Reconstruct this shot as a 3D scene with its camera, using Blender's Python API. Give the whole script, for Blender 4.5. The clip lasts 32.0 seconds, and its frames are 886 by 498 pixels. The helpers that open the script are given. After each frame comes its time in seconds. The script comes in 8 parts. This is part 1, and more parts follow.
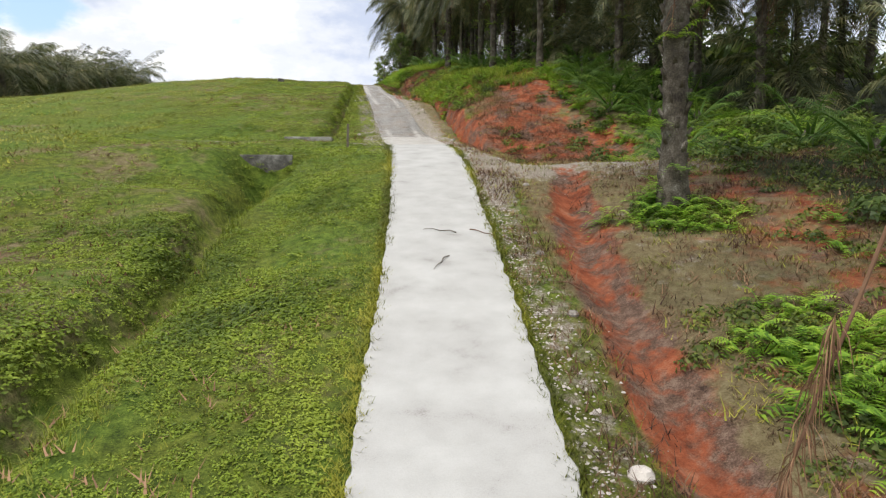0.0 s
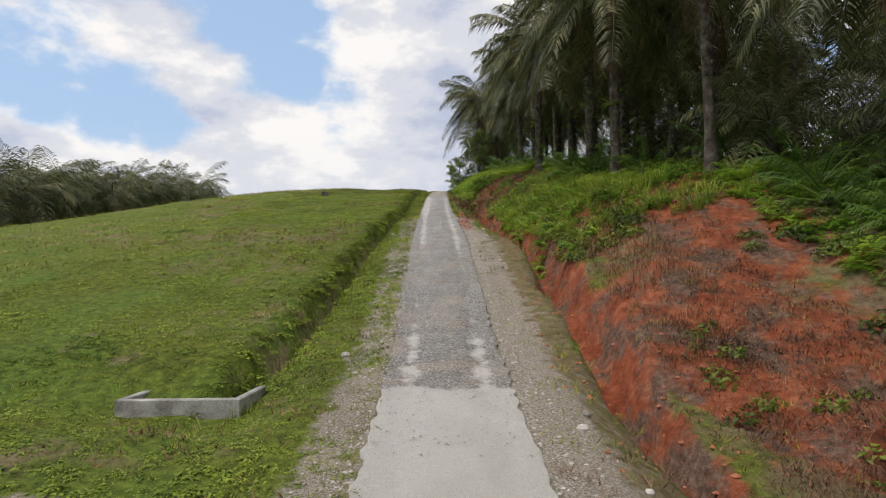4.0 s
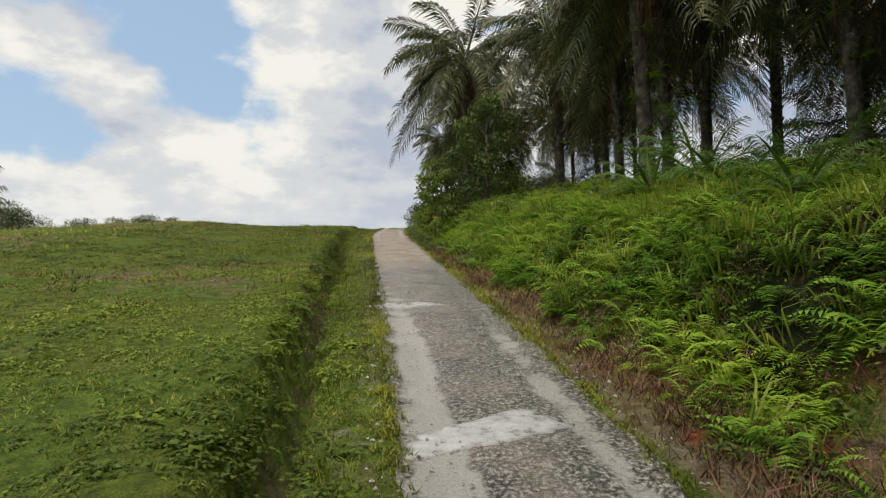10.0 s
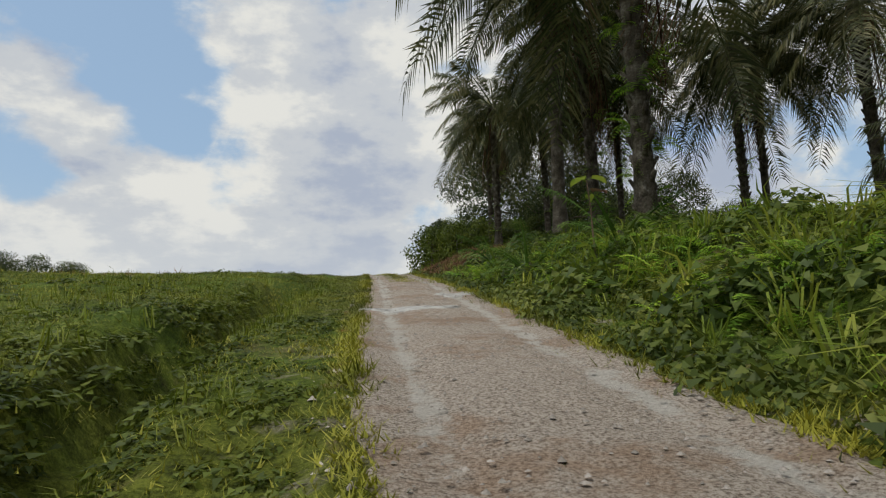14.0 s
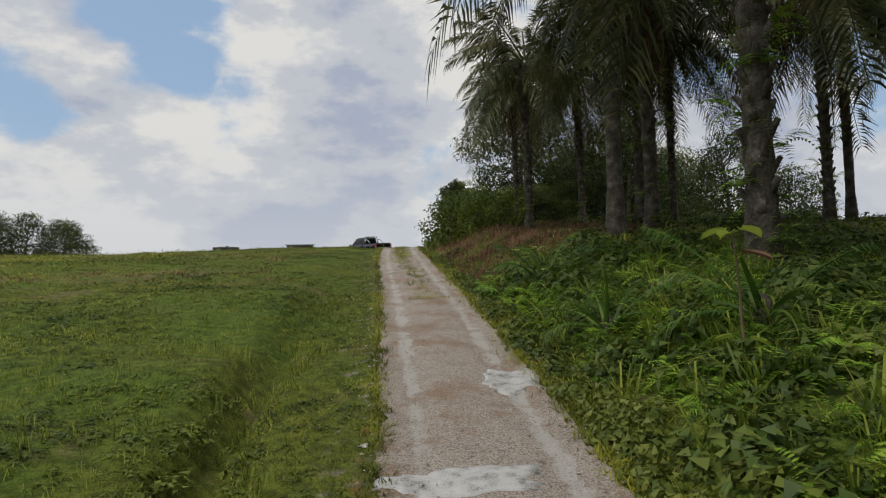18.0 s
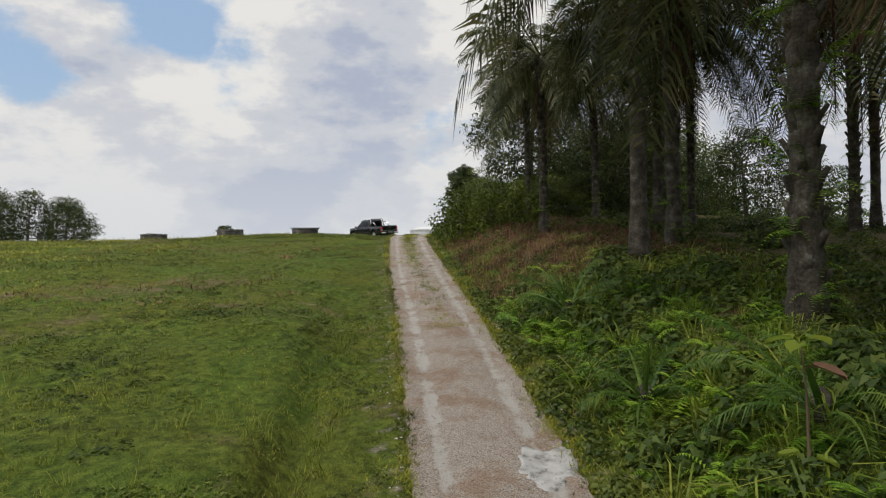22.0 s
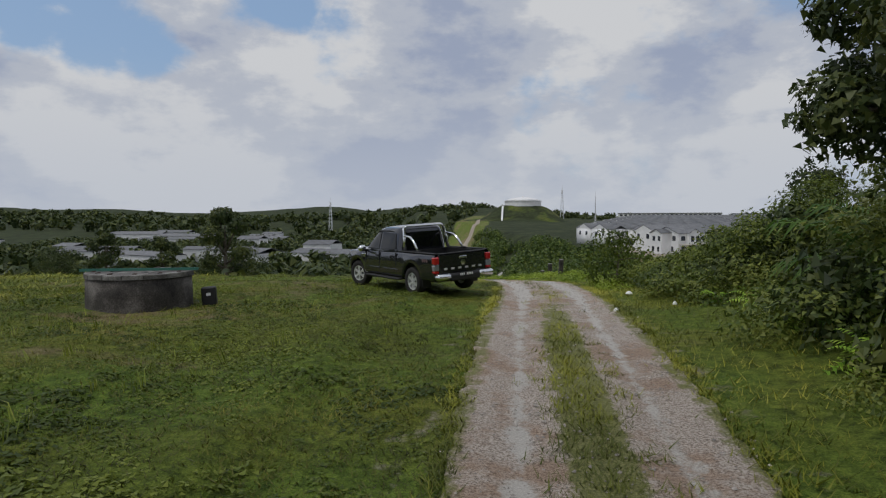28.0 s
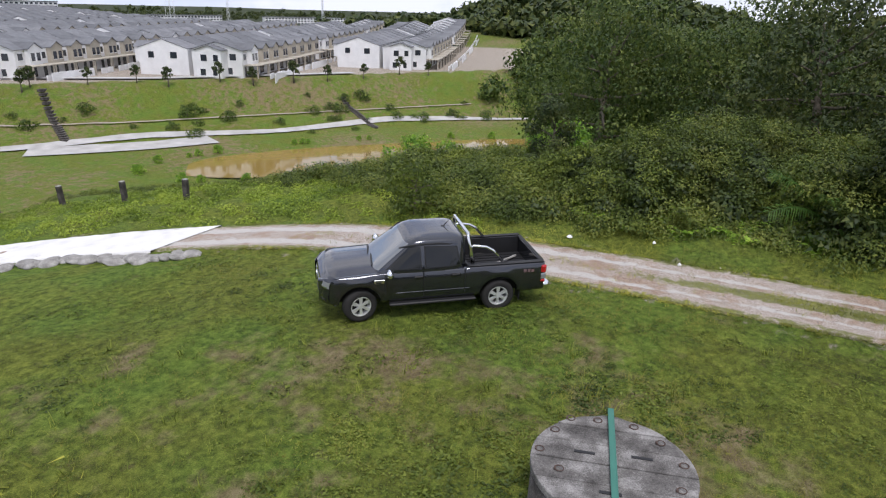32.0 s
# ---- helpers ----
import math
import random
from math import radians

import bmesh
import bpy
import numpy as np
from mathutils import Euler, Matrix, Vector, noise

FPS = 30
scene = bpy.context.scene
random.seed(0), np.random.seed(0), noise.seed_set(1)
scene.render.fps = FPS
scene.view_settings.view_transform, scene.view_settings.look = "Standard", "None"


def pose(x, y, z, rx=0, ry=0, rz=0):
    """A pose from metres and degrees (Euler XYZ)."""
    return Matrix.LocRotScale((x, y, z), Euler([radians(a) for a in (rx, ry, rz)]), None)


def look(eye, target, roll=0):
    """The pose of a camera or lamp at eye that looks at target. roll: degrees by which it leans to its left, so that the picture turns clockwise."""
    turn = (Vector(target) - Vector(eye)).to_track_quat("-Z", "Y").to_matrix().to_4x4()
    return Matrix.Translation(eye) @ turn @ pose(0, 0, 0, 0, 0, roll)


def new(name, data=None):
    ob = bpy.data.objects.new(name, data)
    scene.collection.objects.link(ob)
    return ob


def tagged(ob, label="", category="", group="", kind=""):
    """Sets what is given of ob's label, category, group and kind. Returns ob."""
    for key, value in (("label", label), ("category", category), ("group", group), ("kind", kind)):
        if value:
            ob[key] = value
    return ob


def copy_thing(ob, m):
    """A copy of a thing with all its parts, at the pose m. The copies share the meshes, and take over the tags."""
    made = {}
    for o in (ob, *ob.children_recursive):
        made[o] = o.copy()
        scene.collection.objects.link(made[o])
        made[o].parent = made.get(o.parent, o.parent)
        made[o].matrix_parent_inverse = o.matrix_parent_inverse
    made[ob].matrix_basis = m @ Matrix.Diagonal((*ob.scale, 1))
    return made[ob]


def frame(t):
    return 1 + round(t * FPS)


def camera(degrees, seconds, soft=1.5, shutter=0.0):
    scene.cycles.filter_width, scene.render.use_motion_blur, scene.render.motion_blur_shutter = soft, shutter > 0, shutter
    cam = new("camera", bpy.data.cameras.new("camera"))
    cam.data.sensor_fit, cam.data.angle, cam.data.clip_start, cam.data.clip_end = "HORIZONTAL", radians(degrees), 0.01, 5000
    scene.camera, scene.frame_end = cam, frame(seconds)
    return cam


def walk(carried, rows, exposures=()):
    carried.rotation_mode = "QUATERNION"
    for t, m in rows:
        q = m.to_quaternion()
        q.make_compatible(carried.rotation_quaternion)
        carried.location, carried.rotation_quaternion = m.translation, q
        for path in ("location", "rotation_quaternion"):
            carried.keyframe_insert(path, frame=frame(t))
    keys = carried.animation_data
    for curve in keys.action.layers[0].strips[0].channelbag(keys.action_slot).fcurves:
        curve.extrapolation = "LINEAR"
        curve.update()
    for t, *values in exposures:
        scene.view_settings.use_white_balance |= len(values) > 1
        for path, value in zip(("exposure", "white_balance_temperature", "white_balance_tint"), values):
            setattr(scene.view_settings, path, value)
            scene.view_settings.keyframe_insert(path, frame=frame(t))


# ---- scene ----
cam = camera(69.2, 32.0, soft=1.2)

PATH = [
    (0, (0.0, 0.0, 0.0), (0.0, 1.991, -0.192), -0.1),
    (0.5, (0.0, 3.0, 0.9), (-0.021, 4.997, 0.792), -0.3),
    (1, (0.15, 4.95, 1.05), (0.077, 6.949, 1.067), -0.5),
    (1.5, (0.15, 6.15, 0.9), (0.054, 8.143, 1.04), -0.7),
    (2, (0.15, 8.85, 1.65), (0.023, 10.842, 1.779), -0.9),
    (2.5, (-0.45, 15.9, 4.2), (-0.595, 17.888, 4.036), -0.9),
    (3, (-0.45, 16.5, 4.5), (-0.597, 18.494, 4.444), -0.8),
    (3.5, (-0.45, 17.55, 4.35), (-0.634, 19.541, 4.406), -0.9),
    (4, (-0.3, 21.15, 4.5), (-0.569, 23.129, 4.601), -1.1),
    (4.5, (-1.05, 30.15, 6.75), (-1.412, 32.117, 6.722), -1.3),
    (6.5, (-3.75, 49.95, 10.2), (-4.139, 51.912, 10.197), -1.5),
    (7, (-3.9, 53.85, 10.35), (-4.271, 55.811, 10.479), -1.5),
    (7.5, (-4.2, 59.4, 11.4), (-4.609, 61.354, 11.515), -1.6),
    (8, (-4.2, 64.5, 12.9), (-4.673, 66.443, 12.935), -1.6),
    (8.5, (-4.35, 65.1, 13.05), (-4.763, 67.055, 13.141), -1.4),
    (9, (-7.65, 66.0, 13.05), (-7.701, 67.997, 13.151), -0.8),
    (9.5, (-8.85, 68.7, 13.05), (-8.862, 70.695, 13.189), -0.8),
    (10, (-8.85, 70.05, 12.9), (-8.875, 72.043, 13.067), -0.9),
    (10.5, (-9.45, 76.2, 13.65), (-9.485, 78.19, 13.849), -1.0),
    (11, (-10.05, 82.95, 15.45), (-10.075, 84.944, 15.596), -1.1),
    (11.5, (-10.05, 84.3, 15.75), (-10.088, 86.293, 15.917), -1.2),
    (12, (-10.2, 86.7, 16.2), (-10.266, 88.691, 16.374), -1.3),
    (13, (-12.0, 97.5, 17.25), (-12.041, 99.493, 17.407), -1.5),
    (13.5, (-12.9, 101.25, 17.55), (-12.86, 103.239, 17.759), -1.5),
    (14, (-13.5, 106.05, 17.55), (-13.427, 108.028, 17.835), -1.4),
    (14.5, (-13.65, 108.45, 17.7), (-13.563, 110.426, 17.996), -1.4),
    (16.5, (-13.65, 106.2, 18.9), (-13.603, 108.19, 19.099), -1.6),
    (17, (-13.65, 105.9, 18.9), (-13.617, 107.891, 19.085), -1.5),
    (17.5, (-13.65, 106.65, 19.2), (-13.625, 108.644, 19.35), -1.5),
    (18, (-13.95, 110.4, 20.1), (-13.906, 112.397, 20.201), -1.3),
    (18.5, (-14.25, 112.5, 20.25), (-14.171, 114.496, 20.341), -1.3),
    (19, (-14.1, 110.7, 21.6), (-14.018, 112.696, 21.502), -1.0),
    (19.5, (-13.95, 109.5, 21.6), (-13.875, 111.497, 21.52), -0.9),
    (20, (-13.95, 109.5, 21.6), (-13.881, 111.498, 21.541), -0.9),
    (20.5, (-13.95, 109.5, 21.6), (-13.884, 111.498, 21.548), -0.8),
    (21, (-14.1, 109.5, 21.75), (-14.041, 111.499, 21.712), -0.8),
    (21.5, (-14.25, 109.5, 21.75), (-14.208, 111.499, 21.733), -0.8),
    (22, (-14.4, 111.0, 21.75), (-14.362, 113.0, 21.747), -0.8),
    (22.5, (-15.0, 117.45, 22.35), (-14.948, 119.449, 22.308), -0.8),
    (23, (-15.15, 121.05, 22.5), (-15.095, 123.049, 22.469), -0.7),
    (23.5, (-15.3, 124.65, 22.8), (-15.251, 126.649, 22.772), -0.6),
    (24, (-15.45, 129.0, 23.25), (-15.419, 131.0, 23.229), -0.6),
    (24.5, (-15.55, 133.2, 23.45), (-15.536, 135.2, 23.44), -0.5),
    (26.5, (-16.1, 144.0, 24.2), (-16.072, 146.0, 24.2), -0.0),
    (27, (-16.471, 147.541, 24.27), (-16.506, 149.54, 24.26), -0.1),
    (27.5, (-16.797, 151.71, 24.62), (-16.94, 153.704, 24.561), -0.1),
    (28, (-16.648, 154.894, 24.935), (-16.899, 156.876, 24.837), -0.2),
    (28.5, (-18.66, 156.217, 24.935), (-18.698, 158.214, 24.83), -0.1),
    (29, (-18.659, 156.252, 25.565), (-18.722, 158.243, 25.391), 0.0),
    (29.5, (-18.78, 157.654, 26.965), (-18.84, 159.623, 26.621), 0.2),
    (30, (-21.703, 158.85, 27.28), (-21.409, 160.788, 26.885), 0.6),
    (30.5, (-25.467, 160.022, 27.56), (-24.72, 161.825, 27.124), 1.0),
    (31, (-28.77, 161.644, 28.365), (-27.651, 163.217, 27.844), 1.2),
    (31.5, (-31.391, 164.445, 29.1), (-29.963, 165.704, 28.485), 1.4),
    (32, (-33.583, 167.906, 29.73), (-31.908, 168.748, 29.033), 1.5),
]
walk(cam, [(t, look(eye, target, roll)) for t, eye, target, roll in PATH], exposures=[(0, 0.4, 6550, 10), (1, 0.25, 6600, 10), (2, 0.08, 6600, 10), (4, 0.0, 6550, 12), (7, 0.0, 6850, 11), (9, -0.03, 6800, 10), (11, -0.16, 6800, 6), (13, -0.18, 6750, 6), (14, -0.32, 6600, 7), (17, -0.42, 6550, 9), (19, -0.38, 6500, 10), (21, -0.28, 6600, 10), (24, -0.3, 6450, 10), (26.5, -0.5, 6300, 10), (28, -0.68, 6150, 11), (29, -0.74, 6050, 11), (30, -0.72, 6050, 13), (31, -0.62, 6000, 15), (32, 0.2, 6000, 17)])

CLOUD_SHIFT = (1.35, 0.2, 0.3)
CLOUD_TURN = -0.33

# ---- light ----
SUN_ELEV, SUN_ROT = radians(64), radians(232)
world = bpy.data.worlds.new("sky")
scene.world = world
world.use_nodes = True
wn, wl = world.node_tree.nodes, world.node_tree.links
wn.clear()
w_out = wn.new("ShaderNodeOutputWorld")
w_bg = wn.new("ShaderNodeBackground")
w_bg.inputs["Strength"].default_value = 1.0
w_sky = wn.new("ShaderNodeTexSky")
w_sky.sky_type, w_sky.sun_disc = "NISHITA", False
w_sky.sun_elevation, w_sky.sun_rotation = SUN_ELEV, SUN_ROT
w_sky.air_density, w_sky.dust_density = 1.2, 2.0
w_gain = wn.new("ShaderNodeVectorMath")
w_gain.operation = "SCALE"
w_gain.inputs["Scale"].default_value = 0.15
wl.new(w_sky.outputs[0], w_gain.inputs[0])
w_tc = wn.new("ShaderNodeTexCoord")


def w_noise(scale, detail, rough, shift, stretch=1.6):
    mp = wn.new("ShaderNodeMapping")
    mp.inputs["Location"].default_value = shift
    mp.inputs["Rotation"].default_value = (0, 0, CLOUD_TURN)
    mp.inputs["Scale"].default_value = (1, 1, stretch)
    wl.new(w_tc.outputs["Generated"], mp.inputs["Vector"])
    nz = wn.new("ShaderNodeTexNoise")
    nz.inputs["Scale"].default_value, nz.inputs["Detail"].default_value = scale, detail
    nz.inputs["Roughness"].default_value = rough
    wl.new(mp.outputs[0], nz.inputs["Vector"])
    return nz.outputs["Fac"]


def w_ramp(fac, stops):
    r = wn.new("ShaderNodeValToRGB")
    r.color_ramp.interpolation = "EASE"
    while len(r.color_ramp.elements) < len(stops):
        r.color_ramp.elements.new(0.5)
    for e, (p, c) in zip(r.color_ramp.elements, stops):
        e.position, e.color = p, (*c, 1)
    wl.new(fac, r.inputs[0])
    return r.outputs[0]


def w_mix(fac, a, b):
    m = wn.new("ShaderNodeMix")
    m.data_type = "RGBA"
    if isinstance(fac, float):
        m.inputs[0].default_value = fac
    else:
        wl.new(fac, m.inputs[0])
    for k, v in ((6, a), (7, b)):
        if isinstance(v, tuple):
            m.inputs[k].default_value = (*v, 1)
        else:
            wl.new(v, m.inputs[k])
    return m.outputs[2]


# cloud cover: bright heaps almost all over, soft grey-blue undersides, torn blue openings in the north-west
c_shape = w_noise(3.4, 10, 0.56, CLOUD_SHIFT)


def w_math(op, a, b):
    m = wn.new("ShaderNodeMath")
    m.operation = op
    for k, v in ((0, a), (1, b)):
        if isinstance(v, float):
            m.inputs[k].default_value = v
        else:
            wl.new(v, m.inputs[k])
    return m.outputs[0]


def w_opening(az, el, r):
    """How far a direction lies inside a round opening, 0 to 1."""
    az, el = radians(az), radians(el)
    d = wn.new("ShaderNodeVectorMath")
    d.operation = "DOT_PRODUCT"
    d.inputs[1].default_value = (math.sin(az) * math.cos(el), math.cos(az) * math.cos(el), math.sin(el))
    wl.new(w_tc.outputs["Generated"], d.inputs[0])
    m = wn.new("ShaderNodeMapRange")
    m.inputs[1].default_value, m.inputs[2].default_value = math.cos(radians(r * 2.3)), 1.0
    wl.new(d.outputs["Value"], m.inputs[0])
    return m.outputs[0]


c_open = w_opening(-27.5, 28.5, 5.5)
for az_, el_, r_ in ((-24.5, 22.0, 3.4), (-23.0, 18.5, 2.2), (-35.5, 14.8, 2.5), (-39.5, 17.0, 3.2), (-31.5, 13.4, 1.7)):
    c_open = w_math("MAXIMUM", c_open, w_opening(az_, el_, r_))
c_swell = w_math("MULTIPLY_ADD", c_shape, 1.9)
c_swell.node.inputs[2].default_value = -0.45
c_cover = w_ramp(w_math("SUBTRACT", c_swell, w_math("MULTIPLY", c_open, 0.34)), [(0.14, (0, 0, 0)), (0.34, (1, 1, 1))])
c_inner = w_noise(3.6, 11, 0.58, (4.1, 1.3, 2.2), 2.0)
c_tone = w_ramp(c_inner, [(0.37, (0.50, 0.56, 0.70)), (0.47, (0.70, 0.73, 0.79)), (0.56, (0.96, 0.95, 0.925))])
w_blue = w_mix(0.6, w_gain.outputs[0], (0.46, 0.66, 0.94))
w_col = w_mix(c_cover, w_blue, c_tone)
w_sep = wn.new("ShaderNodeSeparateXYZ")
wl.new(w_tc.outputs["Generated"], w_sep.inputs[0])
w_low = w_ramp(w_sep.outputs[2], [(0.0, (1, 1, 1)), (0.24, (0, 0, 0))])
w_haze = wn.new("ShaderNodeMath")
w_haze.operation = "MULTIPLY"
w_haze.inputs[1].default_value = 0.65
wl.new(w_low, w_haze.inputs[0])
w_col = w_mix(w_haze.outputs[0], w_col, (0.77, 0.81, 0.87))
wl.new(w_col, w_bg.inputs["Color"])
wl.new(w_bg.outputs[0], w_out.inputs[0])

sun = new("sun", bpy.data.lights.new("sun", "SUN"))
sun.data.energy, sun.data.angle, sun.data.color = 2.1, radians(14), (1.0, 0.95, 0.86)
sun.matrix_world = Matrix.Rotation(-SUN_ROT, 4, "Z") @ Matrix.Rotation(-(math.pi / 2 - SUN_ELEV), 4, "X")

# ---- materials ----


def material(name, stops, scale=3.0, detail=6.0, rough=0.85, metal=0.0, fine=40.0, fine_amt=0.35, bump=0.3, bump_scale=None,
             objvar=0.0, spec=0.4, coords="Object", subsurf=0.0, extra=None):
    """Procedural surface: a ramp over broad noise, speckled by fine noise, with relief."""
    m = bpy.data.materials.new(name)
    m.use_nodes = True
    n, l = m.node_tree.nodes, m.node_tree.links
    b = n["Principled BSDF"]
    b.inputs["Roughness"].default_value, b.inputs["Metallic"].default_value = rough, metal
    b.inputs["Specular IOR Level"].default_value = spec
    tc = n.new("ShaderNodeTexCoord")
    n1 = n.new("ShaderNodeTexNoise")
    n1.inputs["Scale"].default_value, n1.inputs["Detail"].default_value = scale, detail
    l.new(tc.outputs[coords], n1.inputs["Vector"])
    n2 = n.new("ShaderNodeTexNoise")
    n2.inputs["Scale"].default_value, n2.inputs["Detail"].default_value = fine, 4
    l.new(tc.outputs[coords], n2.inputs["Vector"])
    mixv = n.new("ShaderNodeMix")
    mixv.inputs[0].default_value = fine_amt
    l.new(n1.outputs["Fac"], mixv.inputs[2])
    l.new(n2.outputs["Fac"], mixv.inputs[3])
    fac = mixv.outputs[0]
    if objvar:
        oi = n.new("ShaderNodeObjectInfo")
        ma = n.new("ShaderNodeMath")
        ma.operation = "MULTIPLY_ADD"
        l.new(oi.outputs["Random"], ma.inputs[0])
        ma.inputs[1].default_value = objvar
        l.new(fac, ma.inputs[2])
        ms = n.new("ShaderNodeMath")
        ms.operation = "SUBTRACT"
        l.new(ma.outputs[0], ms.inputs[0])
        ms.inputs[1].default_value = objvar / 2
        fac = ms.outputs[0]
    r = n.new("ShaderNodeValToRGB")
    while len(r.color_ramp.elements) < len(stops):
        r.color_ramp.elements.new(0.5)
    for e, (p, c) in zip(r.color_ramp.elements, stops):
        e.position, e.color = p, (*c, 1)
    l.new(fac, r.inputs[0])
    l.new(r.outputs[0], b.inputs["Base Color"])
    if bump:
        bp = n.new("ShaderNodeBump")
        bp.inputs["Strength"].default_value = bump
        bp.inputs["Distance"].default_value = 0.02
        if bump_scale:
            n3 = n.new("ShaderNodeTexNoise")
            n3.inputs["Scale"].default_value, n3.inputs["Detail"].default_value = bump_scale, 5
            l.new(tc.outputs[coords], n3.inputs["Vector"])
            l.new(n3.outputs["Fac"], bp.inputs["Height"])
        else:
            l.new(fac, bp.inputs["Height"])
        l.new(bp.outputs[0], b.inputs["Normal"])
    return m


def leafy(name, dark, mid, light, rough=0.55, thin=0.25, patch=0.55, weight=0.5):
    """Leaf surface: tone varies from leaf to leaf, and some light comes through."""
    dark, mid, light = ((c[0] * 1.34, c[1], c[2] * 0.85) for c in (dark, mid, light))
    m = bpy.data.materials.new(name)
    m.use_nodes = True
    n, l = m.node_tree.nodes, m.node_tree.links
    b = n["Principled BSDF"]
    b.inputs["Roughness"].default_value = rough
    b.inputs["Specular IOR Level"].default_value = 0.3
    g = n.new("ShaderNodeNewGeometry")
    tc = n.new("ShaderNodeTexCoord")
    nz = n.new("ShaderNodeTexNoise")
    nz.inputs["Scale"].default_value, nz.inputs["Detail"].default_value = patch, 5
    l.new(tc.outputs["Object"], nz.inputs["Vector"])
    mv = n.new("ShaderNodeMix")
    mv.inputs[0].default_value = weight
    l.new(g.outputs["Random Per Island"], mv.inputs[2])
    st = n.new("ShaderNodeMapRange")
    st.inputs[1].default_value, st.inputs[2].default_value = 0.34, 0.66
    l.new(nz.outputs["Fac"], st.inputs[0])
    l.new(st.outputs[0], mv.inputs[3])
    r = n.new("ShaderNodeValToRGB")
    r.color_ramp.elements.new(0.5)
    for e, (p, c) in zip(r.color_ramp.elements, ((0.2, dark), (0.5, mid), (0.82, light))):
        e.position, e.color = p, (*c, 1)
    l.new(mv.outputs[0], r.inputs[0])
    l.new(r.outputs[0], b.inputs["Base Color"])
    tr = n.new("ShaderNodeBsdfTranslucent")
    l.new(r.outputs[0], tr.inputs["Color"])
    mx = n.new("ShaderNodeMixShader")
    mx.inputs[0].default_value = thin
    l.new(b.outputs[0], mx.inputs[1])
    l.new(tr.outputs[0], mx.inputs[2])
    l.new(mx.outputs[0], n["Material Output"].inputs["Surface"])
    return m


def plain(name, col, rough=0.5, metal=0.0, coat=0.0, spec=0.5):
    m = material(name, [(0.3, tuple(0.88 * c for c in col)), (0.7, tuple(min(1, 1.1 * c) for c in col))], scale=2.0, rough=rough, metal=metal, fine=60, bump=0.0, spec=spec)
    m.node_tree.nodes["Principled BSDF"].inputs["Coat Weight"].default_value = coat
    return m


M_FROND = leafy("palm_leaf", (0.032, 0.056, 0.027), (0.074, 0.115, 0.053), (0.17, 0.21, 0.11), rough=0.45, thin=0.25)
M_FROND_YOUNG = leafy("young_palm_leaf", (0.03, 0.09, 0.015), (0.06, 0.16, 0.03), (0.12, 0.24, 0.05), thin=0.3)
M_DEAD = leafy("dead_frond", (0.035, 0.025, 0.02), (0.085, 0.06, 0.042), (0.19, 0.15, 0.11), rough=0.9, thin=0.1)
M_TRUNK = material("palm_trunk", [(0.34, (0.026, 0.021, 0.016)), (0.5, (0.085, 0.072, 0.055)), (0.60, (0.15, 0.135, 0.11)), (0.70, (0.33, 0.31, 0.28))], scale=3.2, detail=10, fine=26, rough=0.95, bump=1.0, bump_scale=24)
M_BARK = material("bark", [(0.3, (0.05, 0.04, 0.03)), (0.6, (0.14, 0.12, 0.09)), (0.75, (0.24, 0.22, 0.18))], scale=4, fine=30, rough=0.95, bump=0.8)
M_FERN = leafy("fern_leaf", (0.065, 0.19, 0.024), (0.17, 0.40, 0.045), (0.33, 0.58, 0.085), thin=0.45)
M_SEDGE = leafy("sedge_leaf", (0.08, 0.17, 0.025), (0.17, 0.30, 0.045), (0.30, 0.42, 0.085), thin=0.38)
M_SHRUB = leafy("shrub_leaf", (0.025, 0.060, 0.014), (0.055, 0.12, 0.024), (0.12, 0.20, 0.04), thin=0.25)
M_HEDGE = leafy("hedge_leaf", (0.03, 0.065, 0.013), (0.066, 0.125, 0.022), (0.145, 0.22, 0.045), thin=0.25)
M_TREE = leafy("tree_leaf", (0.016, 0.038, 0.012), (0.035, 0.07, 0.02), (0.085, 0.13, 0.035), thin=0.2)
M_TREE_OLIVE = leafy("olive_leaf", (0.020, 0.052, 0.013), (0.050, 0.105, 0.022), (0.115, 0.19, 0.045), thin=0.3)
M_SAPLING = leafy("sapling_leaf", (0.07, 0.16, 0.03), (0.14, 0.29, 0.05), (0.28, 0.42, 0.07), thin=0.5)
M_GRASS = leafy("grass_blade", (0.065, 0.105, 0.017), (0.16, 0.23, 0.026), (0.29, 0.375, 0.058), thin=0.2, patch=0.33, weight=0.72)
# olive summit grass, its colour also lowered to stand for cloud shadow
M_GRASS_OLIVE_DIM = leafy("dimmed_olive_grass_blade", (0.034, 0.052, 0.011), (0.088, 0.124, 0.018), (0.175, 0.225, 0.042), thin=0.2, patch=0.33, weight=0.72)
M_GRASS_TALL = leafy("tall_grass", (0.08, 0.15, 0.02), (0.14, 0.24, 0.03), (0.22, 0.32, 0.06), thin=0.35)
M_DRY = leafy("dry_grass", (0.075, 0.056, 0.038), (0.155, 0.118, 0.08), (0.29, 0.235, 0.165), rough=0.9, thin=0.15)
M_YELLOW = leafy("withering_leaf", (0.20, 0.11, 0.04), (0.34, 0.22, 0.05), (0.42, 0.34, 0.07), thin=0.35)
M_COVER = leafy("creeper_leaf", (0.075, 0.15, 0.022), (0.17, 0.315, 0.038), (0.27, 0.44, 0.068), thin=0.35, patch=0.4, weight=0.6)
M_CREEPER = leafy("dark_creeper_leaf", (0.032, 0.068, 0.012), (0.075, 0.14, 0.02), (0.15, 0.24, 0.04), thin=0.3, patch=0.5, weight=0.6)
M_STEM = plain("stem", (0.16, 0.11, 0.07), 0.9)
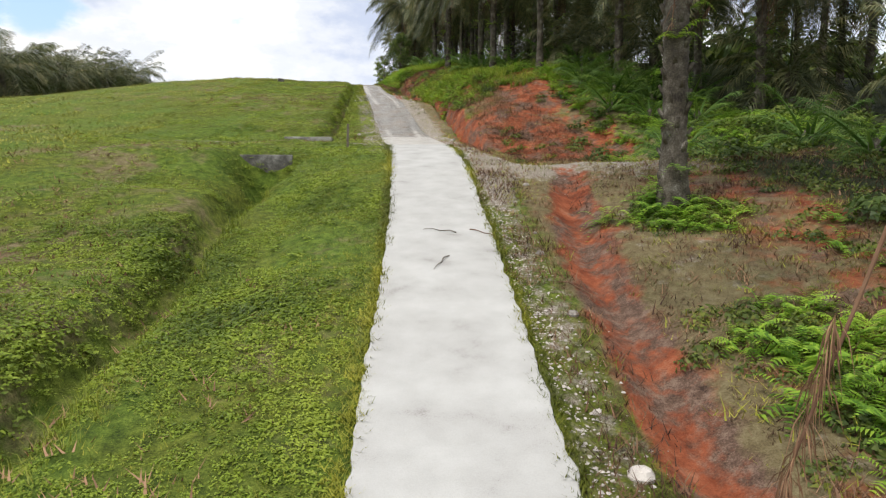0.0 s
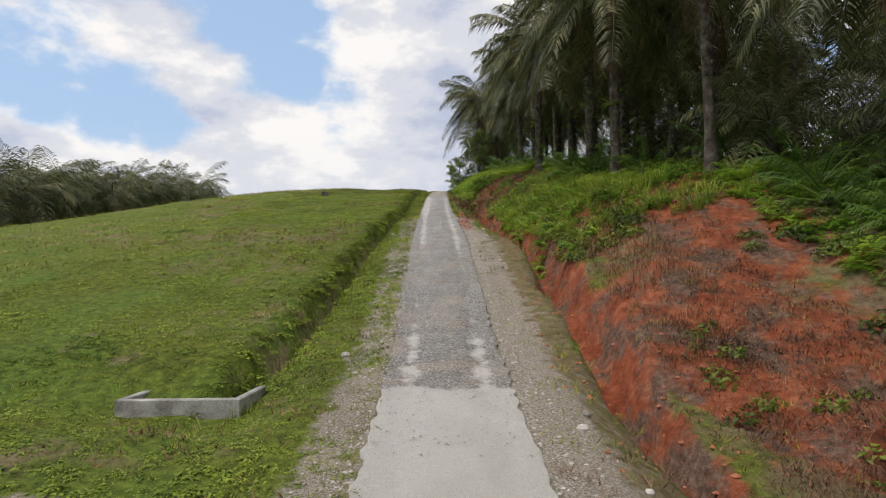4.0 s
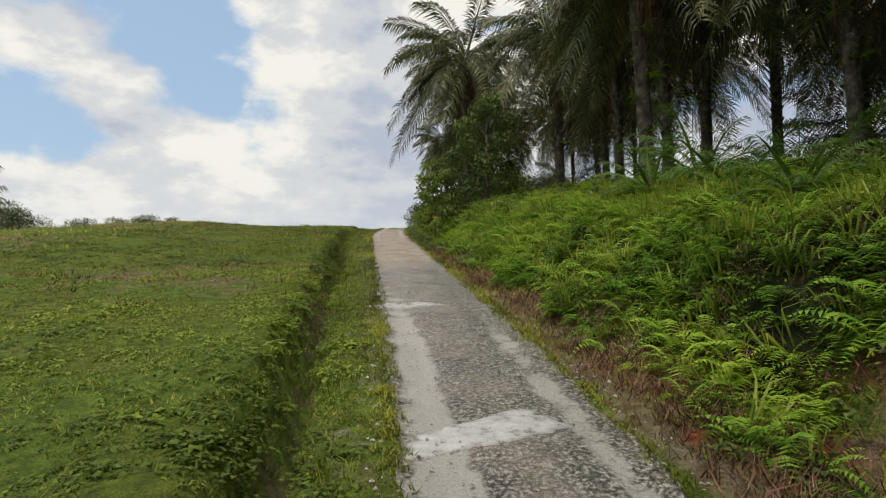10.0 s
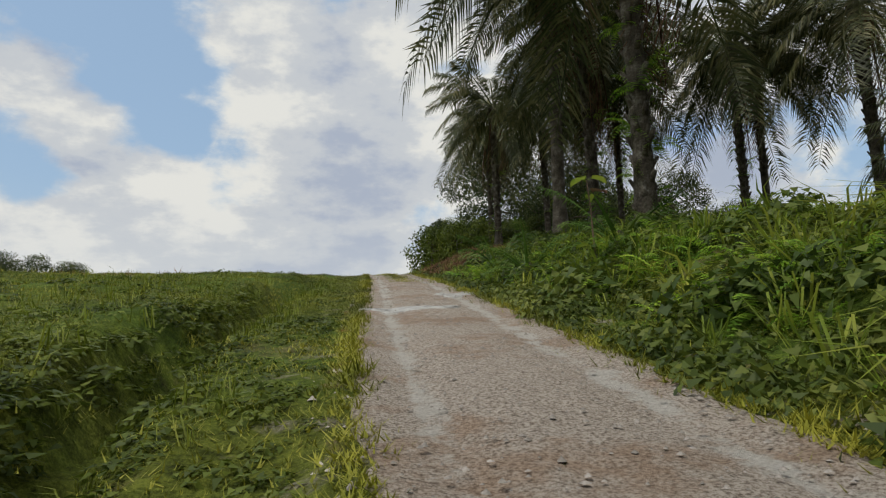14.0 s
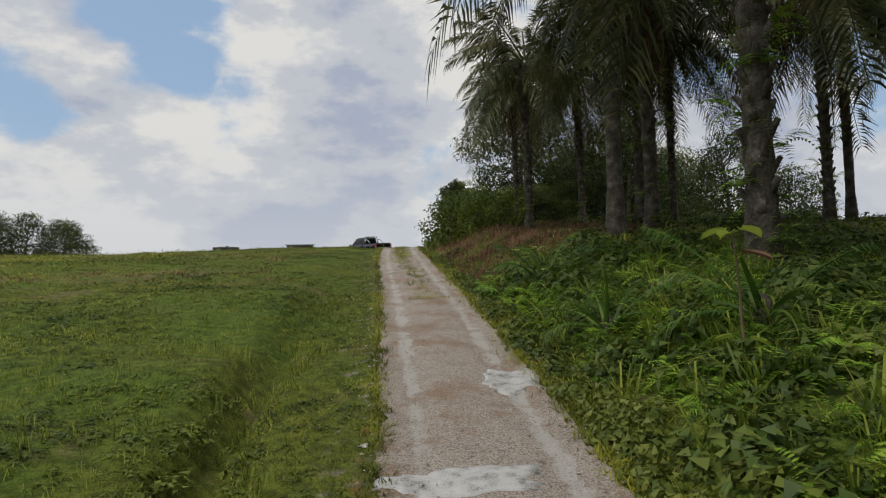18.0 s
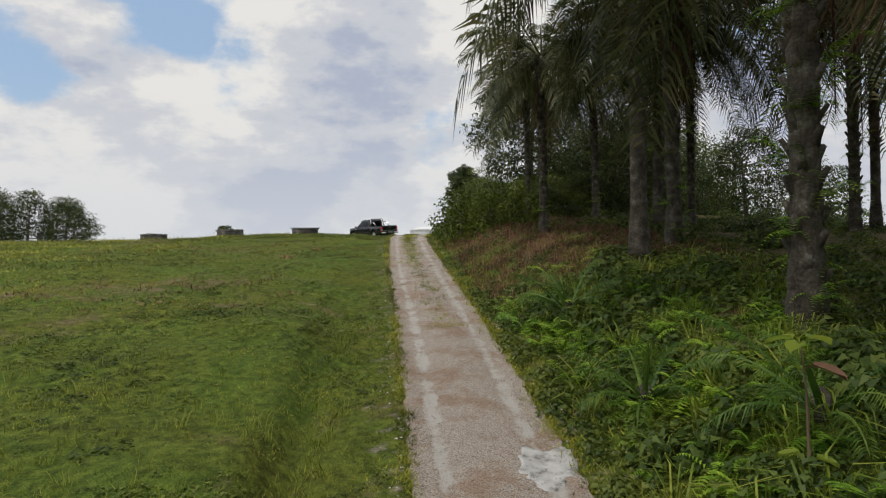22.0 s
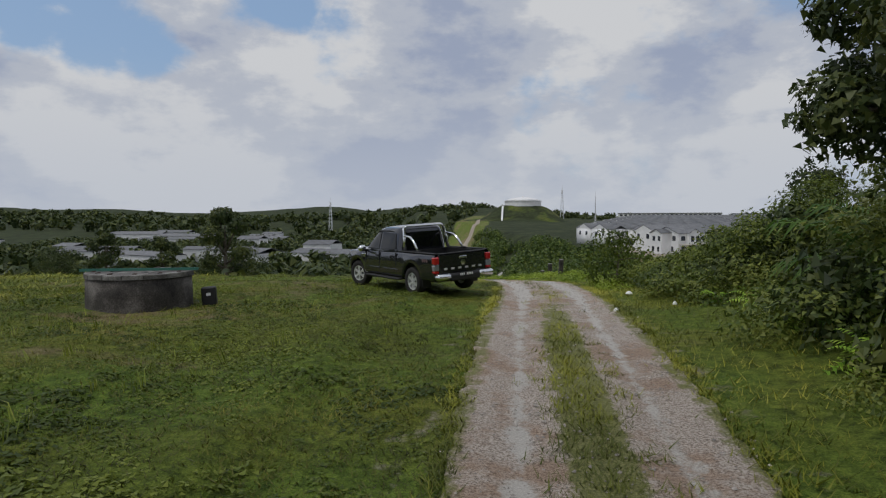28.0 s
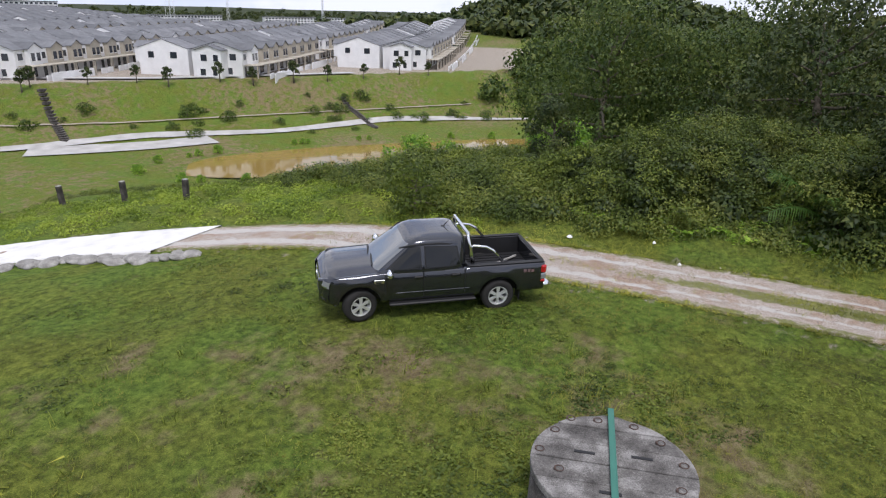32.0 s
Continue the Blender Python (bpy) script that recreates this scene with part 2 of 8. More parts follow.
M_CONC = material("weathered_concrete", [(0.32, (0.10, 0.095, 0.085)), (0.5, (0.27, 0.26, 0.24)), (0.68, (0.46, 0.45, 0.42))], scale=2.4, fine=35, rough=0.92, bump=0.5)
M_CONC_DARK = material("mouldy_concrete", [(0.34, (0.02, 0.019, 0.017)), (0.5, (0.065, 0.058, 0.052)), (0.68, (0.20, 0.185, 0.17))], scale=2.0, fine=30, rough=0.95, bump=0.5)
M_CONC_WHITE = material("pale_concrete", [(0.30, (0.22, 0.21, 0.195)), (0.40, (0.37, 0.365, 0.355)), (0.64, (0.46, 0.46, 0.45))], scale=1.6, detail=14, fine=70, rough=0.85, bump=0.3)
M_LANE = material("bright_concrete", [(0.30, (0.42, 0.41, 0.39)), (0.42, (0.62, 0.61, 0.59)), (0.64, (0.74, 0.735, 0.72))], scale=1.3, detail=12, fine=60, rough=0.95, bump=0.15)
M_PATCH = material("worn_concrete", [(0.36, (0.16, 0.155, 0.145)), (0.46, (0.40, 0.395, 0.385)), (0.62, (0.52, 0.515, 0.505))], scale=6.0, detail=12, fine=55, rough=0.7, bump=0.4)
M_STONE = material("gravel_stone", [(0.3, (0.22, 0.20, 0.18)), (0.5, (0.42, 0.38, 0.35)), (0.7, (0.62, 0.58, 0.54))], scale=6, fine=60, rough=0.9, objvar=0.4)
M_SOILROCK = material("red_clod", [(0.3, (0.20, 0.06, 0.03)), (0.5, (0.34, 0.12, 0.06)), (0.7, (0.46, 0.20, 0.11))], scale=5, fine=50, rough=0.95)
M_WOODPOST = material("grey_wood", [(0.3, (0.09, 0.07, 0.055)), (0.6, (0.20, 0.17, 0.14)), (0.75, (0.30, 0.27, 0.24))], scale=5, fine=50, rough=0.95)


def zone_material():
    """The hillside: grass, dry grass, red soil and gravel, mixed by where each lies on the plan."""
    m = bpy.data.materials.new("hillside")
    m.use_nodes = True
    n, l = m.node_tree.nodes, m.node_tree.links
    b = n["Principled BSDF"]
    b.inputs["Roughness"].default_value = 0.95
    b.inputs["Specular IOR Level"].default_value = 0.15
    tc = n.new("ShaderNodeTexCoord")

    def nz(scale, detail=6, rough=0.6):
        x = n.new("ShaderNodeTexNoise")
        x.inputs["Scale"].default_value, x.inputs["Detail"].default_value, x.inputs["Roughness"].default_value = scale, detail, rough
        l.new(tc.outputs["Object"], x.inputs["Vector"])
        return x.outputs["Fac"]

    def ramp(f, stops):
        r = n.new("ShaderNodeValToRGB")
        while len(r.color_ramp.elements) < len(stops):
            r.color_ramp.elements.new(0.5)
        for e, (p, c) in zip(r.color_ramp.elements, stops):
            e.position, e.color = p, (*c, 1)
        l.new(f, r.inputs[0])
        return r.outputs[0]

    def mix(f, a, c):
        x = n.new("ShaderNodeMix")
        x.data_type = "RGBA"
        l.new(f, x.inputs[0])
        l.new(a, x.inputs[6])
        l.new(c, x.inputs[7])
        return x.outputs[2]

    def blend(a, f, scale):
        """Break up a zone's edge with noise."""
        y = n.new("ShaderNodeMath")
        y.operation = "MULTIPLY_ADD"
        l.new(nz(scale, 8, 0.65), y.inputs[0])
        y.inputs[1].default_value = 1.3
        l.new(a, y.inputs[2])
        z = n.new("ShaderNodeMapRange")
        l.new(y.outputs[0], z.inputs[0])
        z.inputs[1].default_value, z.inputs[2].default_value = f, f + 0.22
        return z.outputs[0]

    at = n.new("ShaderNodeAttribute")
    at.attribute_name = "zones"
    sp = n.new("ShaderNodeSeparateColor")
    l.new(at.outputs["Color"], sp.inputs[0])
    fine, mid, broad = nz(38, 5, 0.7), nz(5.5, 6), nz(0.28, 5)
    mm = n.new("ShaderNodeMix")
    mm.inputs[0].default_value = 0.5
    l.new(fine, mm.inputs[2])
    l.new(mid, mm.inputs[3])
    grass = ramp(mm.outputs[0], [(0.36, (0.034, 0.042, 0.011)), (0.48, (0.098, 0.12, 0.018)), (0.61, (0.20, 0.23, 0.038))])
    lush = ramp(mm.outputs[0], [(0.36, (0.028, 0.050, 0.010)), (0.48, (0.082, 0.13, 0.019)), (0.61, (0.175, 0.245, 0.038))])
    f_b = n.new("ShaderNodeMapRange")
    l.new(broad, f_b.inputs[0])
    f_b.inputs[1].default_value, f_b.inputs[2].default_value = 0.42, 0.60
    col = mix(f_b.outputs[0], grass, lush)
    dry = ramp(mm.outputs[0], [(0.32, (0.075, 0.055, 0.03)), (0.48, (0.17, 0.135, 0.07)), (0.64, (0.27, 0.23, 0.13))])
    col = mix(blend(sp.outputs[2], 1.05, 0.9), col, dry)
    gravel = ramp(nz(26, 6, 0.75), [(0.34, (0.11, 0.085, 0.06)), (0.5, (0.30, 0.26, 0.21)), (0.66, (0.52, 0.48, 0.43))])
    col = mix(blend(sp.outputs[1], 1.05, 2.4), col, gravel)
    sm_ = n.new("ShaderNodeMix")
    sm_.inputs[0].default_value = 0.55
    l.new(mm.outputs[0], sm_.inputs[2])
    l.new(nz(1.1, 8, 0.7), sm_.inputs[3])
    soil = ramp(sm_.outputs[0], [(0.36, (0.075, 0.028, 0.018)), (0.46, (0.22, 0.060, 0.028)), (0.55, (0.35, 0.108, 0.052)), (0.64, (0.44, 0.20, 0.12))])
    crust = ramp(mm.outputs[0], [(0.36, (0.05, 0.032, 0.024)), (0.5, (0.15, 0.095, 0.07)), (0.62, (0.27, 0.19, 0.145))])
    f_c = n.new("ShaderNodeMapRange")
    l.new(nz(0.75, 7, 0.7), f_c.inputs[0])
    f_c.inputs[1].default_value, f_c.inputs[2].default_value = 0.47, 0.58
    soil = mix(f_c.outputs[0], soil, crust)
    col = mix(blend(sp.outputs[0], 1.05, 1.3), col, soil)
    # dark tone for far woods and litter, also shade coloured in beneath plants
    wood_and_shade = ramp(nz(0.09, 14, 0.8), [(0.36, (0.014, 0.020, 0.009)), (0.5, (0.032, 0.042, 0.017)), (0.64, (0.065, 0.08, 0.032))])
    col = mix(blend(at.outputs["Alpha"], 1.05, 0.05), col, wood_and_shade)
    l.new(col, b.inputs["Base Color"])
    bp = n.new("ShaderNodeBump")
    bp.inputs["Strength"].default_value, bp.inputs["Distance"].default_value = 0.8, 0.13
    l.new(mm.outputs[0], bp.inputs["Height"])
    l.new(bp.outputs[0], b.inputs["Normal"])
    return m


def road_material():
    """The gravel track: pale worn wheel lines, dark wet stretch, pinkish stones."""
    m = bpy.data.materials.new("gravel_track")
    m.use_nodes = True
    n, l = m.node_tree.nodes, m.node_tree.links
    b = n["Principled BSDF"]
    tc = n.new("ShaderNodeTexCoord")
    at = n.new("ShaderNodeAttribute")
    at.attribute_name = "zones"
    sp = n.new("ShaderNodeSeparateColor")
    l.new(at.outputs["Color"], sp.inputs[0])

    def nz(scale, detail=6, rough=0.65):
        x = n.new("ShaderNodeTexNoise")
        x.inputs["Scale"].default_value, x.inputs["Detail"].default_value, x.inputs["Roughness"].default_value = scale, detail, rough
        l.new(tc.outputs["Object"], x.inputs["Vector"])
        return x.outputs["Fac"]

    def ramp(f, stops):
        r = n.new("ShaderNodeValToRGB")
        while len(r.color_ramp.elements) < len(stops):
            r.color_ramp.elements.new(0.5)
        for e, (p, c) in zip(r.color_ramp.elements, stops):
            e.position, e.color = p, (*c, 1)
        l.new(f, r.inputs[0])
        return r.outputs[0]

    def mix(f, a, c):
        x = n.new("ShaderNodeMix")
        x.data_type = "RGBA"
        l.new(f, x.inputs[0])
        l.new(a, x.inputs[6])
        l.new(c, x.inputs[7])
        return x.outputs[2]

    def add(a, gain, off):
        y = n.new("ShaderNodeMath")
        y.operation = "MULTIPLY_ADD"
        l.new(off[0], y.inputs[0])
        y.inputs[1].default_value = gain
        l.new(a, y.inputs[2])
        z = n.new("ShaderNodeMapRange")
        l.new(y.outputs[0], z.inputs[0])
        z.inputs[1].default_value, z.inputs[2].default_value = off[1], off[2]
        return z.outputs[0]

    vo = n.new("ShaderNodeTexVoronoi")
    vo.inputs["Scale"].default_value = 23
    l.new(tc.outputs["Object"], vo.inputs["Vector"])
    stones = nz(40, 8, 0.78)
    sm = n.new("ShaderNodeMix")
    sm.inputs[0].default_value = 0.03
    l.new(stones, sm.inputs[2])
    l.new(vo.outputs["Distance"], sm.inputs[3])
    tone = sm.outputs[0]
    pink = ramp(tone, [(0.38, (0.10, 0.075, 0.058)), (0.46, (0.27, 0.22, 0.178)), (0.55, (0.52, 0.46, 0.405))])
    wet = ramp(nz(21, 12, 0.78), [(0.41, (0.033, 0.029, 0.025)), (0.495, (0.105, 0.092, 0.078)), (0.54, (0.36, 0.335, 0.30)), (0.60, (0.60, 0.575, 0.53))])
    pale = ramp(tone, [(0.3, (0.28, 0.26, 0.235)), (0.5, (0.47, 0.445, 0.41)), (0.65, (0.60, 0.575, 0.54))])
    grass = ramp(nz(38, 5, 0.7), [(0.32, (0.06, 0.07, 0.02)), (0.5, (0.16, 0.17, 0.05)), (0.66, (0.28, 0.26, 0.11))])
    f_wet = add(sp.outputs[0], 0.9, (nz(0.8, 5), 0.85, 1.15))
    earth = ramp(tone, [(0.34, (0.10, 0.065, 0.045)), (0.46, (0.24, 0.165, 0.115)), (0.58, (0.42, 0.32, 0.245))])
    f_e = n.new("ShaderNodeMapRange")
    l.new(nz(0.9, 7, 0.7), f_e.inputs[0])
    f_e.inputs[1].default_value, f_e.inputs[2].default_value = 0.49, 0.60
    pink = mix(f_e.outputs[0], pink, earth)
    col = mix(f_wet, pink, wet)
    f_pale = add(sp.outputs[1], 1.1, (nz(1.7, 10, 0.72), 1.03, 1.16))
    col = mix(f_pale, col, pale)
    f_gr = add(sp.outputs[2], 1.2, (nz(3.6, 8, 0.75), 1.08, 1.24))
    col = mix(f_gr, col, grass)
    l.new(col, b.inputs["Base Color"])
    rr = n.new("ShaderNodeMapRange")
    l.new(f_wet, rr.inputs[0])
    rr.inputs[3].default_value, rr.inputs[4].default_value = 0.9, 0.3
    l.new(rr.outputs[0], b.inputs["Roughness"])
    bp = n.new("ShaderNodeBump")
    bp.inputs["Strength"].default_value, bp.inputs["Distance"].default_value = 0.8, 0.04
    l.new(tone, bp.inputs["Height"])
    l.new(bp.outputs[0], b.inputs["Normal"])
    return m


M_GROUND, M_ROAD = zone_material(), road_material()

# ---- mesh helpers ----


def soft_normals(ob, up=0.75):
    """Blades and small leaves shade like the turf they stand in."""
    me = ob.data
    n = len(me.vertices)
    r = np.random.default_rng(3).normal(0, 1 - up, (n, 3)) + np.array([0, 0, 1.0])
    r /= np.linalg.norm(r, axis=1)[:, None]
    me.polygons.foreach_set("use_smooth", np.ones(len(me.polygons), dtype=bool))
    me.normals_split_custom_set_from_vertices(r.astype(np.float32))


def link_mesh(name, verts, faces, mats, smooth=False, parent=None, idx=None):
    me = bpy.data.meshes.new(name)
    verts = np.asarray(verts, dtype=np.float32)
    if isinstance(faces, np.ndarray):
        k = faces.shape[1]
        me.vertices.add(len(verts))
        me.vertices.foreach_set("co", verts.ravel())
        me.loops.add(faces.size)
        me.loops.foreach_set("vertex_index", faces.astype(np.int32).ravel())
        me.polygons.add(len(faces))
        me.polygons.foreach_set("loop_start", np.arange(0, faces.size, k, dtype=np.int32))
        me.update(calc_edges=True)
    else:
        me.from_pydata([tuple(v) for v in verts], [], [tuple(f) for f in faces])
    for m in (mats if isinstance(mats, (list, tuple)) else [mats]):
        me.materials.append(m)
    if idx is not None:
        me.polygons.foreach_set("material_index", np.asarray(idx, dtype=np.int32))
    if smooth:
        me.polygons.foreach_set("use_smooth", np.ones(len(me.polygons), dtype=bool))
    ob = new(name, me)
    if parent is not None:
        ob.parent = parent
    return ob


class Shape:
    """Gathers boxes, tubes and plates into one mesh."""

    def __init__(self):
        self.v, self.f = [], []

    def add(self, vs, fs):
        o = len(self.v)
        self.v += [tuple(v) for v in vs]
        self.f += [tuple(i + o for i in f) for f in fs]
        return self

    def box(self, c, s, m=None, taper=1.0, bevel=0.0):
        """A box with softened long edges; taper narrows its top."""
        x, y, z = (a / 2 for a in s)
        b = min(bevel, 0.45 * min(s))
        if b <= 0:
            vs = [(-x, -y, -z), (x, -y, -z), (x, y, -z), (-x, y, -z), (-x * taper, -y * taper, z), (x * taper, -y * taper, z), (x * taper, y * taper, z), (-x * taper, y * taper, z)]
            fs = [(3, 2, 1, 0), (4, 5, 6, 7), (0, 1, 5, 4), (1, 2, 6, 5), (2, 3, 7, 6), (3, 0, 4, 7)]
        else:
            ring = [(-x + b, -y), (x - b, -y), (x, -y + b), (x, y - b), (x - b, y), (-x + b, y), (-x, y - b), (-x, -y + b)]
            inner = [(px * (x - b) / x if abs(px) == x else px, py * (y - b) / y if abs(py) == y else py) for px, py in ring]
            vs, fs = [], []
            for zz, rg, k in ((-z, inner, 1), (-z + b, ring, 1), (z - b, ring, taper), (z, inner, taper)):
                vs += [(px * k, py * k, zz) for px, py in rg]
            for j in range(3):
                for i in range(8):
                    a, d = j * 8 + i, j * 8 + (i + 1) % 8
                    fs.append((a, d, d + 8, a + 8))
            fs += [tuple(range(7, -1, -1)), tuple(range(24, 32))]
        m = m or Matrix.Identity(4)
        t = Matrix.Translation(c) @ m
        return self.add([t @ Vector(v) for v in vs], fs)

    def tube(self, pts, radii, n=8, caps=True):
        pts = [Vector(p) for p in pts]
        if not isinstance(radii, (list, tuple)):
            radii = [radii] * len(pts)
        o, fs, vs = 0, [], []
        for i, p in enumerate(pts):
            d = (pts[min(i + 1, len(pts) - 1)] - pts[max(i - 1, 0)]).normalized()
            a = d.cross(Vector((0.13, 0.31, 0.94)) if abs(d.z) < 0.9 else Vector((1, 0.1, 0))).normalized()
            b = d.cross(a)
            for k in range(n):
                w = 2 * math.pi * k / n
                vs.append(p + (a * math.cos(w) + b * math.sin(w)) * radii[i])
        for i in range(len(pts) - 1):
            for k in range(n):
                q = (k + 1) % n
                fs.append((i * n + k, i * n + q, (i + 1) * n + q, (i + 1) * n + k))
        if caps:
            fs += [tuple(range(n - 1, -1, -1)), tuple((len(pts) - 1) * n + k for k in range(n))]
        return self.add(vs, fs)

    def lathe(self, prof, c=(0, 0, 0), n=24, axis="z", caps=True):
        """Turn a list of (radius, height) about an axis through c."""
        vs, fs = [], []
        for r, h in prof:
            for k in range(n):
                w = 2 * math.pi * k / n
                p = (r * math.cos(w), r * math.sin(w), h)
                if axis == "x":
                    p = (p[2], p[0], p[1])
                elif axis == "y":
                    p = (p[1], p[2], p[0])
                vs.append((p[0] + c[0], p[1] + c[1], p[2] + c[2]))
        for i in range(len(prof) - 1):
            for k in range(n):
                q = (k + 1) % n
                fs.append((i * n + k, i * n + q, (i + 1) * n + q, (i + 1) * n + k))
        if caps:
            fs += [tuple(range(n - 1, -1, -1)), tuple((len(prof) - 1) * n + k for k in range(n))]
        return self.add(vs, fs)

    def plate(self, poly, depth, m=None):
        """A flat outline in x, z given depth along y."""
        n = len(poly)
        vs = [(x, -depth / 2, z) for x, z in poly] + [(x, depth / 2, z) for x, z in poly]
        fs = [tuple(range(n)), tuple(range(2 * n - 1, n - 1, -1))] + [((i + 1) % n, i, i + n, (i + 1) % n + n) for i in range(n)]
        m = m or Matrix.Identity(4)
        return self.add([m @ Vector(v) for v in vs], fs)


def part(name, shape, material_, parent=None, label="", smooth=False):
    ob = link_mesh(name, shape.v, shape.f, material_, smooth, parent)
    if label:
        ob["label"] = label
    return ob


def thing(name, m, label, category, group="", kind=""):
    ob = new(name)
    ob.matrix_world = m
    return tagged(ob, label, category, group, kind)


def scatter(template_v, template_f, pos, yaw, size, tilt=None, sx=None):
    """Copies of a small template laid at many places, as one array of vertices and faces."""
    n, k = len(pos), len(template_v)
    c, s = np.cos(yaw)[:, None], np.sin(yaw)[:, None]
    t = template_v[None] * (size[:, None, None])
    if sx is not None:
        t = t * sx[:, None, :]
    if tilt is not None:
        a, b = np.cos(tilt)[:, None], np.sin(tilt)[:, None]
        y, z = t[..., 1] * a - t[..., 2] * b, t[..., 1] * b + t[..., 2] * a
        t = np.stack([t[..., 0], y, z], -1)
    x, y = t[..., 0] * c - t[..., 1] * s, t[..., 0] * s + t[..., 1] * c
    v = np.stack([x, y, t[..., 2]], -1) + pos[:, None, :]
    f = template_f[None] + (np.arange(n) * k)[:, None, None]
    return v.reshape(-1, 3), f.reshape(-1, template_f.shape[1])


rng = np.random.default_rng(7)

# ---- the lie of the land ----


def table(rows, sigma):
    """A smooth curve through (y, value) rows."""
    ys = np.arange(-120.0, 420.0, 0.5)
    a = np.array(rows, dtype=float)
    v = np.interp(ys, a[:, 0], a[:, 1])
    k = np.exp(-0.5 * (np.arange(-40, 41) * 0.5 / sigma) ** 2)
    v = np.convolve(np.pad(v, 40, mode="edge"), k / k.sum(), mode="valid")
    return lambda y: np.interp(y, ys, v)


track_x = table([(-120, 3.5), (0, 0.4), (8, 0.12), (14, -0.04), (23.5, -0.62), (30.4, -1.5), (50, -4.38), (67.9, -7.1), (80, -8.78), (111.6, -12.9), (128.2, -14.1), (141, -15.2),
                 (153, -15.9), (165.9, -16.0), (174, -15.9), (180, -16.3), (182.5, -16.9), (185.2, -18.3), (191.3, -21.6), (200, -26.5), (215, -33), (260, -38), (420, -42)], 2.0)
track_z = table([(-120, -24), (-60, -16), (-30, -9.8), (0, -4.3), (8, -2.55), (12, -1.6), (16.6, -0.38), (20, 0.55), (24, 1.36), (30, 2.06), (35, 2.76), (39, 3.76), (44, 5.08), (50, 6.5), (67.9, 9.87), (80, 12.3), (111.6, 17.3), (119.8, 18.5), (128.2, 19.6),
                 (141, 21.2), (153, 22.35), (158, 22.65), (165, 22.9), (172, 22.75), (180, 22.4), (187, 21.8), (191, 21.3), (196, 20.5), (202, 19.2), (210, 16.2), (220, 12), (250, 8), (280, 7), (420, 9)], 2.0)
drain_u = table([(-120, -5), (0, -4.9), (8, -5.1), (14, -5.6), (18, -6.0), (24, -5.8), (30, -4.6), (35, -3.8), (50, -2.9), (68, -2.25), (80, -2.25), (100, -2.7), (115, -3.0), (420, -3.3)], 3.0)
road_half = table([(-120, 1.25), (0, 1.17), (14, 1.15), (20, 1.19), (28, 1.23), (60, 1.22), (80, 1.12), (100, 1.2), (120, 1.2), (150, 1.25), (158, 1.32), (164, 1.45), (182, 1.45), (186, 1.4), (420, 1.3)], 1.5)


def step(a, b, x):
    t = np.clip((x - a) / (b - a), 0, 1)
    return t * t * (3 - 2 * t)


def wave(x, y, s, seed=0.0):
    """Cheap rolling noise, about -1 to 1."""
    x, y = x / s + seed, y / s - seed * 0.7
    return (np.sin(x * 1.7 + 1.3 * np.sin(y * 1.1)) + np.sin(y * 1.9 + 1.7 * np.sin(x * 0.8 + 2)) + np.sin(1.3 * (x + y) + np.sin(2.1 * x - y))) / 3


def ditch_u(y):
    """How far east of the track the red ditch runs."""
    return 3.0 + 0.9 * step(18, 27, y) * (1 - step(46, 58, y))


def gully_u(y):
    """How far east of the lane the washed-out trail runs."""
    return np.interp(y, [-10, 8, 13, 17, 21], [2.5, 2.8, 3.0, 3.6, 4.5])


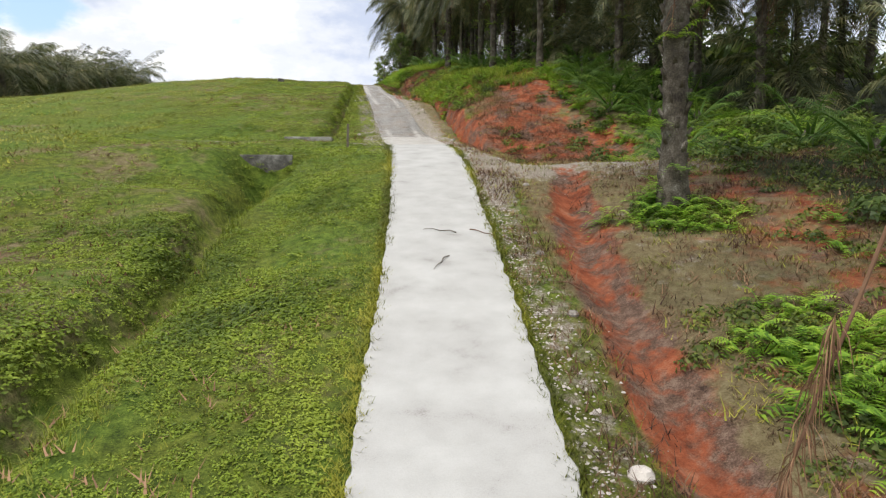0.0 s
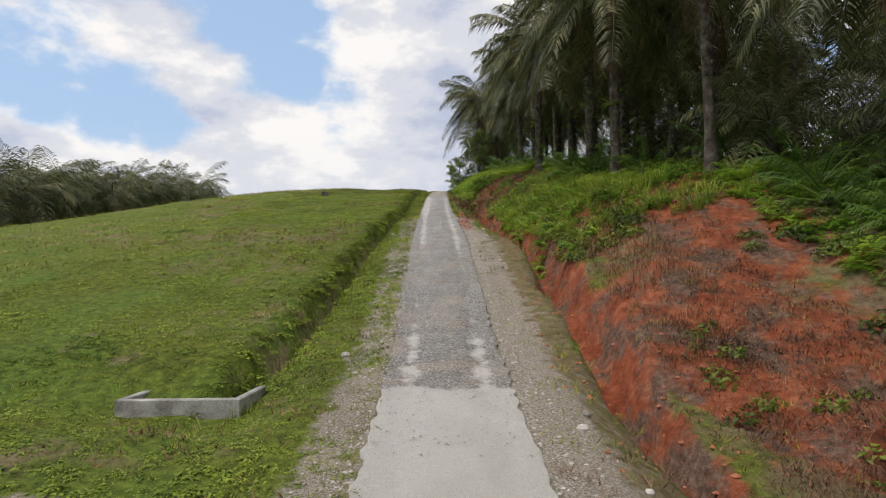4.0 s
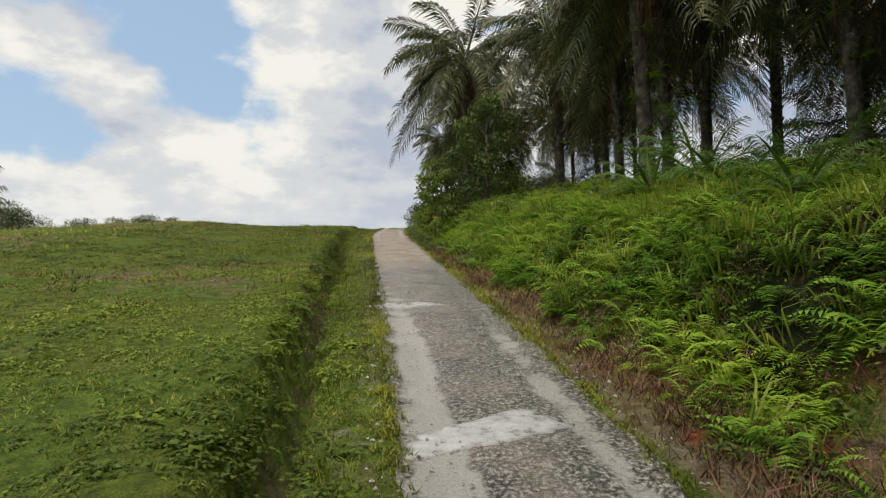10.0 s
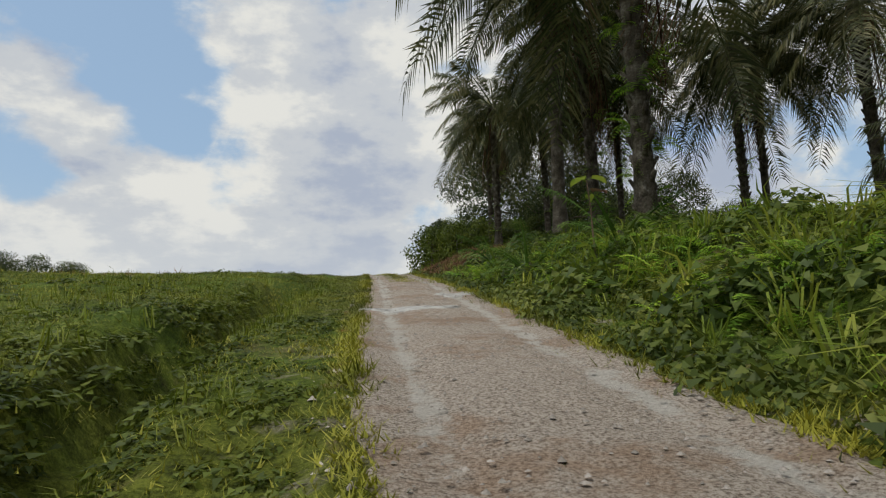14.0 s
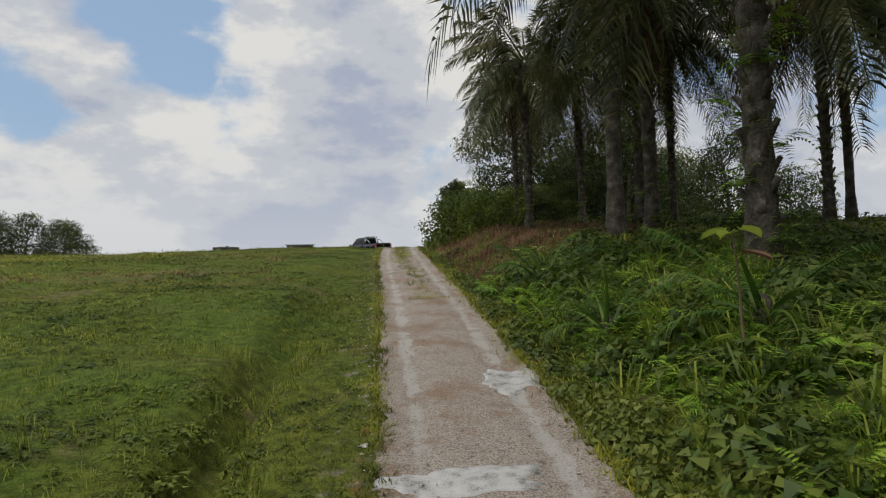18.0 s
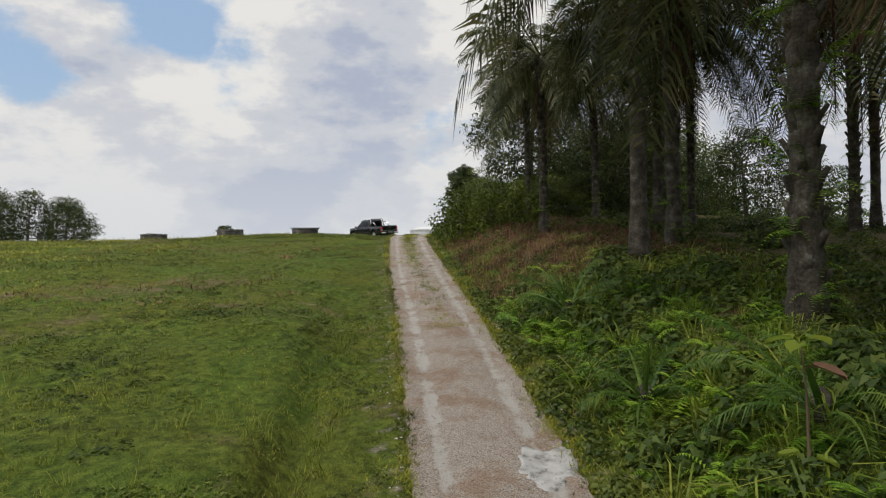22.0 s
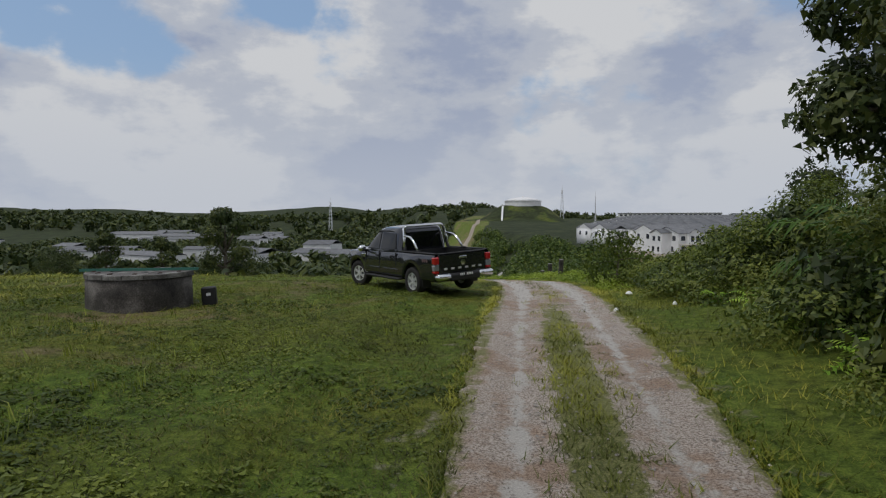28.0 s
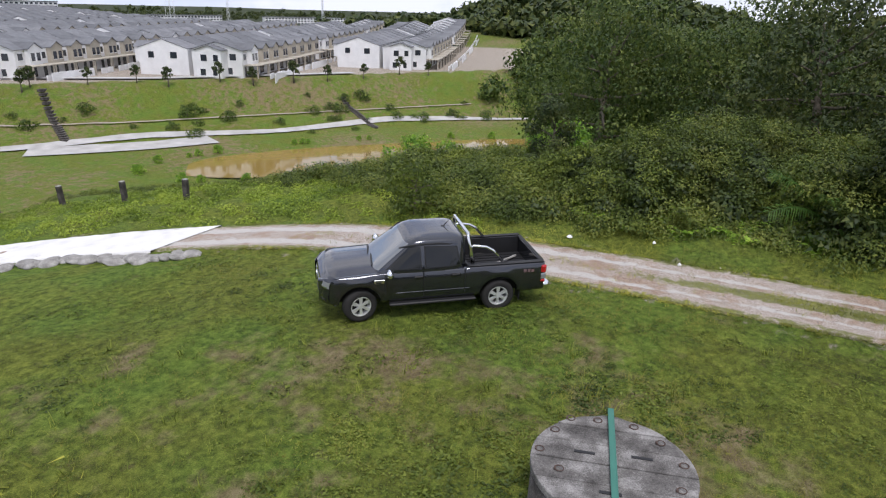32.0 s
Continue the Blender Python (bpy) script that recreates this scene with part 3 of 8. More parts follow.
def terrain(x, y):
    x, y = np.asarray(x, float), np.asarray(y, float)
    u = x - track_x(y)
    z = track_z(y)
    # west side: verge, drain, turf bank, then a slope that falls away
    d = drain_u(y)
    drain = (1 - 0.65 * step(98, 116, y)) * (1 - step(118, 128, y)) * (1 - step(23.0, 23.8, y) * (1 - step(32.6, 33.6, y))) * np.exp(-(np.abs(u - d) / (0.24 + 0.25 * (1 - step(16, 24, y)))) ** 2) * (0.75 - 0.35 * (1 - step(16, 24, y)))
    bank = (0.42 + 0.10 * wave(x, y, 2.6, 8)) * step(0.05, 0.55, d - u) * (1 - 0.7 * step(120, 135, y)) * step(-10, 30, y + 40) * (1 - 0.85 * step(22.5, 26, y) * (1 - step(31, 36, y)) * (1 - step(9, 14, -u)))
    pit = 1.65 * np.exp(-((u - d) / 1.05) ** 4 - ((y - 22.9) / 1.0) ** 4)
    fall = 0.7 * np.exp(-((u + 20) / 9) ** 2) * step(60, 115, y) * (1 - step(128, 150, y)) - 0.085 * np.clip(-u - 25 - 9 * step(130, 155, y), 0, 30) - 0.12 * np.clip(-u - 56, 0, 120)
    west = bank - drain - pit + fall + (0.05 * wave(x, y, 0.8, 15) + 0.05 * wave(x, y, 1.7, 17)) * step(1.7, 2.8, -u) * (1 - step(20, 30, -u)) * (1 - step(125, 140, y)) - 0.04 * step(1.2, 2.0, -u)
    # east side: verge, red ditch, cut bank up into the palms
    cut = step(24.5, 28, y) * (1 - step(72, 80, y))
    low = 1 - step(22.5, 29, y)
    top = 1 - step(100, 118, y)
    start = 1.6 + 1.9 * cut + 1.2 * low
    ditch = cut * (1.25 + 0.2 * wave(x, y, 1.3, 3) - 0.35 * step(22, 26, y) * (1 - step(30, 35, y))) * np.exp(-((u - ditch_u(y) - 0.25 * wave(x, y, 3, 2) - 0.08 * wave(x, y, 0.6, 9)) / 0.50) ** 4)
    rise = (0.5 * low + (1 - low) * (1.15 + 0.75 * top)) * step(0, 3.6 + low * 3, u - start)
    rise += (0.5 * low + (1 - low) * (0.25 + 0.55 * top)) * step(3, 9, u - start)
    rise *= (1 - 0.75 * step(155, 166, y)) * (1 - (0.95 - 0.35 * step(10, 13, u)) * step(16, 24, y) * (1 - step(33, 50, y)))
    hollow = 1.05 * step(20, 26, y) * (1 - step(32, 40, y)) * step(2.0, 4.2, u) * (1 - step(11, 16, u))
    gully = low * 0.36 * np.exp(-((u - gully_u(y)) / 0.42) ** 2) * step(-6, 2, y) * (1 - step(17, 22, y))
    east = rise - ditch - gully - hollow - 0.10 * np.clip(u - 26 + 8 * step(95, 115, y), 0, 40) - 0.18 * np.clip(u - 75, 0, 100)
    near = np.where(u < 0, west, east)
    rough = 0.07 * wave(x, y, 1.1) + 0.06 * wave(x, y * 1.8, 2.3, 5) + 0.10 * wave(x, y, 4.5, 3) + 0.35 * wave(x, y, 17, 5) * step(8, 25, np.abs(u))
    clod = step(3.2, 4.2, u) * (1 - step(9, 14, u)) * step(25, 29, y) * (1 - step(95, 104, y)) * (0.10 * wave(x, y, 0.8, 1) + 0.20 * wave(x, y, 1.5, 7))
    near = near - 0.30 * np.exp(-((x + 6.7) / 1.9) ** 4 - ((y - 32.3) / 1.4) ** 4) - 0.5 * step(8, 13, y) * (1 - step(19.5, 23, y)) * step(1.6, 4.5, -u) * (1 - step(9, 16, -u))
    near = near - 0.75 * np.exp(-((u + 5.9) / 1.2) ** 2 - ((y - 21.0) / 2.0) ** 2)
    hill = z + near + rough * step(road_half(y), road_half(y) + 0.5, np.abs(u)) + clod
    # the hill ends east of the summit and drops to a pond, and north into a valley
    late = step(176, 192, y)
    x0 = -9.0 + 60 * (1 - step(120, 158, y)) - 5 * late
    keep = (1 - step(0, 1, (x - x0) / (62 - 33 * late))) * (1 - step(40, 150, -x - 40) * step(140, 220, y))
    valley = 4.6 + 0.5 * wave(x, y, 60, 1)
    line = (x - 77) * 0.53 + (y - 281) * 0.847
    line2 = (x - 35) * 0.972 + (y - 311) * 0.235
    shelf = np.minimum(np.clip((line + 25) / 22, 0, 1), np.clip((line2 + 40) / 26, 0, 1))
    shelf = shelf * (1 - step(0, 45, x - 232 - 0.3 * (y - 290)))
    stair = 9.4 * (0.5 * step(0.05, 0.45, shelf) + 0.5 * step(0.60, 0.97, shelf))
    valley = valley * (1 - shelf) + (4.6 + stair + 0.012 * np.clip(line - 20, 0, 360)) * shelf
    pond = np.exp(-(((x - 66) * 0.80 - (y - 231) * 0.6) / 36) ** 4 - (((x - 66) * 0.6 + (y - 231) * 0.80) / 11.5) ** 4)
    valley = valley - 1.5 * pond - 1.4 * np.exp(-((x + 25) / 10) ** 4 - ((y - 302) / 6) ** 4)
    ridge = step(330, 760, y) * 4 * np.exp(-((x + 45) / 90) ** 2)
    mound = 13.5 * (1 - step(20, 46, np.hypot(x + 18, y - 762)))
    far = np.hypot(x, y - 160)
    hills = step(500, 900, far) * (14 + 9 * wave(x, y, 210, 2) + 7 * wave(x, y, 90, 8)) * step(-100, 300, -x + 0.15 * y - 100) + step(1400, 2600, far) * (6 + 5 * wave(x, y, 480, 4) + (22 + 22 * wave(x, y, 480, 4)) * step(-100, 500, -x))
    # palm-covered rise far to the east
    east_hill = 34 * np.exp(-((x - 345) / 80) ** 2 - ((y - 290) / 75) ** 2) + 16 * np.exp(-((x - 310) / 80) ** 2 - ((y - 205) / 60) ** 2)
    valley = valley + ridge + mound + hills + east_hill
    blend_n = 1 - step(215, 275, y)
    h = keep * blend_n
    return hill * h + valley * (1 - h)


def axis(dense, step_, lo, hi, grow=1.09, back=1.09):
    a = list(np.arange(dense[0], dense[1] + 1e-6, step_))
    s = step_
    while a[-1] < hi:
        s *= grow
        a.append(a[-1] + s)
    s = step_
    b = []
    p = dense[0]
    while p > lo:
        s *= back
        p -= s
        b.append(p)
    return np.array(b[::-1] + a)


gx = axis((-26, 10), 0.25, -3400, 3400, 1.05, 1.07)
gy = axis((-2, 198), 0.46, -500, 3600, 1.045, 1.12)
GX, GY = np.meshgrid(gx, gy)
GZ = terrain(GX, GY)
U = GX - track_x(GY)
road_on = (np.abs(U) < road_half(GY) - 0.15) & (GY > -60) & (GY < 212)
GZ = GZ - 0.09 * road_on
nx, ny = len(gx), len(gy)
ii = np.arange(nx * ny).reshape(ny, nx)
quads = np.stack([ii[:-1, :-1], ii[:-1, 1:], ii[1:, 1:], ii[1:, :-1]], -1).reshape(-1, 4)
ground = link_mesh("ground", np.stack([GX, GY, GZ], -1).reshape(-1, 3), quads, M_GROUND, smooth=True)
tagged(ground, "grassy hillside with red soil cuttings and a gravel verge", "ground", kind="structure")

def ridge_line(y):
    """Middle of the green ridge that runs north."""
    return np.interp(y, [200, 262, 285, 345, 440, 540, 640, 740], [-27, -29, -31, -36, -44, -52, -52, -58])


# which surface lies where: red soil, gravel verge, dry grass
n_soft = wave(GX, GY, 2.2, 6) * 0.25 + wave(GX, GY, 0.8, 9) * 0.15
soil = 0.95 * np.exp(-((U - ditch_u(GY)) / 0.66) ** 4) * step(27, 30, GY) * (1 - step(70, 78, GY))
soil += step(4.2, 5.2, U + 2 * n_soft) * (1 - step(11, 12.5, U + 3 * n_soft)) * step(30.5, 32.5, GY + 2 * n_soft) * (1 - step(47, 51, GY)) * (0.92 - 0.42 * step(0.05, 0.6, wave(GX, GY, 2.4, 4)))
soil += 0.35 * step(3.4, 4.2, U) * (1 - step(7, 9, U)) * step(44, 50, GY) * (1 - step(54, 58, GY))
soil += 0.45 * step(3.4, 4.2, U) * (1 - step(8, 10, U)) * step(54, 60, GY) * (1 - step(70, 78, GY))
soil += 0.75 * np.exp(-((U - 2.8) / 0.7) ** 2) * step(52, 60, GY) * (1 - step(70, 78, GY))
soil += 0.70 * step(4.0, 5.2, U) * (1 - step(8, 11, U)) * step(66, 70, GY) * (1 - step(76, 80, GY))
soil += 0.60 * np.exp(-((U - gully_u(GY) - 0.2 * n_soft) / 0.55) ** 4) * step(-8, -2, GY) * (1 - step(18, 22, GY))
soil += 0.33 * step(1.6, 2.4, U) * (1 - step(9, 13, U)) * (1 - step(18, 24, GY)) + 0.22 * step(5, 7, U) * (1 - step(12, 16, U)) * (GY < 18)
soil += 0.5 * step(1.6, 2.2, U) * (1 - step(7.5, 9, U)) * step(65, 68, GY) * (1 - step(76, 79, GY))
soil += 0.75 * np.exp(-((U - 1.4) / 0.6) ** 2) * step(50, 55, GY) * (1 - step(63, 67, GY))
soil += 0.42 * np.exp(-((np.abs(U) - 1.35) / 0.22) ** 2) * step(80, 112, GY) * (1 - step(155, 165, GY))
grav = (1 - step(1.75, 2.6, np.abs(U))) * (0.62 * (GY < 60) * (1 - 0.85 * (GY < 25) * (U < 0)) - 0.25 * (GY < 16) + 0.36 * (GY >= 60))
grav += 0.62 * step(1.2, 1.8, U) * (1 - step(9, 16, U)) * np.exp(-((GY - 21.2 + 0.3 * (U - 3)) / 2.8) ** 2)
grav += 0.34 * step(3.4, 4.0, U) * (1 - step(6, 8, U)) * step(2, 6, GY) * (1 - step(15, 19, GY))
grav += 0.32 * step(1.2, 1.6, U) * (1 - step(3.6, 4.6, U)) * step(18, 20, GY) * (1 - step(25, 28, GY))
grav += 0.34 * step(1.2, 1.6, U) * (1 - step(3.0, 3.5, U)) * step(24, 28, GY) * (1 - step(48, 56, GY))
grav += 0.12 * step(1.2, 1.8, U) * (1 - step(2.6, 3.4, U)) * (GY < 24)
grav += 0.55 * np.exp(-((GY - 27.2 - 0.2 * np.clip(-U, 0, 20)) / 0.42) ** 2) * step(1.2, 2.0, -U) * (1 - step(10, 14, -U))
grav += 0.15 * step(1.3, 1.7, -U) * (1 - step(2.4, 3.0, -U)) * step(24, 28, GY) * (1 - step(44, 54, GY))
dry = 0.32 + (0.24 * wave(GX, GY, 6, 2) + 0.16 * wave(GX, GY, 2.1, 5)) * step(0.0, 6.0, -U) + 0.55 * step(1.8, 3.0, U) * (GY < 24) * (1 - step(14, 26, U)) + 0.34 * step(3, 7, U) * (1 - step(155, 162, GY)) * (1 - step(16, 30, U)) + 0.06 * step(118, 140, GY) * (GY < 190)
dry += 0.35 * step(1.2, 1.6, U) * (1 - step(3.0, 3.5, U)) * step(24, 28, GY) * (1 - step(48, 56, GY))
dry += 0.20 * step(2, 4, U) * (1 - step(12, 15, U)) * step(128, 136, GY) * (1 - step(150, 156, GY))
dry += 0.22 * np.exp(-((U - drain_u(GY)) / 0.22) ** 2) * step(31, 33, GY) * (1 - step(82, 92, GY))
dry -= 0.15 * step(120, 150, GY) * (GY < 200)
dry += (0.10 + 0.16 * wave(GX, GY, 9, 3)) * step(200, 215, GY)
# dark ground: far woods too close to tell apart, painted shade and litter under plants
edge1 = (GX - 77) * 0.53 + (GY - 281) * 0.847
wood_and_shade = step(640, 900, np.hypot(GX, GY - 160)) * (np.hypot(GX + 18, GY - 762) > 56)
wood_and_shade = np.maximum(wood_and_shade, step(112, 135, GX) * (1 - step(-34, -24, edge1)) * (GY > 60))
wood_and_shade = np.maximum(wood_and_shade, step(20, 46, U + 5 * wave(GX, GY, 7, 3)) * (1 - step(150, 200, GY)) * step(-160, -110, GY))
wood_and_shade = np.maximum(wood_and_shade, step(0, 8, ridge_line(GY) - 15 - GX) * step(205, 225, GY))
wood_and_shade = np.maximum(wood_and_shade, step(0, 6, GX - ridge_line(GY) - 6) * (1 - step(6, 14, GX - 0.1 * (GY - 380))) * step(318, 335, GY) * (GY < 900) * (np.hypot(GX + 18, GY - 762) > 50))
# fern bed and palm floor: dark litter with the shade painted in
wood_and_shade = np.maximum(wood_and_shade, step(2.4, 3.2, U) * (1 - step(20, 26, U)) * step(76, 78, GY) * (1 - step(100, 106, GY)) * 0.9)
wood_and_shade = np.maximum(wood_and_shade, step(2.6, 3.6, U) * (1 - step(16, 20, U)) * step(-14, -8, GY) * (1 - step(12, 17, GY)) * 0.46)
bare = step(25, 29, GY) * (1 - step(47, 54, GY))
wood_and_shade = np.maximum(wood_and_shade, step(6.5, 9.5, U - 5 * bare) * (1 - step(30, 45, U)) * (GY > -10) * (1 - step(135, 145, GY)) * (0.75 - 0.4 * step(98, 108, GY)))
top_flag = step(0, 3, edge1 + 1) * step(0, 3, (GX - 35) * 0.972 + (GY - 311) * 0.235 + 12) * (GY < 860) * (GX < 206) * (GX > 14 + 0.1 * (GY - 380))
grav = np.maximum(grav, 0.95 * top_flag)
dry += 0.6 * step(1.15, 1.35, U) * (1 - step(2.4, 3.0, U)) * step(72, 76, GY) * (1 - step(99, 103, GY))
soil += 0.33 * step(1.15, 1.35, U) * (1 - step(2.2, 2.8, U)) * step(72, 76, GY) * (1 - step(99, 103, GY))
wood_and_shade = np.maximum(wood_and_shade, 0.62 * (np.hypot(GX + 18, GY - 762) < 58))
cols = np.stack([np.clip(soil, 0, 1), np.clip(grav, 0, 1), np.clip(dry, 0, 1), wood_and_shade], -1).reshape(-1, 4).astype(np.float32)
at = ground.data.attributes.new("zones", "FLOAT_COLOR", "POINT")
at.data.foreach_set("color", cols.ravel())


def ground_z(x, y):
    """Height of the ground sheet itself, between its grid lines."""
    x, y = np.asarray(x, float), np.asarray(y, float)
    i = np.clip(np.searchsorted(gx, x) - 1, 0, nx - 2)
    j = np.clip(np.searchsorted(gy, y) - 1, 0, ny - 2)
    fx, fy = (x - gx[i]) / (gx[i + 1] - gx[i]), (y - gy[j]) / (gy[j + 1] - gy[j])
    return (GZ[j, i] * (1 - fx) + GZ[j, i + 1] * fx) * (1 - fy) + (GZ[j + 1, i] * (1 - fx) + GZ[j + 1, i + 1] * fx) * fy


def road_strip(name, y0, y1, mat_, label, lift=0.0, ragged=0.12, across=18, along=0.10, zones=None, half=1.0, end_bow=0.0):
    ys = np.arange(y0, y1 + 1e-6, along)
    s = np.concatenate([[-1, -0.992], np.linspace(-0.975, 0.975, across), [0.992, 1]])
    S, Y = np.meshgrid(s, ys)
    jag = np.random.default_rng(int(abs(y0) * 10)).normal(0, 1, (2, len(ys) + 8))
    jag = np.stack([np.convolve(j, [0.15, 0.35, 0.35, 0.15], mode="same")[4:-4] for j in jag])
    edge = road_half(Y) * half + ragged * (0.35 * wave(np.sign(S) * 40 + Y * 0.7, Y, 3.7, 3) + 0.12 * wave(np.sign(S) * 9 + Y * 0.3, Y, 0.83, 5) + 1.3 * np.where(S > 0, jag[1][:, None], jag[0][:, None]))
    Y2 = Y + end_bow * (1 - S ** 2) * ((Y > y1 - 1.2) * (Y - y1 + 1.2) / 1.2)
    X = track_x(Y2) + S * edge
    u = S * edge
    Z = track_z(Y2) + 0.035 + lift + (0.012 * wave(X, Y2, 0.35, 1) + 0.010 * wave(X, Y2, 0.13, 4)) * (1.0 if zones is not None else 0.12)
    rut = np.exp(-((np.abs(u) - 0.74) / 0.22) ** 2)
    if zones is not None:
        Z = Z - 0.035 * rut + 0.02 * wave(X, Y2, 0.9, 6)
    # sides turn down into the verge
    Z = np.where(np.abs(S) > 0.999, Z - 0.16, Z)
    k = np.arange(S.size).reshape(S.shape)
    q = np.stack([k[:-1, :-1], k[:-1, 1:], k[1:, 1:], k[1:, :-1]], -1).reshape(-1, 4)
    ob = link_mesh(name, np.stack([X, Y2, Z], -1).reshape(-1, 3), q, mat_, smooth=True)
    tagged(ob, label, "road", kind="structure")
    if zones is not None:
        c = zones(X, Y2, u, rut)
        a = ob.data.attributes.new("zones", "FLOAT_COLOR", "POINT")
        a.data.foreach_set("color", c.reshape(-1, 4).astype(np.float32).ravel())
    return ob


def road_top(x, y):
    """Height of the gravel track's surface."""
    u = x - track_x(y)
    return track_z(y) + 0.035 + 0.012 * wave(x, y, 0.35, 1) + 0.010 * wave(x, y, 0.13, 4) - 0.035 * np.exp(-((np.abs(u) - 0.74) / 0.22) ** 2) + 0.02 * wave(x, y, 0.9, 6)


def track_zones(X, Y, u, rut):
    wet = 0.55 * step(23, 27, Y) * (1 - 0.75 * step(88, 97, Y)) * (1 - step(98, 110, Y)) + 0.10 + 0.14 * step(0.1, 0.9, u) * step(60, 70, Y) * (1 - step(92, 100, Y))
    pale = 0.13 * step(46, 50, Y) * (1 - step(82, 90, Y)) + (0.30 + 0.2 * step(104, 110, Y) + 0.08 * step(40, 48, Y) * (1 - step(78, 84, Y))) * rut * (1 - 0.8 * step(80, 86, Y) * (1 - step(100, 108, Y))) + 0.12 + 0.28 * step(168, 176, Y) + 0.42 * (1 - step(32.6, 33.3, Y)) + 0.2 * (1 - step(34, 41, Y)) + 0.20 * step(60, 66, Y) * (1 - step(88, 96, Y)) * step(0.2, 0.7, -u)
    mid = 0.58 * np.exp(-(u / 0.42) ** 4) * step(122, 142, Y) * (1 - 0.7 * step(168, 175, Y)) + 0.46 * np.exp(-(u / 0.34) ** 2) * step(50, 60, Y) * (1 - step(84, 92, Y))
    mid = mid + (0.25 * step(150, 160, Y) - 0.2 * step(166, 170, Y)) * np.exp(-(u / 0.42) ** 4) + 0.62 * step(0.98, 1.3, np.abs(u)) * step(95, 110, Y)
    return np.stack([np.clip(wet, 0, 1), np.clip(pale, 0, 1), np.clip(mid, 0, 1), np.ones_like(Y)], -1)


gravel_track = road_strip("road", 22.5, 212, M_ROAD, "stony gravel track with pale wheel ruts and a grassy middle", zones=track_zones, ragged=0.045)
road_strip("concrete_road", -40, 26.8, M_CONC_WHITE, "pale worn concrete lane with crumbling edges", lift=0.03, ragged=0.028, half=1.0, end_bow=0.12)
road_strip("concrete_lane", 185.6, 193.4, M_LANE, "pale concrete lane starting past the summit", lift=0.02, ragged=0.05, half=1.12)

PEBBLE = (np.array([(1, 0, 0.1), (0.2, 0.8, 0), (-0.9, 0.3, 0.1), (-0.3, -0.8, 0), (0.5, -0.6, 0.15), (0, 0.1, 0.7)]),
          np.array([(0, 1, 5), (1, 2, 5), (2, 3, 5), (3, 4, 5), (4, 0, 5)]))


def pebbles(name, xy, size, mat_, label, on_road):
    z = track_z(xy[:, 1]) + 0.035 if on_road else ground_z(xy[:, 0], xy[:, 1])
    pos = np.concatenate([xy, z[:, None]], 1)
    v, f = scatter(PEBBLE[0], PEBBLE[1], pos, rng.uniform(0, 6.28, len(xy)), size, None, rng.uniform(0.6, 1.2, (len(xy), 3)))
    return tagged(link_mesh(name, v, f, mat_), label, "gravel", kind="stuff")


y = rng.uniform(30, 184, 15000)
pebbles("track_gravel", np.stack([track_x(y) + rng.uniform(-1.25, 1.25, len(y)), y], 1), 0.012 + 0.022 * rng.uniform(0, 1, len(y)) ** 2.5, M_STONE, "loose gravel on the track", True)
y = np.concatenate([rng.uniform(3, 60, 6000), rng.uniform(60, 176, 2200)])
u = np.where(y < 25, 1, rng.choice([-1, 1], len(y))) * (1.25 + np.abs(rng.normal(0, 0.35, len(y))) * np.where(y > 60, 0.35, 1.0)) + (y < 28) * (y > 22) * rng.uniform(0, 6, len(y)) * 0
pebbles("verge_gravel", np.stack([track_x(y) + u, y], 1), 0.015 + 0.035 * rng.uniform(0, 1, len(y)) ** 3, M_STONE, "scattered stones along the verges", False)
y = rng.normal(21.8, 1.4, 3500)
pebbles("junction_gravel", np.stack([track_x(y) + rng.uniform(1.2, 11, len(y)), y], 1), 0.015 + 0.04 * rng.uniform(0, 1, len(y)) ** 3, M_STONE, "stones over the side turning", False)
y = rng.uniform(26, 74, 3200)
pebbles("red_clods", np.stack([track_x(y) + rng.uniform(2.2, 8.5, len(y)), y], 1), 0.02 + 0.07 * rng.uniform(0, 1, len(y)) ** 3, M_SOILROCK, "crumbled red soil clods on the cutting", False)

# ---- growing things: templates ----


def blades(n, height, spread, width, lean):
    v, f = [], []
    for i in range(n):
        a, r = rng.uniform(0, 6.28), spread * rng.uniform(0, 1) ** 0.5
        b = rng.uniform(0, 6.28)
        h, w, ln = height * rng.uniform(0.5, 1.0), width * rng.uniform(0.7, 1.3), lean * rng.uniform(0.3, 1.2)
        x, y = r * math.cos(a), r * math.sin(a)
        dx, dy = math.cos(b), math.sin(b)
        o = len(v)
        mx, my, mz = x + dx * ln * 0.35 * h, y + dy * ln * 0.35 * h, h * 0.62
        v += [(x - dy * w, y + dx * w, -0.03), (x + dy * w, y - dx * w, -0.03), (mx - dy * w * 0.8, my + dx * w * 0.8, mz), (mx + dy * w * 0.8, my - dx * w * 0.8, mz),
              (x + dx * ln * h, y + dy * ln * h, h * (1 - 0.3 * lean))]
        f += [(o, o + 1, o + 3), (o, o + 3, o + 2), (o + 2, o + 3, o + 4)]
    return np.array(v), np.array(f)


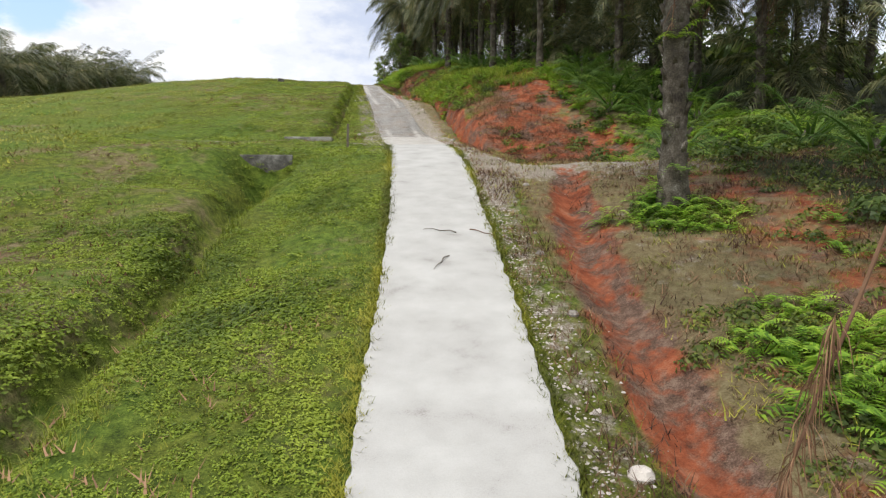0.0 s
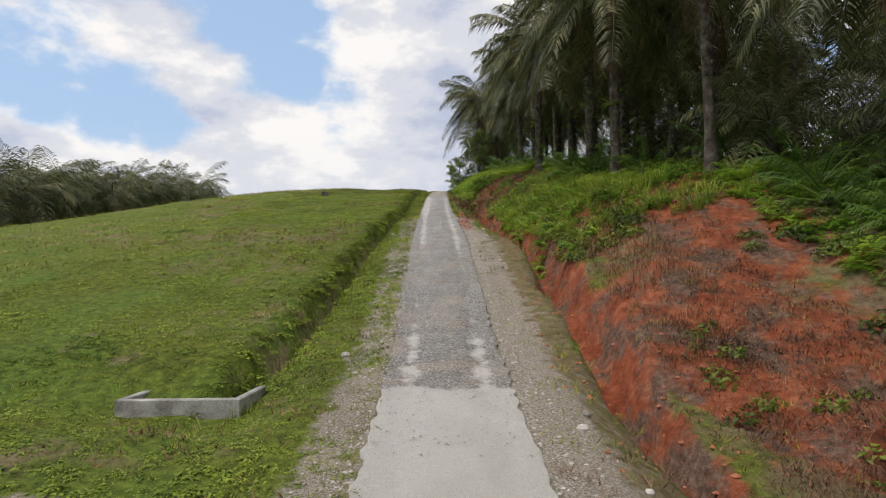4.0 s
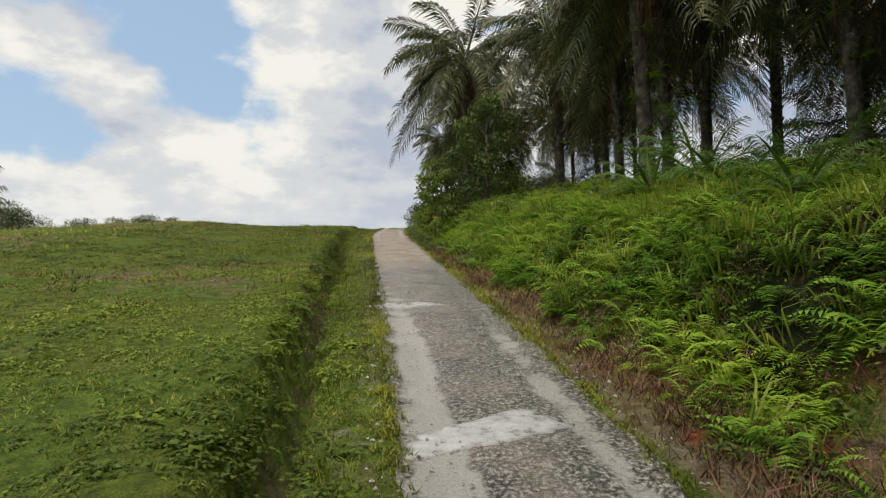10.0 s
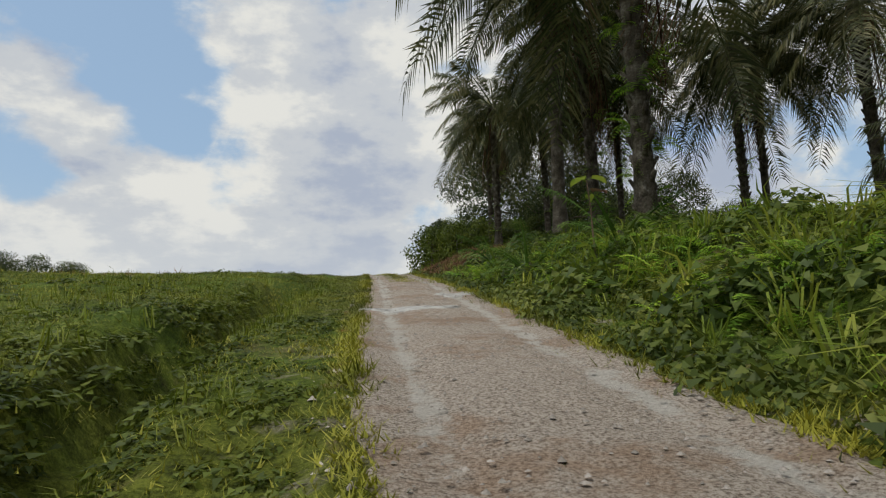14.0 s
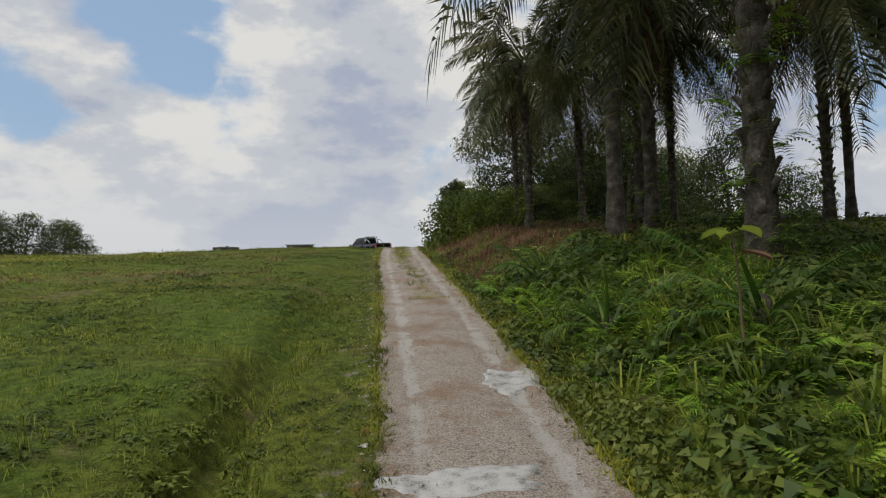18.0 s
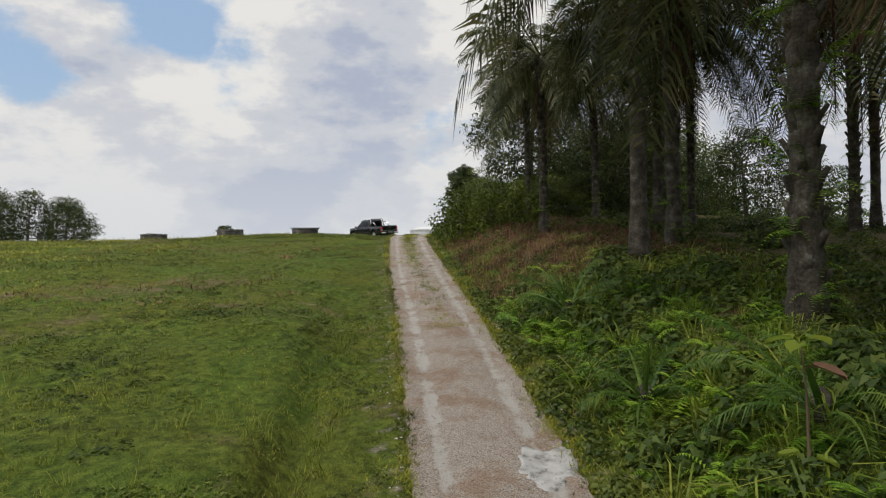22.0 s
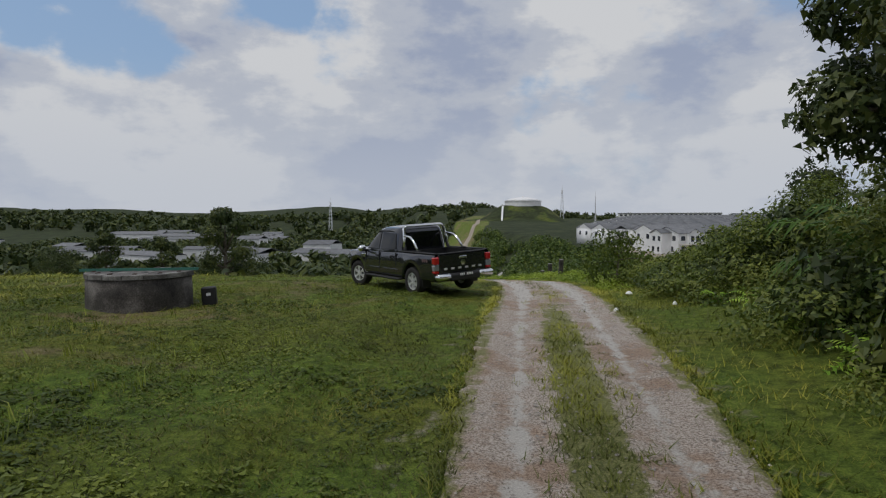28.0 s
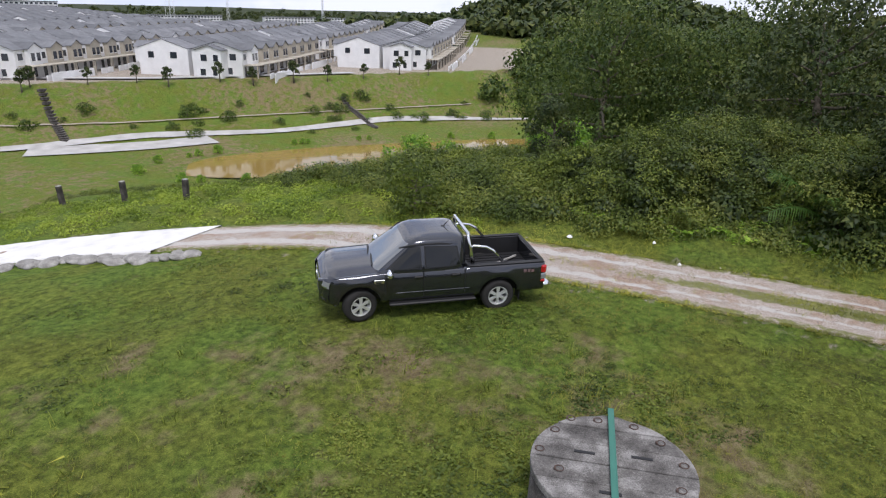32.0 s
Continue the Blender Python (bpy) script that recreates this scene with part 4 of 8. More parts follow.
def fern_clump(fronds, length, pairs):
    """Arching fronds, each with a row of leaflets on both sides."""
    v, f = [], []
    for i in range(fronds):
        a = 6.28 * i / fronds + rng.uniform(-0.5, 0.5)
        L, up, droop = length * rng.uniform(0.6, 1.15), rng.uniform(0.7, 1.5), rng.uniform(0.9, 1.5)
        ca, sa = math.cos(a), math.sin(a)
        for k in range(1, pairs + 1):
            t = k / pairs
            r, z = L * t * (0.95 - 0.1 * t), L * (up * t - droop * t * t * 0.9)
            pl = L * 0.19 * math.sin(math.pi * min(1, 0.25 + 0.78 * t)) ** 0.8 + 0.012
            pw = L * 0.50 / pairs
            for sd in (-1, 1):
                bx, by = r * ca, r * sa
                ex, ey = bx + ca * pl * 0.35 - sd * sa * pl, by + sa * pl * 0.35 + sd * ca * pl
                o = len(v)
                v += [(bx, by, z), (bx + ca * pw * 1.5, by + sa * pw * 1.5, z - 0.01), (ex, ey, z - 0.28 * pl)]
                f += [(o, o + 1, o + 2)]
    return np.array(v), np.array(f)


def shrub_clump(leaves, size, leaf, slim=False):
    """A dome of leaves facing outward, on no visible frame."""
    v, f = [], []
    for i in range(leaves):
        d = rng.normal(size=3)
        d /= np.linalg.norm(d)
        d[2] = abs(d[2]) * 0.9 - 0.1
        p = d * size * rng.uniform(0.45, 1.0) * np.array([1, 1, 0.8])
        n = d + rng.normal(size=3) * 0.45 + np.array([0, 0, 0.5])
        n /= np.linalg.norm(n)
        t = np.cross(n, rng.normal(size=3))
        t /= np.linalg.norm(t)
        b = np.cross(n, t)
        L, w = leaf * rng.uniform(0.7, 1.3), leaf * 0.42
        o = len(v)
        if slim:
            v += [p + b * w, p + t * L * 1.15 - n * L * 0.2, p - b * w]
            f += [(o, o + 1, o + 2)]
            continue
        v += [p, p + t * L * 0.45 + b * w, p + t * L - n * L * 0.2, p + t * L * 0.45 - b * w]
        f += [(o, o + 1, o + 2), (o, o + 2, o + 3)]
    return np.array(v), np.array(f)


def facing_up(template):
    """Turn every small face so that its upper side is its front."""
    v, f = template
    n = np.cross(v[f[:, 1]] - v[f[:, 0]], v[f[:, 2]] - v[f[:, 0]])
    f = f.copy()
    f[n[:, 2] < 0] = f[n[:, 2] < 0][:, ::-1]
    return v, f


def off_trail(a):
    """Leave out what would grow on the footpath across the west verge."""
    u = track_x(a[:, 1]) - a[:, 0]
    return a[~((u > 1.2) & (u < 14) & (np.abs(a[:, 1] - 27.2 - 0.2 * u) < 0.26))]


def lay(name, template, xy, size, mat_, label, category, sink=0.02, sx=None, tilt=0.25, parent_kind="stuff", zoff=None, up=0.7):
    """Many plants of one kind, spread over the ground as one covering."""
    xy = np.asarray(xy)
    z = ground_z(xy[:, 0], xy[:, 1]) - sink
    if zoff is not None:
        z = z + zoff
    pos = np.concatenate([xy, z[:, None]], 1)
    n = len(pos)
    tv, tf = facing_up(template)
    v, f = scatter(tv, tf, pos, rng.uniform(0, 6.28, n), size, rng.normal(0, tilt, n), sx)
    ob = link_mesh(name, v, f, mat_)
    if up:
        soft_normals(ob, up)
    return tagged(ob, label, category, kind=parent_kind)


def field(n, y0, y1, u0, u1, bias=1.0):
    """Random places along the track, u0 to u1 metres from its middle, denser near u0."""
    y = rng.uniform(y0, y1, n)
    u = u0 + (u1 - u0) * rng.uniform(0, 1, n) ** bias
    return np.stack([track_x(y) + u, y], 1)


def keep_xy(xy, mask):
    return xy[mask]


def turf(n, height, spread, width):
    """Short leaning blades, one small triangle each."""
    v, f = [], []
    for i in range(n):
        a, r, b = rng.uniform(0, 6.28), spread * rng.uniform(0, 1) ** 0.5, rng.uniform(0, 6.28)
        h, w, ln = height * rng.uniform(0.5, 1.0), width * rng.uniform(0.7, 1.4), rng.uniform(0.7, 1.7)
        x, y, dx, dy = r * math.cos(a), r * math.sin(a), math.cos(b), math.sin(b)
        o = len(v)
        v += [(x - dy * w, y + dx * w, 0.0), (x + dy * w, y - dx * w, 0.0), (x + dx * ln * h, y + dy * ln * h, h)]
        f += [(o, o + 1, o + 2)]
    return np.array(v), np.array(f)


SMALL = (turf(14, 0.066, 0.17, 0.006), shrub_clump(30, 0.24, 0.072, True))

# short turf on the west slope and the verges
a = np.concatenate([field(13000, 0, 60, -1.2, -14, 1.6), field(18000, 60, 130, -1.15, -14, 1.6), field(20000, 130, 184, -1.2, -20, 1.2), np.stack([rng.uniform(-35, -17, 9000), rng.uniform(155, 174, 9000)], 1)])
du = a[:, 0] - track_x(a[:, 1]) - drain_u(a[:, 1])
a = a[(np.abs(du) > 0.16) | (a[:, 1] > 122)]
a = a[(np.hypot(a[:, 0] + 25.95, a[:, 1] - 168.75) > 1.25)]
a = off_trail(a)
# from y 138 on, the turf takes the darker blades with cloud shadow coloured in
for k, nm, mt, lb in ((a[:, 1] < 138, "turf_grass", M_GRASS, "short green turf grass over the slope"), (a[:, 1] >= 138, "summit_turf", M_GRASS_OLIVE_DIM, "olive green turf over the summit, darkened for cloud shadow")):
    lay(nm, SMALL[0], a[k], rng.uniform(0.7, 1.3, k.sum()), mt, lb, "grass", up=0.5)
a = np.concatenate([field(11500, 0, 50, -1.4, -14, 1.2), field(7500, -1, 20, -1.4, -9, 1.0), field(15000, 50, 130, -1.5, -15, 1.15), field(4200, 130, 184, -1.5, -18, 1.1), np.stack([rng.uniform(-35, -17, 4500), rng.uniform(156, 174, 4500)], 1)])
lump = 0.5 + 0.5 * wave(a[:, 0], a[:, 1], 1.5, 4) + 0.35 * wave(a[:, 0], a[:, 1], 5.0, 6)
a, lump = a[lump > 0.3], lump[lump > 0.3]
k = (np.hypot(a[:, 0] + 25.95, a[:, 1] - 168.75) > 1.3) & ((np.abs(a[:, 0] - track_x(a[:, 1]) - drain_u(a[:, 1])) > 0.2) | (a[:, 1] > 118))
a, lump = a[k], lump[k]
k = np.isin(a[:, 0], off_trail(a)[:, 0])
a, lump = a[k], lump[k]
for k, nm, mt, lb, up_ in ((a[:, 1] < 88, "creeping_plants", M_COVER, "low creeping broadleaf plants among the turf", 0.45), (a[:, 1] >= 88, "dark_creeping_plants", M_CREEPER, "dark green creepers matted over the turf", 0)):
    lay(nm, SMALL[1], a[k], rng.uniform(0.45, 0.95, k.sum()) * (0.4 + 0.85 * lump[k]), mt, lb, "ground cover", sx=np.tile(np.array([[1.0, 1.0, 0.6]]), (k.sum(), 1)), up=up_)
a = np.concatenate([field(15000, 5, 185, -13, -55, 1.3), field(5000, 140, 186, -20, -34, 1.0)])
lay("slope_turf", turf(9, 0.11, 0.42, 0.014), a, rng.uniform(0.8, 1.7, len(a)), M_GRASS, "turf on the far part of the slope", "grass", up=0.8)
# taller grass in clumps along the drain and on the slope
y = np.concatenate([rng.uniform(0, 22, 350), rng.uniform(30, 128, 750)])
a = np.stack([track_x(y) + drain_u(y) + 0.45 + rng.normal(0, 0.22, len(y)), y], 1)
a = np.concatenate([a, field(700, 92, 124, -2.4, -7.5, 1.0), field(420, 156, 180, -5, -15, 1.0), keep_xy(*(lambda q: (q, wave(q[:, 0], q[:, 1], 3.0, 1) > 0.35))(field(2600, 0, 182, -3.0, -16, 1.0)))])
b = field(5200, 0, 184, -2.2, -20, 1.2)
b = b[(wave(b[:, 0], b[:, 1], 6, 2) > 0.15) & (b[:, 1] < 148)]
lay("withered_turf", turf(14, 0.10, 0.2, 0.008), b, rng.uniform(0.8, 1.8, len(b)), M_DRY, "withered straw patches in the turf", "grass", up=0.8)
lay("drain_grass", blades(10, 0.36, 0.16, 0.006, 1.0), a, rng.uniform(0.4, 1.1, len(a)), M_GRASS_TALL, "bright tall grass along the drain", "grass")
# verge and bank on the east side
a = np.concatenate([field(2600, 0, 34, 1.5, 13, 1.0), field(8000, 30, 80, 1.6, 12, 1.1), field(9000, 80, 182, 1.05, 10, 1.4)])
su = a[:, 0] - track_x(a[:, 1])
a = a[~((np.abs(su - ditch_u(a[:, 1])) < 0.7) & (a[:, 1] > 27) & (a[:, 1] < 74)) & ~((np.abs(su - gully_u(a[:, 1])) < 0.5) & (a[:, 1] < 22))]
su = a[:, 0] - track_x(a[:, 1])
a = a[~((su > 4.6) & (su < 12.0) & (a[:, 1] > 30) & (a[:, 1] < 54) & (rng.uniform(0, 1, len(a)) < 0.90))]
su = a[:, 0] - track_x(a[:, 1])
a = a[~((su < 4.6) & (a[:, 1] > 26) & (a[:, 1] < 54) & (rng.uniform(0, 1, len(a)) < 0.72)) & ~((su < 2.1) & (a[:, 1] > 49) & (a[:, 1] < 66))]
lay("bank_grass", turf(15, 0.12, 0.22, 0.007), a, rng.uniform(0.5, 1.4, len(a)), M_GRASS, "uneven grass on the cut bank", "grass", up=0.8)
a = np.concatenate([field(2300, 0, 30, 1.4, 14, 1.2), field(2600, 26, 76, 4.6, 9, 1.0), field(1400, 72, 98, 1.5, 3.0, 1.0), field(3600, 128, 156, 1.8, 10, 1.0)])
su = a[:, 0] - track_x(a[:, 1])
a = a[~((np.abs(su - gully_u(a[:, 1])) < 0.55) & (a[:, 1] < 22)) & ~((np.abs(su - ditch_u(a[:, 1])) < 0.6) & (a[:, 1] > 27) & (a[:, 1] < 60))]
lay("dry_bank_grass", turf(16, 0.15, 0.24, 0.007), a, rng.uniform(0.5, 1.3, len(a)), M_DRY, "withered brown grass and straw on the bank", "grass")
# dead twigs and brush lying over the red cutting, weeds between, litter by the lower lane
a = np.concatenate([field(500, 31, 38, 5.2, 9.5, 1.0), field(420, 36, 52, 5.0, 9.5, 1.0), field(260, 24, 31, 2.2, 9, 1.0), field(1500, 130, 150, 2.2, 9.5, 1.0), field(1500, 57, 79, 1.9, 8.5, 1.0), field(1500, 68, 79, 1.7, 8.0, 1.0), field(420, 74, 100, 1.4, 2.6, 1.0), field(300, -3, 20, 1.4, 2.4, 1.0), field(1000, -3, 20, 3.6, 12, 1.0)])
lay("dead_brush", turf(18, 0.16, 0.32, 0.008), a, rng.uniform(0.5, 1.4, len(a)), M_DEAD, "brown dead brush and leaf litter over the soil", "brush", up=0)
a = np.concatenate([field(1900, 20, 186, -2.6, -14, 1.1), field(380, 3, 24, -2.2, -12, 1.0)])
a = a[wave(a[:, 0], a[:, 1], 4.2, 9) > 0.05]
y = rng.uniform(32, 118, 1000)
a = np.concatenate([a, np.stack([track_x(y) + drain_u(y) + rng.choice([-0.38, 0.33], len(y)) + rng.normal(0, 0.10, len(y)), y], 1)])
for k, nm, mt, lb in ((a[:, 1] < 88, "slope_weeds", M_COVER, "low leafy weeds in patches on the turf"), (a[:, 1] >= 88, "dark_slope_weeds", M_CREEPER, "dark leafy weeds along the drain and slope")):
    lay(nm, shrub_clump(44, 0.32, 0.08, True), a[k], rng.uniform(0.5, 1.15, k.sum()), mt, lb, "weeds", sx=np.tile(np.array([[1.0, 1.0, 0.5]]), (k.sum(), 1)), up=0.3)
a = np.concatenate([field(110, 24, 31, 3.8, 9, 1.0), field(25, 31, 40, 5.5, 9, 1.0), field(330, 42, 56, 4.4, 7.0, 1.0), field(460, 54, 67, 3.6, 9.5, 1.0)])
a = a[wave(a[:, 0], a[:, 1], 2.6, 4) > -0.15]
lay("cutting_weeds", shrub_clump(70, 0.34, 0.085, True), a, rng.uniform(0.6, 1.5, len(a)), M_CREEPER, "weeds and creepers spreading over the red cutting", "weeds", up=0)
a = np.concatenate([field(240, 54, 70, 3.6, 9.5, 1.0), field(1700, 130, 149, 1.9, 9.5, 1.0), field(420, 36, 54, 4.7, 7.2, 1.0)])
lay("tall_dry_grass", blades(12, 0.55, 0.2, 0.006, 0.9), a, rng.uniform(0.5, 1.2, len(a)), M_DRY, "tall withered brown grass on the bank", "grass", up=0)
# tufts that lean over the edges of the lane and the track
y = np.concatenate([rng.uniform(-1, 27, 2200), rng.uniform(60, 183, 5200)])
e = rng.choice([-1, 1], len(y))
a = np.stack([track_x(y) + e * (road_half(y) + np.abs(rng.normal(0, 0.09, len(y))) - 0.04), y], 1)
lay("edge_grass", turf(14, 0.075, 0.11, 0.006), a, rng.uniform(0.6, 1.3, len(a)), M_GRASS, "grass tufts creeping over the road edge", "grass", zoff=0.05, up=0.8)
# grass down the middle of the upper track
y = np.concatenate([rng.uniform(128, 167, 2100), rng.uniform(167, 182, 160)])
a = np.stack([track_x(y) + rng.normal(0, 0.24, len(y)), y], 1)
a = a[rng.uniform(0, 1, len(a)) < 0.35 + 0.65 * step(140, 160, a[:, 1])]
lay("track_grass", turf(14, 0.10, 0.14, 0.006), a, rng.uniform(0.6, 1.3, len(a)), M_GRASS, "thin grass growing along the middle of the track", "grass", zoff=0.125)

# ferns over the east bank
FERN = fern_clump(13, 0.80, 12)
a = np.concatenate([field(1750, 74, 103, 2.0, 9.5, 1.0), field(360, 44, 78, 4.4, 10, 1.0), field(60, 27, 44, 10.5, 15, 1.0), field(200, 46, 60, 3.8, 7.5, 1.0), field(80, 50, 60, 8, 12, 1.0), field(300, 100, 128, 2.2, 8, 1.0), field(200, 23, 36, 11.5, 18, 1.0), field(120, 118, 134, 2.0, 9, 1.3), field(60, 148, 160, 2.2, 7, 1.0), field(160, 40, 58, 10.5, 16, 1.0), field(160, 160, 176, 3.6, 7, 1.0), rng.normal((5.3, 14.7), 0.55, (48, 2)), rng.normal((8.6, 11.5), 1.0, (26, 2)), rng.normal((6.8, 8.2), 0.7, (14, 2)), field(70, 24.5, 30, 8.5, 14, 1.0), field(320, 32, 49, 12.3, 17, 1.0), field(150, 36, 50, 10.6, 13, 1.0), rng.normal((5.2, 7.6), (0.5, 1.2), (40, 2))])
q = a[:, 0] - track_x(a[:, 1])
a = a[~((a[:, 1] > 58) & (a[:, 1] < 74) & (q < 8.5)) & ~((a[:, 1] > 58) & (a[:, 1] < 76.5) & (q > 3.2) & (q < 8.5))]
a = np.concatenate([a, field(190, 52, 66, 3.7, 9.0, 1.0)])
lay("ferns", FERN, a, rng.uniform(0.5, 1.05, len(a)), M_FERN, "dense bright green ferns covering the bank", "fern", tilt=0.2, up=0)
a = np.concatenate([field(650, 74, 101, 2.2, 9.5, 1.0), field(500, 44, 78, 4.4, 10, 1.0), field(200, 44, 58, 5.0, 12, 1.0), field(450, 100, 130, 1.9, 9, 1.0), field(60, 146, 160, 2.0, 7, 1.0)])
q = a[:, 0] - track_x(a[:, 1])
a = a[~((a[:, 1] > 58) & (a[:, 1] < 74) & (q < 8.5)) & ~((a[:, 1] > 58) & (a[:, 1] < 76.5) & (q > 3.2) & (q < 8.5))]
a = np.concatenate([a, field(300, 50, 66, 3.7, 9.0, 1.0)])
lay("sedge", blades(14, 0.75, 0.16, 0.014, 1.25), a, rng.uniform(0.5, 1.2, len(a)), M_SEDGE, "arching bright sedge leaves among the ferns", "sedge", up=0)
BUSH = shrub_clump(220, 0.62, 0.10, True)
a = np.concatenate([field(140, 100, 132, 2.4, 8, 1.0), field(60, 84, 101, 6.5, 12, 1.0), field(110, 95, 110, 4.5, 11, 1.0), field(230, 34, 100, 9, 18, 1.0), field(110, 2, 34, 8, 20, 1.0), field(70, 138, 160, 8, 15, 1.0), field(240, 108, 146, 9, 22, 1.0)])
lay("undergrowth", BUSH, a, rng.uniform(0.6, 1.6, len(a)), M_SHRUB, "dark green leafy undergrowth beneath the palms", "undergrowth", up=0)
a = np.concatenate([field(1700, 98, 133, 1.4, 10, 1.4), field(650, 108, 146, 8, 20, 1.0), field(420, 133, 150, 1.6, 9, 1.0), field(150, 24, 44, 10.5, 15, 1.0), field(220, 51, 72, 5.3, 12, 1.0), field(240, 0, 19, 6.5, 14, 1.0), rng.normal((5.3, 14.7), 0.6, (50, 2)), rng.normal((3.2, 29.0), 0.5, (26, 2)), field(160, 23, 28, 4.0, 13, 1.0), rng.normal((5.0, 7.8), (0.6, 1.6), (70, 2)), field(160, 32, 50, 12, 17, 1.0), field(130, 58, 78, 1.8, 8, 1.0)])
lay("broadleaf_weeds", shrub_clump(80, 0.32, 0.07, True), a, rng.uniform(0.6, 1.4, len(a)), M_HEDGE, "knee-high broadleaf weeds carpeting the ground", "weeds", up=0)
a = field(620, 77, 104, 2.3, 9.5, 1.0)
lay("fern_bed_weeds", shrub_clump(80, 0.34, 0.075, True), a, rng.uniform(0.6, 1.3, len(a)), M_CREEPER, "leafy weeds and creepers filling the fern bed", "weeds", up=0)
a = rng.normal((-2.1, 72.1), (0.55, 0.6), (34, 2))
lay("bank_shrubs", shrub_clump(90, 0.5, 0.13, True), a, rng.uniform(0.45, 0.85, len(a)), M_SAPLING, "pale green leafy shrubs on the red cutting", "shrub", up=0)
# hedge on the east side of the summit, rising away from the track
y = np.concatenate([rng.uniform(149, 180, 800), rng.uniform(174, 194, 520), rng.uniform(192, 210, 200)])
e = rng.uniform(0, 1, len(y))
x = -13.1 + 0.4 * np.sin(y * 0.31) + 0.4 * np.sin(y * 0.83) + 0.5 * step(163, 170, y) + 8.0 * e + 1.2 * step(176, 182, y) * (1 - step(186, 196, y))
tall = (2.7 * (1 - step(168, 178, y)) + 0.9 - 0.75 * step(186, 194, y)) * step(0.0, 0.36, e) * step(147, 153, y) * (0.75 + 0.35 * wave(x, y, 2.0, 3))
a = np.stack([x, y], 1)
lay("hedge", shrub_clump(330, 0.85, 0.075, True), a, rng.uniform(0.65, 1.25, len(a)) * (1 - 0.55 * step(187, 195, y)), M_HEDGE, "tangled green hedge of shrubs and creepers", "hedge", zoff=tall * rng.uniform(0.25, 1.0, len(a)), up=0)
# added core in the dark tree leaf colour, standing in for the hedge's inner shade
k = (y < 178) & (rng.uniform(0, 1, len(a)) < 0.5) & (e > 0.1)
lay("hedge_depths", shrub_clump(130, 0.85, 0.16, True), a[k], rng.uniform(0.7, 1.1, k.sum()), M_TREE, "leaf clumps inside the hedge, coloured dark for its inner shade", "hedge", zoff=tall[k] * rng.uniform(0.1, 0.8, k.sum()), up=0)
k = (y > 171) & (rng.uniform(0, 1, len(a)) < 0.75)
lay("hedge_creepers", shrub_clump(150, 0.7, 0.085, True), a[k] + rng.normal(0, 0.3, (k.sum(), 2)), rng.uniform(0.6, 1.1, k.sum()) * (1 - 0.4 * step(187, 195, y[k])), M_CREEPER, "creepers and young leaves over the hedge top", "hedge", zoff=0.15 + tall[k] * rng.uniform(0.8, 1.1, k.sum()), up=0)
k = rng.uniform(0, 1, len(a)) < 0.22
lay("hedge_ferns", FERN, a[k] + rng.normal(0, 0.4, (k.sum(), 2)), rng.uniform(0.4, 0.8, k.sum()), M_HEDGE, "ferns and long leaves growing through the hedge", "fern", zoff=0.1 + tall[k] * rng.uniform(0.7, 1.05, k.sum()), up=0)

y = rng.uniform(176, 203, 900)
a = np.stack([track_x(y) + 2.0 + rng.uniform(0, 1, len(y)) ** 0.8 * 9.0, y], 1)
lay("lane_weeds", shrub_clump(90, 0.42, 0.075, True), a, rng.uniform(0.6, 1.3, len(a)) * (1 - 0.35 * step(190, 198, y)), M_COVER, "bright leafy weeds along the lane and posts", "weeds", up=0)

# ---- oil palms ----


def frond(L, leaflets, rise, droop, width, dead=False):
    """One palm frond along +x: an arching stalk with leaflets that hang from it."""
    v, f = [], []

    def at_(t):
        return Vector((L * (t - 0.10 * t * t * droop), 0, L * (rise * t - droop * 0.62 * t ** 2.2)))
    n = 7
    for i in range(n + 1):
        t = i / n
        p, w = at_(t), 0.07 * (1 - 0.9 * t)
        v += [p + Vector((0, -w, 0)), p + Vector((0, 0, w)), p + Vector((0, w, 0))]
    for i in range(n):
        for k in range(2):
            f.append((3 * i + k, 3 * i + k + 1, 3 * i + k + 4, 3 * i + k + 3))
    for i in range(leaflets):
        t = 0.16 + 0.84 * (i + 0.5) / leaflets
        p = at_(t)
        tan = (at_(min(1, t + 0.02)) - at_(t - 0.02)).normalized()
        ll = width * (0.55 + 0.75 * math.sin(math.pi * min(1, t * 0.95))) * rng.uniform(0.8, 1.1)
        for sd in (-1, 1):
            hang = rng.uniform(0.35, 0.95) + (0.9 if dead else 0)
            d = (Vector((0, sd, 0)) * (0.8 if not dead else 0.35) + tan * 0.65 + Vector((0, 0, rng.uniform(-0.1, 0.35) - (0.6 if dead else 0)))).normalized()
            m_ = p + d * ll * 0.42
            e = p + d * ll + Vector((0, 0, -hang * ll * 0.75))
            w = tan * 0.047 * (L / 5)
            o = len(v)
            v += [p, m_ + w, m_ - w, e]
            f += [(o, o + 1, o + 2), (o + 2, o + 1, o + 3)]
    return v, f


